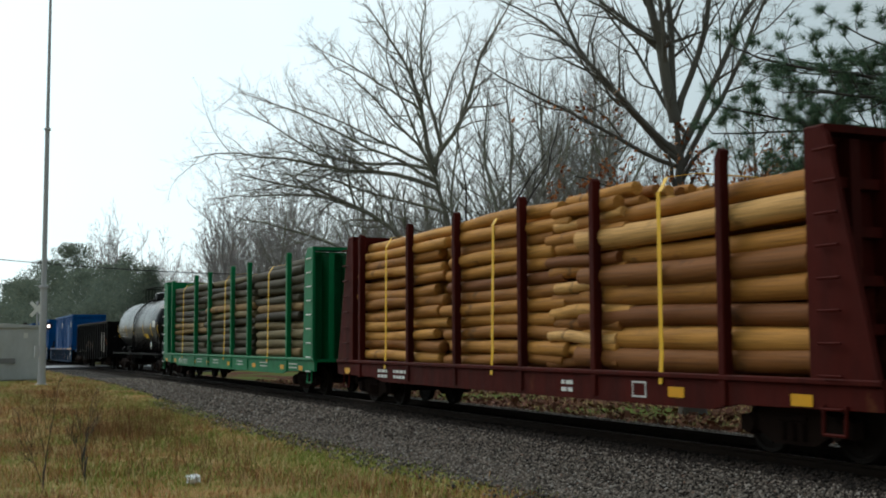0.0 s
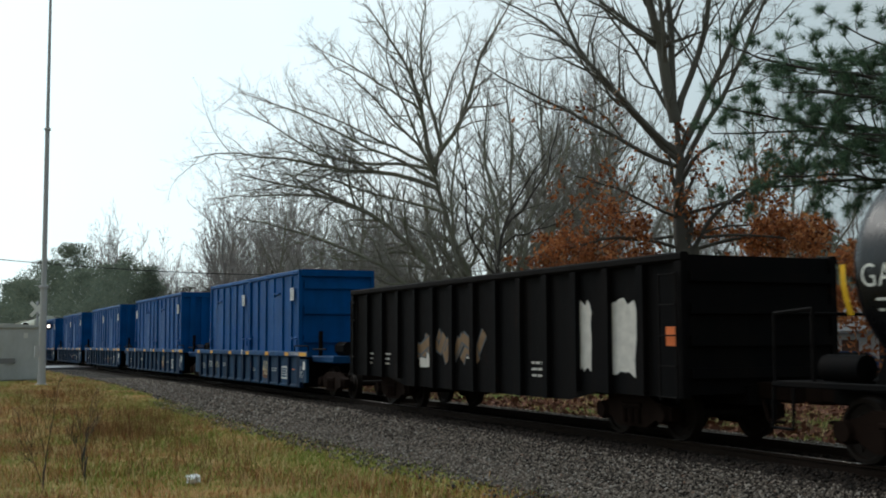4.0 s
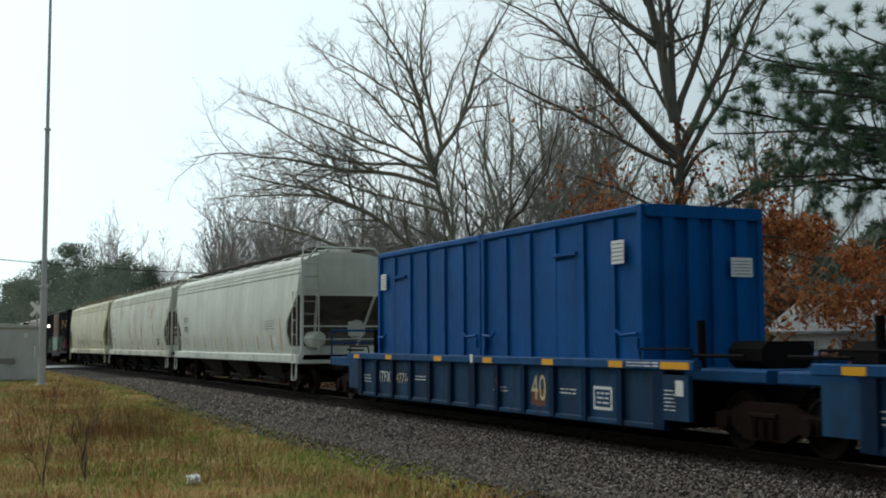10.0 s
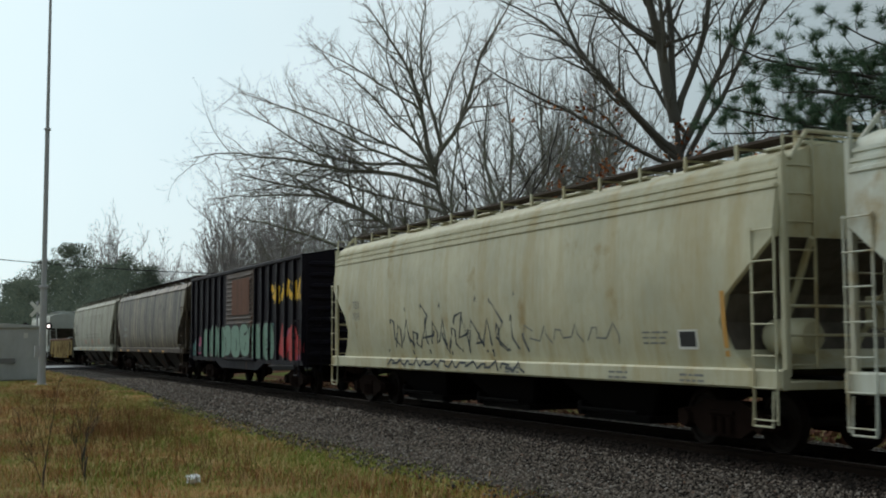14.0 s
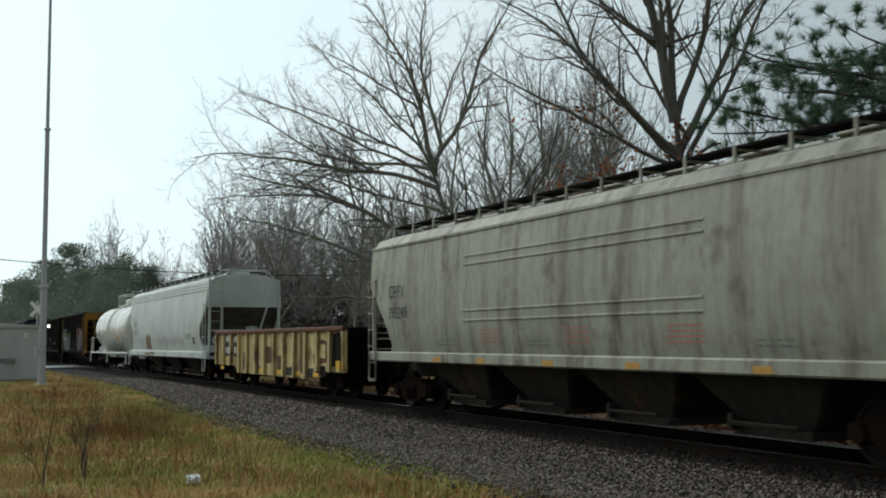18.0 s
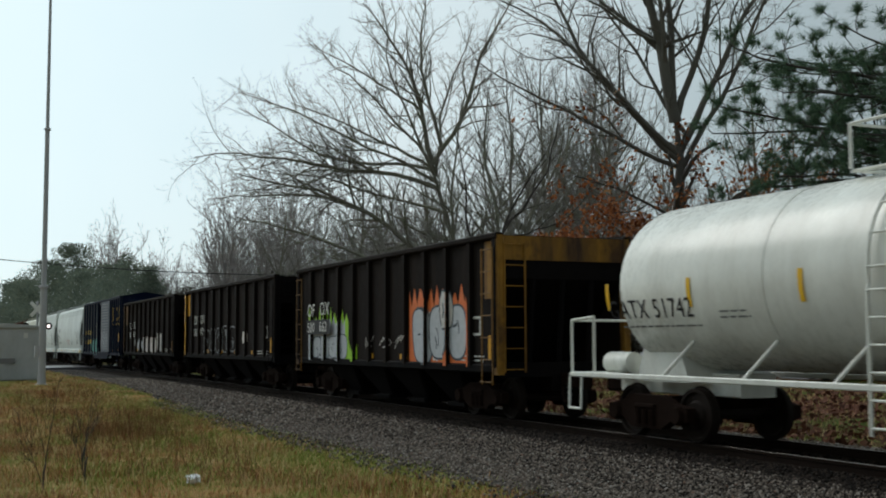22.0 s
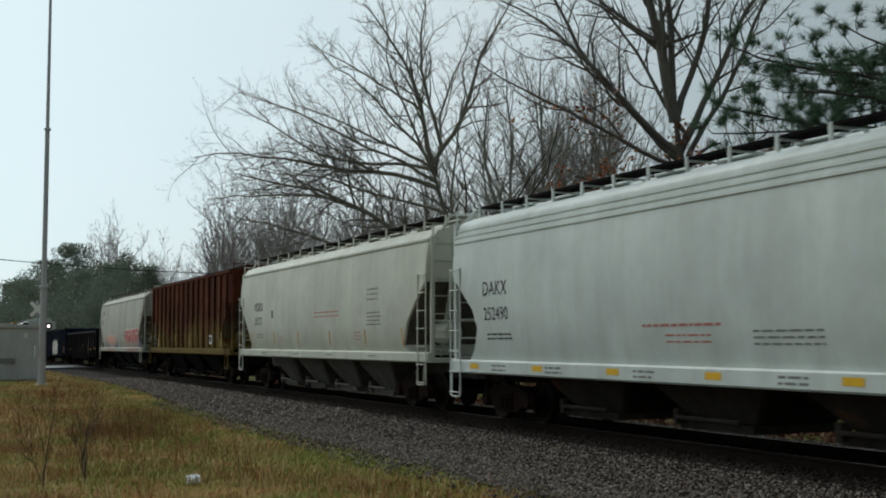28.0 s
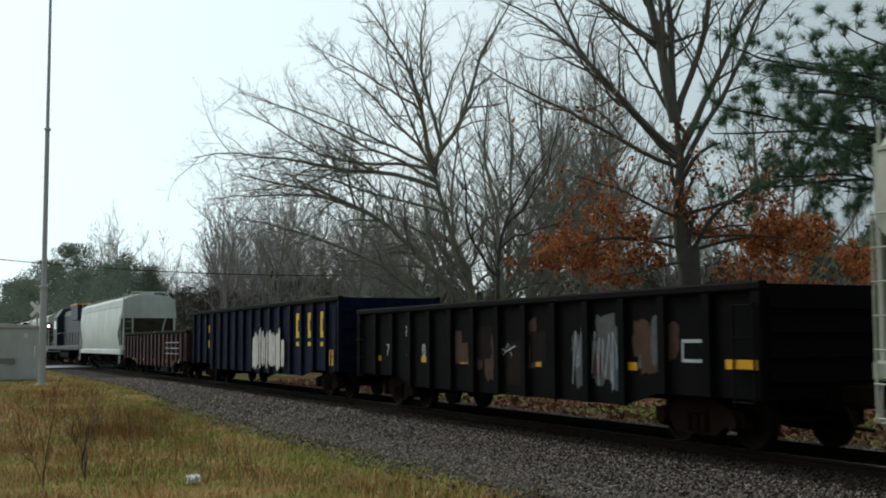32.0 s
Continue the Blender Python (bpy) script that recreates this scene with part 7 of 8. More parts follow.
def tubes(branches, sides):
    """Tapered tubes round all the branches, built together by their number of points."""
    groups = {}
    for b in branches:
        groups.setdefault(len(b[0]), []).append(b)
    vs, fs, o = [], [], 0
    a = np.arange(sides) * 2 * math.pi / sides
    for n, bs in groups.items():
        P = np.array([b[0] for b in bs])
        r0, r1 = np.array([b[1] for b in bs]), np.array([b[2] for b in bs])
        d = P[:, -1] - P[:, 0]
        d /= np.linalg.norm(d, axis=1)[:, None] + 1e-9
        u = np.cross(d, [0.3, 0.9, 0.2])
        u /= np.linalg.norm(u, axis=1)[:, None] + 1e-9
        w = np.cross(d, u)
        ring = np.cos(a)[None, :, None] * u[:, None] + np.sin(a)[None, :, None] * w[:, None]
        rad = r0[:, None] + (r1 - r0)[:, None] * np.linspace(0, 1, n)[None]
        vs.append((P[:, :, None, :] + ring[:, None] * rad[:, :, None, None]).reshape(-1, 3))
        i, j = np.meshgrid(np.arange(n - 1), np.arange(sides), indexing="ij")
        q = np.stack([i * sides + j, i * sides + (j + 1) % sides, (i + 1) * sides + (j + 1) % sides, (i + 1) * sides + j], -1).reshape(-1, 4)
        fs.append((q[None] + (np.arange(len(bs)) * n * sides)[:, None, None]).reshape(-1, 4) + o)
        o += len(bs) * n * sides
    return np.concatenate(vs), np.concatenate(fs)


def bark_material(name, col, moss=(0.1, 0.11, 0.05), amount=0.4):
    m, nt, b = nodes_of(name)
    n1 = noise_node(nt, 3.0, (1, 1, 0.3), 6)
    n2 = noise_node(nt, 0.8, (1, 1, 1), 3)
    c = mixed(nt, n1, tuple(x * 0.55 for x in col), tuple(x * 1.45 for x in col))
    c = mixed(nt, ramp(nt, n2, [(0.45, K), (0.65, (amount,) * 3)]), c, moss)
    nt.links.new(c, b.inputs["Base Color"])
    b.inputs["Roughness"].default_value = 0.9
    bumped(nt, b, n1, 0.6, 0.03)
    return m


BARK = bark_material("grey_bark", (0.20, 0.19, 0.155), (0.19, 0.225, 0.12))
BARKD = bark_material("dark_oak_bark", (0.05, 0.042, 0.037), (0.09, 0.09, 0.065), 0.2)
TWIG = bark_material("twig_bark", (0.25, 0.235, 0.215), amount=0.15)
OAKTWIG = bark_material("oak_twig_bark", (0.16, 0.145, 0.13), (0.2, 0.21, 0.15), 0.3)
OAKBARK = bark_material("oak_bark", (0.06, 0.052, 0.045), (0.13, 0.13, 0.095), 0.3)
# the oak's bark turns paler with height, between 6.5 m and 10 m
ont = OAKBARK.node_tree
oco, osp, omr = ont.nodes.new("ShaderNodeTexCoord"), ont.nodes.new("ShaderNodeSeparateXYZ"), ont.nodes.new("ShaderNodeMapRange")
ont.links.new(oco.outputs["Object"], osp.inputs[0])
omr.inputs[1].default_value, omr.inputs[2].default_value, omr.inputs[4].default_value = 6.5, 10.0, 0.8
ont.links.new(osp.outputs["Z"], omr.inputs[0])
obase = ont.nodes["Principled BSDF"].inputs["Base Color"]
ont.links.new(mixed(ont, omr.outputs[0], obase.links[0].from_socket, mixed(ont, noise_node(ont, 4.0, (1, 1, 0.4), 5), (0.10, 0.095, 0.082), (0.2, 0.195, 0.165))), obase)
# distant twigs: a paler bark colour with the haze of distance put in
HAZED_TWIG = bark_material("far_twig_bark", (0.29, 0.265, 0.255), amount=0.1)


def bare_tree(name, label, base, limbs, trunk, seed, depth=4, spread=0.88, twist=0.15, bark=None, twig=None, shrink=0.52, up=0.035, kids=(10, 8, 7, 4), sag=0.0, thick=2, bole=0.0, lift=0.02, thin=0.005, first=1.0):
    rs = np.random.default_rng(seed)
    tree = tagged(new(name), label, "tree", "bare trees")
    tree.location = base
    br = grow(rs, (0, 0, trunk), limbs, depth, spread, twist, shrink, up, kids, sag, lift, thin, first)
    wood = [b for b in br if b[3] < thick]
    fine = [b for b in br if b[3] >= thick]
    tr = bole or math.sqrt(sum(l[2] ** 2 for l in limbs)) * 0.8
    wood.append((np.array([(0, 0, -0.3), (0.02, 0, 0.3), (0, 0.03, trunk * 0.5 + 0.4), (0, 0, trunk + 0.15)]), tr * 1.3, tr * 0.95, 0))
    v, f = tubes(wood, 8)
    part("trunk", mass("trunk", v, f, bark or BARK), None, tree)
    v, f = tubes(fine, 3)
    part("crown", mass("crown", v, f, twig or TWIG), None, tree)
    return tree, br


def ground_at(x, y):
    return float(land_z(x, y))


def spot(deg_right, dist, clear=18.0):
    """A place at least `dist` metres off, so many degrees to the right of the camera's axis, and clear of the line."""
    a = YAW + radians(deg_right)
    dist = max(dist, clear / max(0.02, math.cos(a)))
    x, y = dist * math.sin(a), dist * math.cos(a)
    return (x, y, ground_at(x, y))


# view axes, to say how a tree leans: to the right, and away
RIGHT = np.array([math.cos(YAW), -math.sin(YAW), 0.0])
AWAY = np.array([math.sin(YAW), math.cos(YAW), 0.0])


def lean(r, a, u):
    return tuple(RIGHT * r + AWAY * a + np.array([0, 0, u]))

def arc(rs, foot, e0, e1, length, away, n, wander=5.0):
    """A limb that sweeps from one elevation to another (degrees; 0 to the right, 180 to the left) with small crooks."""
    pts, w, side = [np.array(foot, float)], 0.0, 0.0
    for i in range(n):
        w = 0.5 * w + rs.normal(0, wander)
        side = 0.6 * side + rs.normal(0, 0.07)
        e = radians(e0 + (e1 - e0) * (i + 0.5) / n + w)
        d = RIGHT * math.cos(e) + AWAY * (away + side) + np.array([0, 0, math.sin(e)])
        pts.append(pts[-1] + d / np.linalg.norm(d) * length / n)
    return np.array(pts)


def sprout(rs, limbs, depth, space, reach=0.5, up=0.09, crook=0.16, thin=0.005, start=0.2, angle=(0.45, 0.95), cap=4.6):
    """Side branches on limbs, and branches on those. limbs: (points, start radius, end radius)."""
    out, todo = [], [(p, a, b, 0) for p, a, b in limbs]
    while todo:
        pts, r0, r1, lev = todo.pop()
        out.append((pts, r0, r1, lev))
        if lev == depth:
            continue
        n = len(pts) - 1
        L = np.linalg.norm(np.diff(pts, axis=0), axis=1).sum()
        k = max(2, int(L / space[lev]))
        spin = rs.random() * 6.28
        for j in range(k):
            t = start * (lev == 0) + 0.12 * (lev > 0) + (1 - start * (lev == 0) - 0.12 * (lev > 0)) * (j + rs.random()) / k
            f = min(t * n, n - 1e-3)
            i = int(f)
            ax = pts[i + 1] - pts[i]
            ax = ax / np.linalg.norm(ax)
            u = np.cross(ax, (0.31, 0.2, 0.93))
            u /= np.linalg.norm(u) + 1e-9
            spin += 2.4 + rs.normal(0, 0.5)
            sd = u * math.cos(spin) + np.cross(ax, u) * math.sin(spin)
            g = rs.uniform(*angle)
            cur = ax * math.cos(g) + sd * math.sin(g)
            rp = r0 + (r1 - r0) * t
            rr = max(thin, rp * rs.uniform(0.38, 0.62))
            ln = min(cap, L * reach * rs.uniform(0.5, 1.15) * (1.12 - 0.62 * t))
            m = (6, 5, 4, 3, 1)[lev + 1]
            q = [pts[i] + (pts[i + 1] - pts[i]) * (f - i)]
            wob = np.zeros(3)
            for _ in range(m):
                wob = 0.45 * wob + rs.normal(0, crook, 3)
                cur = cur + wob + np.array([0, 0, up])
                cur = cur / np.linalg.norm(cur)
                q.append(q[-1] + cur * ln / m)
            todo.append((np.array(q), rr, max(thin * 0.7, rr * 0.3), lev + 1))
    return out


def arc_tree(name, label, base, bole, limbs, seed, depth=4, space=(0.62, 0.36, 0.22, 0.16), bark=None, twig=None, thick=2, wander=5.0, **kw):
    """bole: radius and the height it reaches, or none. limbs: foot to the right, foot height, elevation at foot and tip, length, radius, lean away."""
    rs = np.random.default_rng(seed)
    tree = tagged(new(name), label, "tree", "bare trees")
    tree.location = base
    made = []
    for fr, fz, e0, e1, ln, r, aw in limbs:
        foot = RIGHT * fr + np.array([0, 0, fz])
        # a limb springs from the wood nearest to its foot
        wood = [a + (b - a) * u for p, _, _ in made for a, b in zip(p, p[1:]) for u in (0.0, 0.33, 0.66)]
        if wood and fz > 2.7:
            foot = min(wood, key=lambda q: float(np.dot((q - foot) * (1, 1, 2), (q - foot) * (1, 1, 2))))
        made.append((arc(rs, foot, e0, e1, ln, aw, 11, wander), r, r * 0.16 + 0.004))
    br = sprout(rs, made, depth, space, **kw)
    wood, fine = [b for b in br if b[3] < thick], [b for b in br if b[3] >= thick]
    if bole:
        wood.append((np.array([(0, 0, -0.3), (0.01, 0, 0.25), (0.03, 0.02, bole[1] * 0.5), (0, 0, bole[1])]), bole[0] * 1.25, bole[0] * 0.8, 0))
    v, f = tubes(wood, 8)
    part("trunk", mass("trunk", v, f, bark or BARK), None, tree)
    v, f = tubes(fine, 3)
    part("crown", mass("crown", v, f, twig or TWIG), None, tree)
    return tree, br


# a many-stemmed tree: a leaning trunk that forks high up, low stems arching over to one side, straighter mossy stems on the other
arc_tree("spreading_tree", "large bare spreading tree with many mossy grey stems", spot(1.9, 62), (0.5, 3.2),
    [(0.0, 1.0, 94, 103, 11.2, 0.31, 0.0), (-2.0, 11.7, 106, 124, 9.8, 0.15, 0.05), (-2.0, 11.5, 64, 66, 10.5, 0.14, 0.0), (-2.2, 12.2, 102, 86, 9.5, 0.11, -0.15),
     (-2.3, 11.2, 138, 166, 8.8, 0.10, 0.1), (-3.4, 14.4, 132, 160, 7.2, 0.075, -0.1), (-2.2, 10.0, 152, 190, 13.4, 0.14, 0.05), (-2.5, 11.2, 172, 148, 11.4, 0.11, -0.05),
     (-0.1, 2.6, 124, 180, 16.5, 0.21, 0.1), (-5.0, 9.6, 160, 182, 9.5, 0.09, 0.2), (-0.2, 2.0, 138, 172, 14.5, 0.15, -0.15), (-0.3, 1.8, 148, 180, 12.5, 0.11, 0.1),
     (0.5, 2.2, 42, 68, 10.5, 0.22, 0.0), (0.4, 2.6, 64, 52, 11.0, 0.19, -0.1),
     (-2.1, 10.8, 122, 140, 11.0, 0.10, 0.25), (-1.9, 10.6, 112, 100, 10.0, 0.09, -0.3), (-1.9, 11.0, 80, 74, 9.5, 0.09, 0.2), (-2.0, 10.4, 146, 158, 11.5, 0.09, -0.25), (-1.7, 9.0, 158, 165, 12.0, 0.09, 0.3), (-1.2, 7.0, 40, 66, 8.5, 0.08, 0.2)], 11, wander=6.5, reach=0.42, crook=0.2, space=(0.5, 0.31, 0.215, 0.165), thin=0.0045)
arc_tree("coppiced_tree", "bare tree with several tall mossy stems from one stool", spot(2.7, 60), (0.4, 1.6),
    [(0.0, 1.0, 92, 88, 14.5, 0.17, 0.1), (0.1, 0.8, 76, 62, 15.0, 0.16, 0.15), (-0.1, 1.0, 104, 86, 14.0, 0.14, -0.1), (0.2, 1.0, 50, 76, 12.0, 0.13, 0.2), (0.1, 1.0, 66, 80, 15.5, 0.13, 0.3)], 22, space=(0.6, 0.36, 0.24, 0.18), reach=0.36)
arc_tree("dark_tree", "slender bare tree with a dark crooked stem", spot(2.4, 52), (0.16, 2.0),
    [(0.0, 1.5, 84, 62, 9.5, 0.12, 0.0), (0.9, 7.0, 50, 75, 6.0, 0.07, 0.1), (0.3, 5.0, 120, 100, 7.0, 0.07, -0.1), (0.6, 6.0, 30, 55, 5.5, 0.05, 0.0)], 23, bark=BARKD, wander=9.0, space=(0.7, 0.4, 0.26, 0.2), reach=0.4)
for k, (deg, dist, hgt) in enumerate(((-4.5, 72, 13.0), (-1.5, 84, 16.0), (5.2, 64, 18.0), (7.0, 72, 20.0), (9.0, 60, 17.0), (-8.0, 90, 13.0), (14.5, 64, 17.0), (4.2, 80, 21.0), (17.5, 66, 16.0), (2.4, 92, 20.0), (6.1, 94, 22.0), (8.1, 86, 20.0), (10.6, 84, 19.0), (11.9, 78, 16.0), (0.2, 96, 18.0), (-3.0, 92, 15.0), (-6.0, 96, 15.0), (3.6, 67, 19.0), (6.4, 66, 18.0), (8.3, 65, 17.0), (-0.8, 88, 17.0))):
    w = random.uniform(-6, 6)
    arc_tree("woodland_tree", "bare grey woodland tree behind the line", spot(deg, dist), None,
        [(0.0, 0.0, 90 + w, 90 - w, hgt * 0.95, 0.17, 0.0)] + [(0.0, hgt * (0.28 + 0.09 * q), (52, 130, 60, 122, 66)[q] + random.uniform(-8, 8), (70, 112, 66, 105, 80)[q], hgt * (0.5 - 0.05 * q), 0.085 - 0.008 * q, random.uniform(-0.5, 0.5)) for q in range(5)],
        40 + k, depth=3, space=(0.62, 0.33, 0.2), twig=HAZED_TWIG, reach=0.42, thin=0.007)
oak, br_o = arc_tree("oak_tree", "tall oak with a dark trunk, bare above and russet-leaved below", spot(12.0, 33), (0.36, 4.6),
    [(-0.02, 3.5, 92, 94, 4.9, 0.31, 0.0), (-0.12, 8.2, 106, 93, 7.5, 0.19, 0.0), (-0.05, 8.3, 92, 88, 7.5, 0.13, 0.1), (0.05, 8.2, 74, 83, 7.5, 0.11, -0.1), (0.1, 7.4, 58, 64, 8.5, 0.11, 0.1), (0.15, 6.8, 60, 74, 8.5, 0.09, -0.2),
     (-0.15, 7.1, 130, 121, 8.0, 0.10, 0.05), (-0.2, 7.2, 134, 150, 7.5, 0.08, -0.1), (-0.3, 6.9, 166, 138, 6.8, 0.07, 0.1), (-0.45, 10.2, 142, 128, 4.6, 0.065, 0.1), (-0.1, 7.8, 118, 108, 7.0, 0.07, 0.3), (0.2, 5.6, 14, 26, 4.8, 0.06, 0.1), (0.25, 4.2, 60, 26, 4.2, 0.085, 0.0),
     (-0.25, 4.5, 164, 204, 4.4, 0.06, -0.2), (-0.25, 4.9, 172, 188, 4.0, 0.05, 0.5), (-0.2, 5.4, 152, 172, 3.8, 0.05, -0.5), (0.25, 4.5, 12, -16, 4.0, 0.06, 0.3), (0.2, 4.9, 2, -12, 3.6, 0.05, -0.4), (-0.1, 4.2, 190, 200, 3.2, 0.045, -0.8), (0.2, 5.0, 20, 4, 3.4, 0.045, 0.7)],
    12, bark=OAKBARK, twig=OAKTWIG, reach=0.42, cap=3.8, crook=0.19, up=0.06, space=(0.42, 0.28, 0.21, 0.17))

# russet leaves that hang on along the oak's lower branches
LEAF = island("russet_leaf", [(0.0, (0.12, 0.038, 0.018)), (0.4, (0.27, 0.09, 0.034)), (0.8, (0.42, 0.16, 0.06)), (1.0, (0.50, 0.26, 0.12))], 0.7)


def leaves_on(branches, rs, n, zlo, zhi, size):
    spots = [b for b in branches if b[3] >= 2]
    P, k = [], 0
    while len(P) < n and k < n * 40:
        k += 1
        pts = spots[rs.integers(len(spots))][0]
        p = pts[rs.integers(len(pts))]
        if rs.random() < np.interp(p[2], zlo, zhi):
            P.append(p + rs.normal(0, 0.1, 3))
    P = np.array(P)
    n = len(P)
    a, b = rs.normal(0, 1, (n, 3)), rs.normal(0, 1, (n, 3))
    a[:, 2] -= 0.6
    a /= np.linalg.norm(a, axis=1)[:, None]
    b = np.cross(a, b)
    b /= np.linalg.norm(b, axis=1)[:, None]
    s = size * (0.6 + 0.8 * rs.random(n))[:, None]
    v = np.stack([P, P + a * s * 0.5 + b * s * 0.28, P + a * s, P + a * s * 0.5 - b * s * 0.28], 1).reshape(-1, 3)
    return v, np.arange(4 * n).reshape(-1, 4)


v, f = leaves_on(br_o, np.random.default_rng(3), 9000, (2.8, 3.4, 5.4, 6.1, 7.6, 9.0), (0.2, 1.0, 0.75, 0.2, 0.12, 0.0), 0.13)
tagged(part("foliage", mass("foliage", v, f, LEAF), None, oak, "dry russet leaves"), kind="stuff")


# ---- pine at the edge of the view: boughs with needle tufts ----
NEEDLE = island("pine_needle", [(0.0, (0.04, 0.08, 0.055)), (0.6, (0.08, 0.145, 0.085)), (1.0, (0.15, 0.22, 0.12))], 0.65)


def pine(base, seed, label, boughs):
    """boughs: height, length, tip elevation, lean away. Whorled twigs end in round tufts of long needles."""
    rs = np.random.default_rng(seed)
    tree = tagged(new("pine_tree"), label, "tree", "pines")
    tree.location = base
    limbs = [(arc(rs, (0, 0, z), 172, e1, ln, aw, 9, 6.0), 0.055, 0.014) for z, ln, e1, aw in boughs]
    br = sprout(rs, limbs, 2, (0.36, 0.34), 0.32, 0.03, 0.14, 0.008, 0.22, (0.5, 1.1), 1.4)
    wood = br + [(np.array([(0, 0, -0.2), (0.05, 0, 6.5), (0, 0, 13.0)]), 0.26, 0.08, 0)]
    v, f = tubes(wood, 6)
    part("trunk", mass("trunk", v, f, BARKD), None, tree)
    C, A = [], []
    for pts, r0, r1, lev in br:
        if lev >= 1:
            for q in ((-1, -2, -3) if lev == 2 else (-1, -2)):
                if q == -1 or rs.random() < 0.75:
                    ax = pts[q] - pts[q - 1]
                    C.append(pts[q])
                    A.append(ax / np.linalg.norm(ax) + np.array([0, 0, 0.25]))
    C, A = np.array(C), np.array(A)
    per = 44
    n = len(C) * per
    c, ax = np.repeat(C, per, 0), np.repeat(A, per, 0)
    d = rs.normal(0, 1, (n, 3))
    d = d / np.linalg.norm(d, axis=1)[:, None] + 0.75 * ax
    d /= np.linalg.norm(d, axis=1)[:, None]
    w = np.cross(d, rs.normal(0, 1, (n, 3)))
    w /= np.linalg.norm(w, axis=1)[:, None]
    v = np.stack([c - w * 0.005, c + w * 0.005, c + d * 0.23 * (0.7 + 0.5 * rs.random((n, 1)))], 1).reshape(-1, 3)
    tagged(part("needles", mass("needles", v, np.arange(3 * n).reshape(-1, 3), NEEDLE), None, tree, "dark green needle tufts"), kind="stuff")
    return tree


pine(spot(26.0, 25), 61, "dark green pine with long boughs of needle tufts",
     [(4.7 + 0.36 * k, 5.5 - 0.16 * abs(k - 4) ** 1.3 + 0.4 * math.sin(2.3 * k), 174 + 8 * math.sin(1.7 * k), 0.4 * math.sin(k * 2.1)) for k in range(8)] +
     [(4.9 + 0.38 * k, 4.1, 174 + 8 * math.sin(k), 0.55 * math.cos(k * 1.9)) for k in range(7)])


# ---- far woods ----
def copies(v, f, places, rs, lo=0.8, hi=1.2):
    V, F, o = [], [], 0
    for p in places:
        a, s = rs.random() * 6.28, lo + (hi - lo) * rs.random()
        c, q = math.cos(a) * s, math.sin(a) * s
        w = np.stack([v[:, 0] * c - v[:, 1] * q, v[:, 0] * q + v[:, 1] * c, v[:, 2] * s * (0.9 + 0.25 * rs.random())], 1) + np.array(p)
        V.append(w)
        F.append(f + o)
        o += len(v)
    return np.concatenate(V), np.concatenate(F)


rs = np.random.default_rng(77)
fv, ff = [], []
for k in range(4):
    fs = np.random.default_rng(100 + k)
    br = sprout(fs, [(arc(fs, (0, 0, 0), 90, 90, 12.0, 0.0, 8, 4.0), 0.13, 0.015)] + [(arc(fs, (0, 0, 3.0 + q * 1.1), 60 + 60 * (q % 2), 75 + 30 * (q % 2), 5.0 - 0.3 * q, 0.8 * math.sin(q * 2.2), 5, 6.0), 0.06, 0.01) for q in range(6)], 3, (0.75, 0.5, 0.42), 0.42, 0.1, 0.16, 0.008)
    br = [(p, max(r0, 0.014), max(r1, 0.010), l) for p, r0, r1, l in br]
    v, f = tubes(br, 3)
    fv.append(v)
    ff.append(f)
V, F, o = [], [], 0
for k in range(4):
    places = [spot(rs.uniform(-11.2, -2), rs.uniform(95, 150), 22) for _ in range(18)] + [spot(rs.uniform(-19, -12), rs.uniform(190, 240), 30) for _ in range(4)] + [spot(rs.uniform(-6, 22), rs.uniform(90, 130)) for _ in range(6)]
    v, f = copies(fv[k], ff[k], places, rs, 0.95, 1.4)
    V.append(v)
    F.append(f + o)
    o += len(v)
places = [spot(rs.uniform(-18.0, -13.5), rs.uniform(200, 250), 30) for _ in range(14)]
low = [spot(d, rs.uniform(115, 150), 22) for d in np.linspace(-14.6, -10.6, 24)]
for k in range(4):
    v, f = copies(fv[k], ff[k], places[k::4], rs, 1.55, 2.0)
    V.append(v)
    F.append(f + o)
    o += len(v)
    v, f = copies(fv[k], ff[k], low[k::4], rs, 0.65, 0.95)
    V.append(v)
    F.append(f + o)
    o += len(v)
woods = new("far_woods", mass("far_woods", np.concatenate(V), np.concatenate(F), HAZED_TWIG))
tagged(woods, "hazy grey-brown bare woodland in the distance", "woods", kind="stuff")


def leafy(places, rs, height, radius, n, size, lumps=9):
    """Crowns of many small leaf clumps heaped in uneven lumps."""
    V = []
    for p in places:
        h, r = height * rs.uniform(0.75, 1.15), radius * rs.uniform(0.8, 1.2)
        # lumps fill a blunt cone
        up = rs.random(lumps) ** 0.85
        cs = [np.array([rs.normal(0, r * 0.5) * (1.15 - 0.85 * u), rs.normal(0, r * 0.5) * (1.15 - 0.85 * u), h * (0.08 + 0.8 * u)]) for u in up]
        pick = rs.integers(0, len(cs), n)
        c = np.array(cs)[pick]
        taper = np.clip(1.25 - c[:, 2:3] / h, 0.3, 1.0)
        d = rs.normal(0, 1, (n, 3))
        d /= np.linalg.norm(d, axis=1)[:, None]
        q = c * np.array([1, 1, 1]) + d * (r * 0.5 * taper) * rs.random((n, 1)) ** 0.35 * np.array([1, 1, 0.8])
        a, b = rs.normal(0, 1, (n, 3)) * size, rs.normal(0, 1, (n, 3)) * size
        V.append((np.stack([q, q + a, q + b], 1) + np.array(p)).reshape(-1, 3))
    V = np.concatenate(V)
    return V, np.arange(len(V)).reshape(-1, 3)


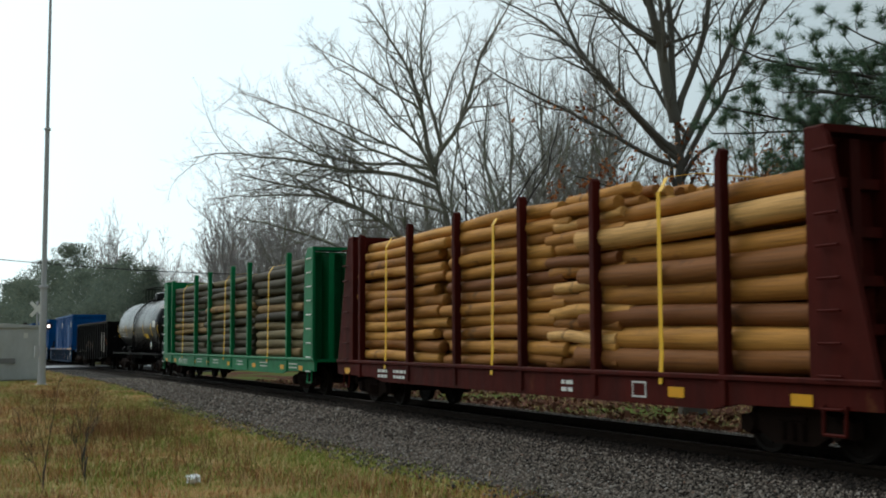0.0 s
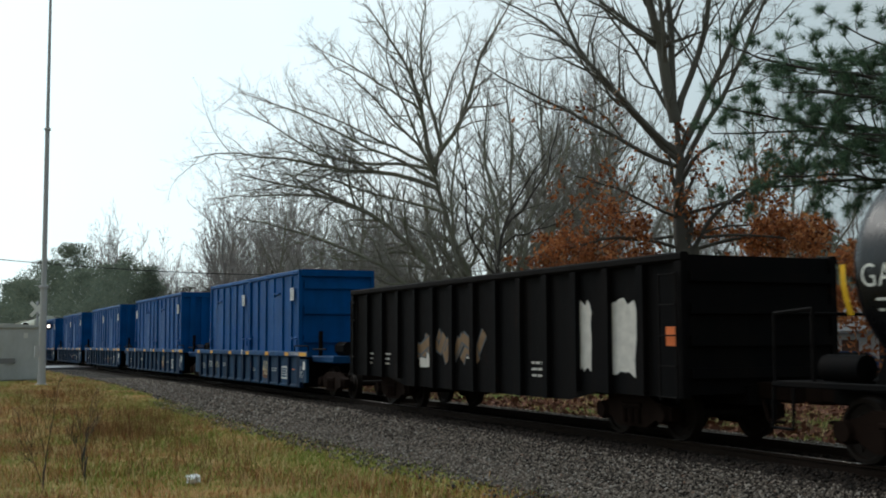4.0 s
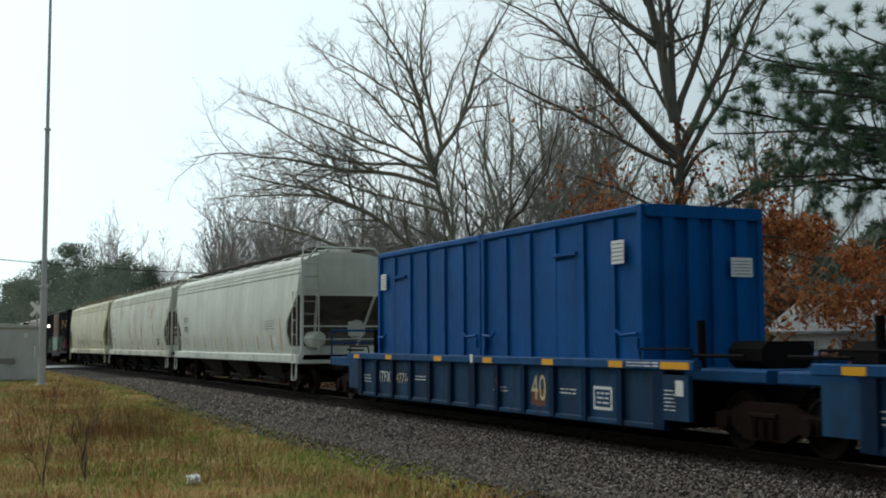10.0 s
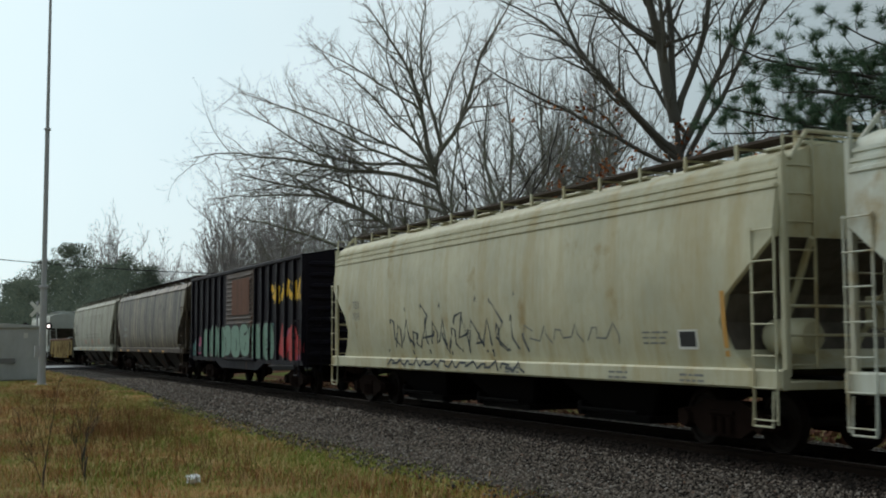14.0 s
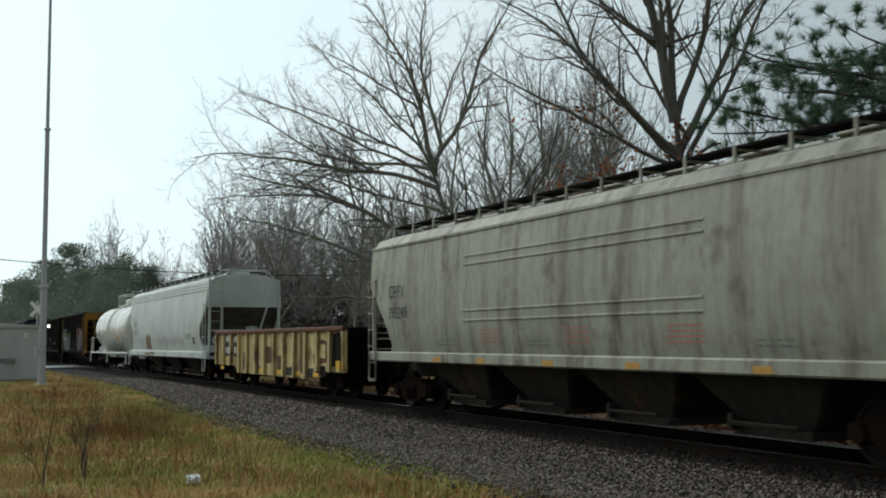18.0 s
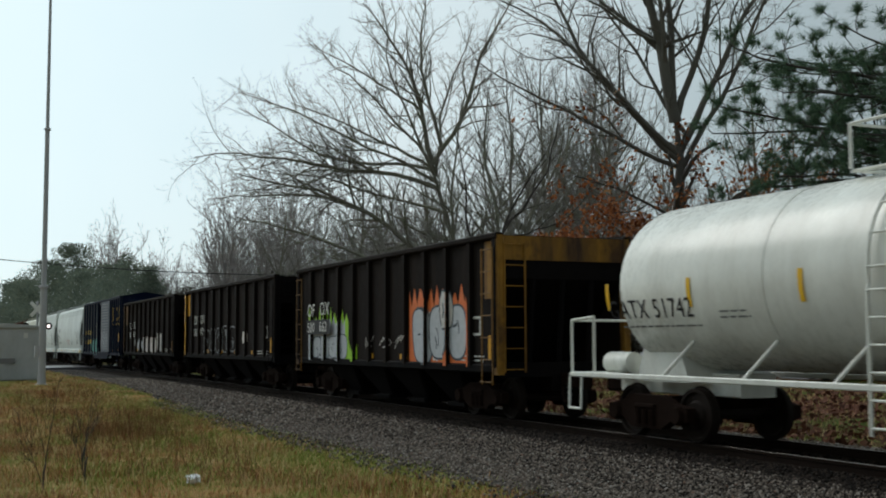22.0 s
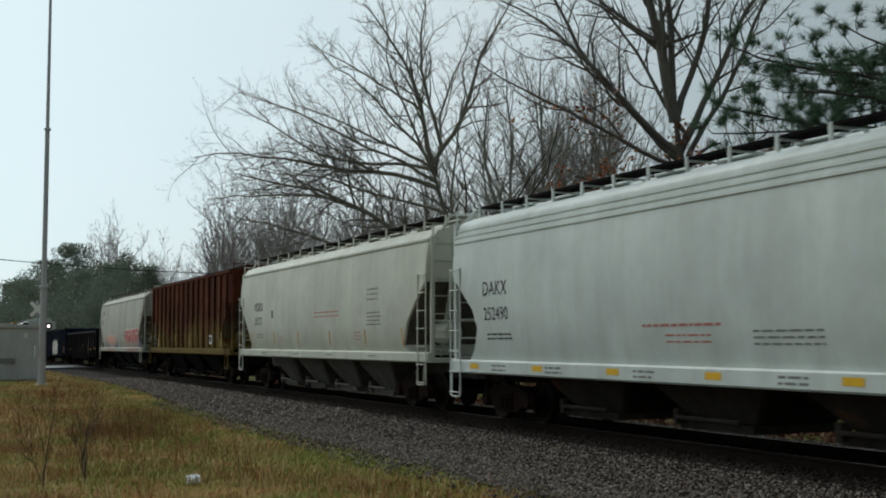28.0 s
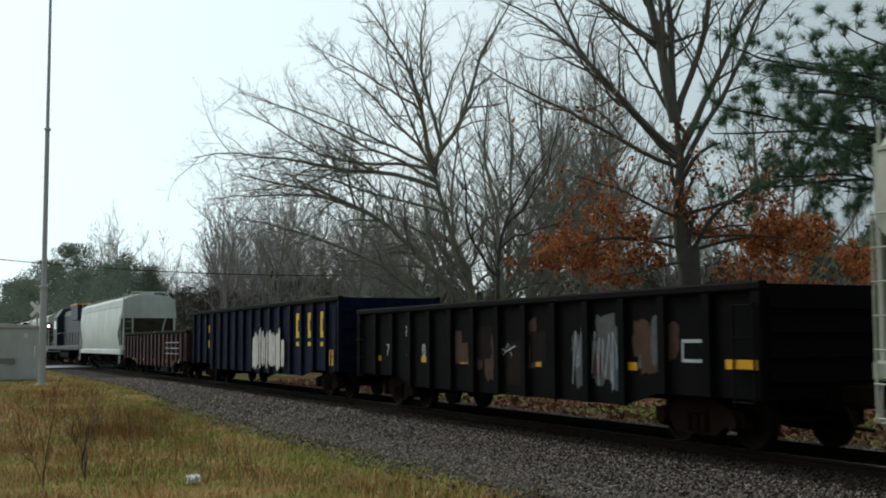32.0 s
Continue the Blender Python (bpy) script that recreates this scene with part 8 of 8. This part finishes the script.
# leaf greens paled to carry distance haze in their colour
HAZED_EVER = island("evergreen_leaf", [(0.0, (0.11, 0.14, 0.115)), (0.6, (0.15, 0.185, 0.145)), (1.0, (0.19, 0.22, 0.16))], 0.9)


def translucent(mat, share):
    """Thin leaves let part of the light through."""
    nt = mat.node_tree
    b = nt.nodes["Principled BSDF"]
    tr = nt.nodes.new("ShaderNodeBsdfTranslucent")
    nt.links.new(b.inputs["Base Color"].links[0].from_socket, tr.inputs[0])
    mx = nt.nodes.new("ShaderNodeMixShader")
    mx.inputs[0].default_value = share
    nt.links.new(b.outputs[0], mx.inputs[1])
    nt.links.new(tr.outputs[0], mx.inputs[2])
    nt.links.new(mx.outputs[0], nt.nodes["Material Output"].inputs[0])


translucent(HAZED_EVER, 0.5)
translucent(LEAF, 0.35)
translucent(NEEDLE, 0.25)
# undergrowth browns and greens greyed, with distance haze put into the tones
BRUSH = island("brush_leaf", [(0.0, (0.075, 0.068, 0.058)), (0.5, (0.12, 0.108, 0.092)), (0.85, (0.12, 0.125, 0.09)), (1.0, (0.16, 0.10, 0.07))], 0.9)
EV, EF, eo = [], [], 0
for deg, top in ((-20.9, 5.5), (-20.2, 7.5), (-19.6, 9.0), (-18.9, 10.0), (-18.3, 10.6), (-17.6, 10.3), (-16.9, 9.6), (-16.2, 8.6), (-15.6, 9.4), (-14.9, 10.2), (-14.3, 9.2), (-13.6, 8.0)):
    place = spot(deg, 118, 20.0)
    far = math.hypot(place[0], place[1])
    v, f = leafy([place], rs, top * far / 128 * 1.15, 5.0 * far / 128, 11000, 0.11 * far / 128, 46)
    EV.append(v)
    EF.append(f + eo)
    eo += len(v)
tagged(new("far_evergreens", mass("far_evergreens", np.concatenate(EV), np.concatenate(EF), HAZED_EVER)), "dark evergreen trees at the edge of the far woods", "evergreen trees", kind="stuff")
places = [spot(rs.uniform(-13.5, 24), rs.uniform(85, 135), 24) for _ in range(44)]
v, f = leafy(places, rs, 4.6, 4.5, 900, 0.26)
v2, f2 = leafy([spot(2.5 + 1.25 * k, 92 + 9 * math.sin(2.7 * k)) for k in range(19)] + [spot(-12.5 + 1.1 * k, 112 + 9 * math.sin(2.7 * k), 22) for k in range(12)] + [spot(-20.5 + 0.8 * k, 150, 22) for k in range(11)], rs, 8.4, 5.4, 2600, 0.22, 18)
v, f = np.concatenate([v, v2]), np.concatenate([f, f2 + len(v)])
tagged(new("far_undergrowth", mass("far_undergrowth", v, f, BRUSH)), "brown and dull green undergrowth along the far woods", "undergrowth", kind="stuff")
v, f = leafy([spot(d, q) for d, q in ((18.6, 72), (20.2, 80), (21.6, 76), (23.5, 84), (16.8, 82))], rs, 9.0, 5.0, 2600, 0.26)
tagged(new("yard_evergreens", mass("yard_evergreens", v, f, HAZED_EVER)), "dull green trees beyond the yard", "evergreen trees", kind="stuff")
v, f = leafy([spot(d, q) for d, q in ((17.2, 55), (19.4, 60))], rs, 8.0, 4.0, 2200, 0.16)
tagged(new("russet_trees", mass("russet_trees", v, f, LEAF)), "russet-leaved oaks beyond the yard", "oak trees", kind="stuff")
# unseen woods added on the near side, behind the viewer, to block low sky light
places = [(math.cos(a) * rs.uniform(45, 70), math.sin(a) * rs.uniform(45, 70), -0.5) for a in np.linspace(-2.6, -1.3, 12)] 
v, f = leafy(places, rs, 14.0, 6.0, 1300, 0.55)
tagged(new("near_side_woods", mass("near_side_woods", v, f, BRUSH)), "unseen woods added behind the viewer to cut the light from there", "woods", kind="stuff")

# ---- lineside things ----
GALV = plain("galvanised_steel", (0.42, 0.43, 0.45), 0.55, 0.0, 0.15, 3)
mast = new("radio_mast")
mast.location = (-54.5, 5.1, ground_at(-54.5, 5.1))
tagged(mast, "tall slim grey steel radio mast with a small antenna", "mast")
part("lower_tube", Shape().rod((0, 0, -0.1), (0.03, 0, 4.3), 0.165, 14, 0.15), GALV, mast)
part("collar", Shape().lathe([(0, 0.16), (0.02, 0.22), (0.12, 0.22), (0.14, 0.16)], (0.03, 0, 4.25), "z", 14), GALV, mast)
part("middle_tube", Shape().rod((0.03, 0, 4.3), (0.06, 0, 11.4), 0.115, 14, 0.1), GALV, mast)
part("collar", Shape().lathe([(0, 0.1), (0.02, 0.15), (0.1, 0.15), (0.12, 0.1)], (0.06, 0, 11.35), "z", 12), GALV, mast)
part("upper_tube", Shape().rod((0.06, 0, 11.4), (0.1, 0, 17.4), 0.08, 12, 0.06), GALV, mast)
part("base_flange", Shape().lathe([(0, 0.3), (0.04, 0.3), (0.06, 0.18), (0.5, 0.17)], (0, 0, -0.03), "z", 14), GALV, mast)
part("antenna", Shape().rod((0.1, 0, 17.4), (0.1, 0, 18.1), 0.03, 8).rod((0.1, 0, 17.3), (-0.15, 0.1, 17.7), 0.02, 6).rod((0.1, 0, 17.3), (0.35, -0.1, 17.7), 0.02, 6), GALV, mast)
part("cable_box", Shape().slab(-0.12, 0.12, -0.32, -0.14, 1.2, 1.7), GALV, mast)

CAB = paint("cabinet_grey", (0.45, 0.47, 0.47), (0.2, 0.2, 0.18), 0.25, 0.0, 0.5)
cab = new("signal_cabinet")
cab.matrix_basis = pose(-59.6, 3.6, ground_at(-59.6, 3.6), 0, 0, 4)
tagged(cab, "grey steel signal equipment cabinet with a shallow pitched roof", "equipment cabinet")
part("shell", Shape().slab(-1.1, 1.1, -1.9, 1.85, 0.15, 2.62, 0.03), CAB, cab)
part("roof", Shape().prism([(-1.2, [(-2.0, 2.6), (1.95, 2.6), (1.95, 2.68), (0.0, 2.8), (-2.0, 2.68)]), (1.2, [(-2.0, 2.6), (1.95, 2.6), (1.95, 2.68), (0.0, 2.8), (-2.0, 2.68)])]), CAB, cab)
part("plinth", Shape().slab(-1.0, 1.0, -1.8, 1.75, -0.2, 0.16, 0.02), plain("concrete", (0.3, 0.29, 0.27), 0.9), cab)
door = part("door", Shape().slab(1.1, 1.14, -1.2, 0.2, 0.3, 2.4, 0.02), CAB, cab)
part("handle", Shape().rod((1.17, 0.0, 1.2), (1.17, 0.0, 1.45), 0.02), GALV, door)
part("vent", Shape().box(1.1, 1.16, -0.2, 0.6, 0.9, 1.15), plain("vent_grey", (0.2, 0.2, 0.2), 0.6), cab)
part("label_plate", Shape().box(1.1, 1.115, 0.95, 1.15, 2.1, 2.35), WHITE, cab)


def crossing_signal(x, y, turn, label):
    """Mast with crossbuck and a pair of flashing lamps."""
    sg = new("crossing_signal")
    sg.matrix_basis = pose(x, y, ground_at(x, y), 0, 0, turn)
    tagged(sg, label, "crossing signal")
    part("mast", Shape().rod((0, 0, -0.1), (0, 0, 4.45), 0.06, 10), GALV, sg)
    SIGNW = plain("sign_white", (0.78, 0.78, 0.75), 0.5, 0, 0.08)
    for k, a in enumerate((48, -48)):
        bd = Shape().slab(-0.61, 0.61, -0.012, 0.012, -0.115, 0.115, 0.004)
        o = part("crossbuck_board", bd, SIGNW, sg)
        o.matrix_basis = pose(0, -0.08 - 0.03 * k, 4.1, 0, a, 0)
    part("lamp_bar", Shape().rod((-0.75, -0.1, 2.98), (0.75, -0.1, 2.98), 0.035, 8), GALV, sg)
    for k, xx in enumerate((-0.72, 0.72)):
        part("lamp_disc", Shape().lathe([(0, 0.02), (0, 0.24), (0.03, 0.24), (0.03, 0.02)], (xx, -0.16, 2.98), "y", 20), plain("lamp_black", (0.02, 0.02, 0.02), 0.6), sg)
        em = bpy.data.materials.get("lamp_lens")
        if not em:
            em, nt, b = nodes_of("lamp_lens")
            b.inputs["Base Color"].default_value = (0.5, 0.2, 0.2, 1)
            b.inputs["Emission Color"].default_value = (1.0, 0.86, 0.84, 1)
            b.inputs["Emission Strength"].default_value = 2.2
        part("lamp_lens", Shape().lathe([(-0.06, 0.02), (-0.04, 0.09), (0.0, 0.1)], (xx, -0.17, 2.98), "y", 14), em, sg, "lit warning lamp", True)
    part("bell", Shape().lathe([(0, 0.1), (0.12, 0.1), (0.16, 0.02)], (0, 0, 4.45), "z", 12), GALV, sg)
    part("base_box", Shape().slab(-0.25, 0.25, -0.2, 0.2, -0.1, 0.8), GALV, sg)


crossing_signal(-80.7, 7.19, 84, "railway crossbuck signal mast with lit twin lamps")

# overhead wire
wire = new("overhead_wire")
tagged(wire, "thin black overhead wire beyond the trees", "wire")
WIREM = plain("wire_black", (0.03, 0.03, 0.03), 0.6)
P0, P1 = Vector((-88.0, -8.0, 0.0)), Vector((-83.0, 45.0, 0.0))
span = []
for k in range(25):
    t = k / 24
    p = P0.lerp(P1, t)
    p.z = 8.9 + (7.5 - 8.9) * t - 1.5 * 4 * t * (1 - t)
    span.append(p.copy())
v, f = tubes([(np.array(span), 0.032, 0.032, 0)], 5)
part("cable", mass("cable", v, f, WIREM), None, wire)
for k, p in enumerate((P0, P1)):
    up = new("utility_pole")
    up.location = (p.x, p.y, ground_at(p.x, p.y))
    tagged(up, "weathered wooden utility pole carrying a wire", "utility pole")
    part("pole", Shape().rod((0, 0, -0.3), (0, 0, 9.6), 0.15, 10, 0.11), SLEEPER, up)
    part("crossarm", Shape().slab(-0.06, 0.06, -1.1, 1.1, 8.8, 8.92), SLEEPER, up)


# house, parked cars
def house(base, turn):
    hs = new("house")
    hs.matrix_basis = Matrix.Translation(base) @ pose(0, 0, 0, 0, 0, turn)
    tagged(hs, "small white single-storey house with a grey gable roof", "house")
    SIDING = paint("white_siding", (0.62, 0.63, 0.62), (0.3, 0.3, 0.28), 0.15)
    part("wall", Shape().box(-6, 6, -3.5, 3.5, -0.3, 2.5), SIDING, hs)
    ROOF = paint("roof_shingle", (0.28, 0.28, 0.28), (0.1, 0.1, 0.1), 0.4)
    part("roof", Shape().prism([(-6.4, [(-4.0, 2.35), (0, 4.0), (4.0, 2.35), (4.0, 2.5), (0, 4.18), (-4.0, 2.5)]), (6.4, [(-4.0, 2.35), (0, 4.0), (4.0, 2.35), (4.0, 2.5), (0, 4.18), (-4.0, 2.5)])]), ROOF, hs)
    for x in (-6.0, 6.0):
        part("gable", Shape().prism([(x - 0.05, [(-3.5, 2.5), (3.5, 2.5), (0, 3.98)]), (x + 0.05, [(-3.5, 2.5), (3.5, 2.5), (0, 3.98)])]), SIDING, hs)
    for x in (-4, 0.5, 4):
        w = part("window", Shape().box(x - 0.5, x + 0.5, -3.56, -3.5, 0.9, 2.0), plain("house_glass", (0.03, 0.035, 0.04), 0.1), hs)
        part("window_frame", Shape().box(x - 0.58, x - 0.5, -3.6, -3.5, 0.82, 2.08).box(x + 0.5, x + 0.58, -3.6, -3.5, 0.82, 2.08).box(x - 0.5, x + 0.5, -3.6, -3.5, 2.0, 2.08).box(x - 0.5, x + 0.5, -3.6, -3.5, 0.82, 0.9), SIDING, w)
    part("door", Shape().box(-2.0, -1.1, -3.56, -3.5, 0, 2.05), plain("door_brown", (0.12, 0.06, 0.04), 0.6), hs)


house(spot(21.8, 66), 20)
house(spot(11.0, 95), -10)


def parked_car(base, turn, mat, label):
    c = new("parked_car")
    c.matrix_basis = Matrix.Translation(base) @ pose(0, 0, 0, 0, 0, turn)
    tagged(c, label, "car", "parked cars")
    pr = [(-2.25, 0.35), (2.25, 0.35), (2.3, 0.75), (1.5, 0.92), (0.75, 1.42), (-1.2, 1.45), (-2.1, 0.98), (-2.28, 0.75)]
    part("body", Shape().outline(pr, -0.88, 0.88), mat, c)
    gl = plain("car_glass", (0.02, 0.025, 0.03), 0.08)
    part("side_window", Shape().outline([(-1.75, 0.98), (1.25, 0.96), (0.68, 1.36), (-1.15, 1.38)], -0.89, 0.89), gl, c)
    ty = plain("tyre_black", (0.02, 0.02, 0.02), 0.8)
    for x in (-1.4, 1.4):
        for y in (-0.85, 0.85):
            part("wheel", Shape().lathe([(-0.1, 0.2), (-0.1, 0.31), (0.1, 0.31), (0.1, 0.2)], (x, y, 0.31), "y", 16), ty, c)


CARW = plain("car_white", (0.7, 0.7, 0.7), 0.25, 0, 0.05)
parked_car(spot(3.4, 60), 60, CARW, "white car parked in the yard beyond the line")
parked_car(spot(10.9, 62), 65, CARW, "white car parked under the trees beyond the line")
parked_car(spot(19.0, 62), 70, plain("car_blue", (0.05, 0.08, 0.18), 0.25), "dark blue car parked near the house")

# ---- weeds, a sapling and litter on the verge ----
WEED = island("dead_weed", [(0.0, (0.09, 0.045, 0.022)), (0.5, (0.17, 0.09, 0.04)), (1.0, (0.30, 0.18, 0.08))], 0.85)


def weed(base, hgt, seed, n=26, wide=0.28):
    """Thin upright stalks from a patch of ground, each with a few wisps."""
    rs = np.random.default_rng(seed)
    br = []
    for _ in range(n):
        foot = (rs.normal(0, wide), rs.normal(0, wide), -0.03)
        br += grow(rs, foot, [((rs.normal(0, 0.2), rs.normal(0, 0.2), 1.0), hgt * rs.uniform(0.4, 1.15), 0.0035)], 1, 0.4, 0.06, 0.32, 0.05, (5,), thin=0.002)
    return [(p + np.array(base), a, max(b, 0.0018), l) for p, a, b, l in br]


stalks = []
for k in range(46):
    x, y = rs.uniform(-46, -17), rs.uniform(1.4, 6.2)
    stalks += weed((x, y, ground_at(x, y)), rs.uniform(0.25, 0.5), 200 + k, 16)
for k in range(14):
    x, y = -26.5 + rs.normal(0, 2.2), 4.5 + rs.normal(0, 0.5)
    stalks += weed((x, y, ground_at(x, y)), rs.uniform(0.5, 0.85), 300 + k, 24, 0.4)
v, f = tubes(stalks, 3)
tagged(new("dead_weeds", mass("dead_weeds", v, f, WEED)), "dead brown weed stalks standing in the rough grass", "weeds", kind="stuff")
for k, (x, y) in enumerate(((-17.6, 1.7), (-18.6, 2.4), (-20.5, 2.6))):
    o = bare_tree("sapling", "thin bare leafless sapling in the grass", (x, y, ground_at(x, y)), [((0.05, 0.02, 1), 1.5 - 0.25 * k, 0.009), ((0.3, -0.2, 1), 1.0, 0.006)], 0.05, 400 + k, 2, 0.5, 0.06, bark=BARKD, twig=BARKD, kids=(6, 3), thick=1, bole=0.01, thin=0.003)
bag = Shape()
BAGX, BAGY = -17.75, 3.87
rr = random.Random(4)
for _ in range(9):
    bag.stack([(0.0, 0.07, 0.05), (0.05 + rr.random() * 0.04, 0.1 * rr.random() + 0.03, 0.06)])
    bag.v[-16:] = [(x + rr.uniform(-0.09, 0.09), y + rr.uniform(-0.07, 0.07), z + rr.uniform(0, 0.05)) for x, y, z in bag.v[-16:]]
o = new("crumpled_bag", bag.mesh("crumpled_bag", plain("white_plastic", (0.75, 0.77, 0.78), 0.3, 0, 0.06)))
o.location = (BAGX, BAGY, ground_at(BAGX, BAGY) + 0.03)
o.scale = (0.85, 0.85, 0.95)
tagged(o, "crumpled white plastic bag lying in the grass", "litter")


# ---- motion: the train runs past ----
def run(t):
    return 15.6073 * t + 0.030356 * (t - 16.0) ** 2


def car_pose(s):
    w = max(0.0, min(420.0, BEND - s))
    return pose(s, float(line_y(s)), float(line_z(s)), 0, math.degrees(-2 * FALL * w), math.degrees(-2 * CURVE * w))


def motions():
    for ob, s0 in MOVERS:
        walk(ob, [(t, car_pose(s0 + run(t))) for t in range(0, 33)])
    for ob, ax, s0 in AXLES:
        rows, first = [], None
        for k in range(0, 961):
            t = k / 30
            s = s0 + run(t)
            if -46 < s < -6:
                first = s if first is None else first
                rows.append((t, pose(ax, 0, WHEEL_R, 0, math.degrees((s - first) / WHEEL_R), 0)))
        if not rows:
            rows = [(0, pose(ax, 0, WHEEL_R)), (32, pose(ax, 0, WHEEL_R))]
        else:
            if rows[0][0] > 0:
                rows.insert(0, (0, rows[0][1]))
            if rows[-1][0] < 32:
                rows.append((32, rows[-1][1]))
        walk(ob, rows)


motions()
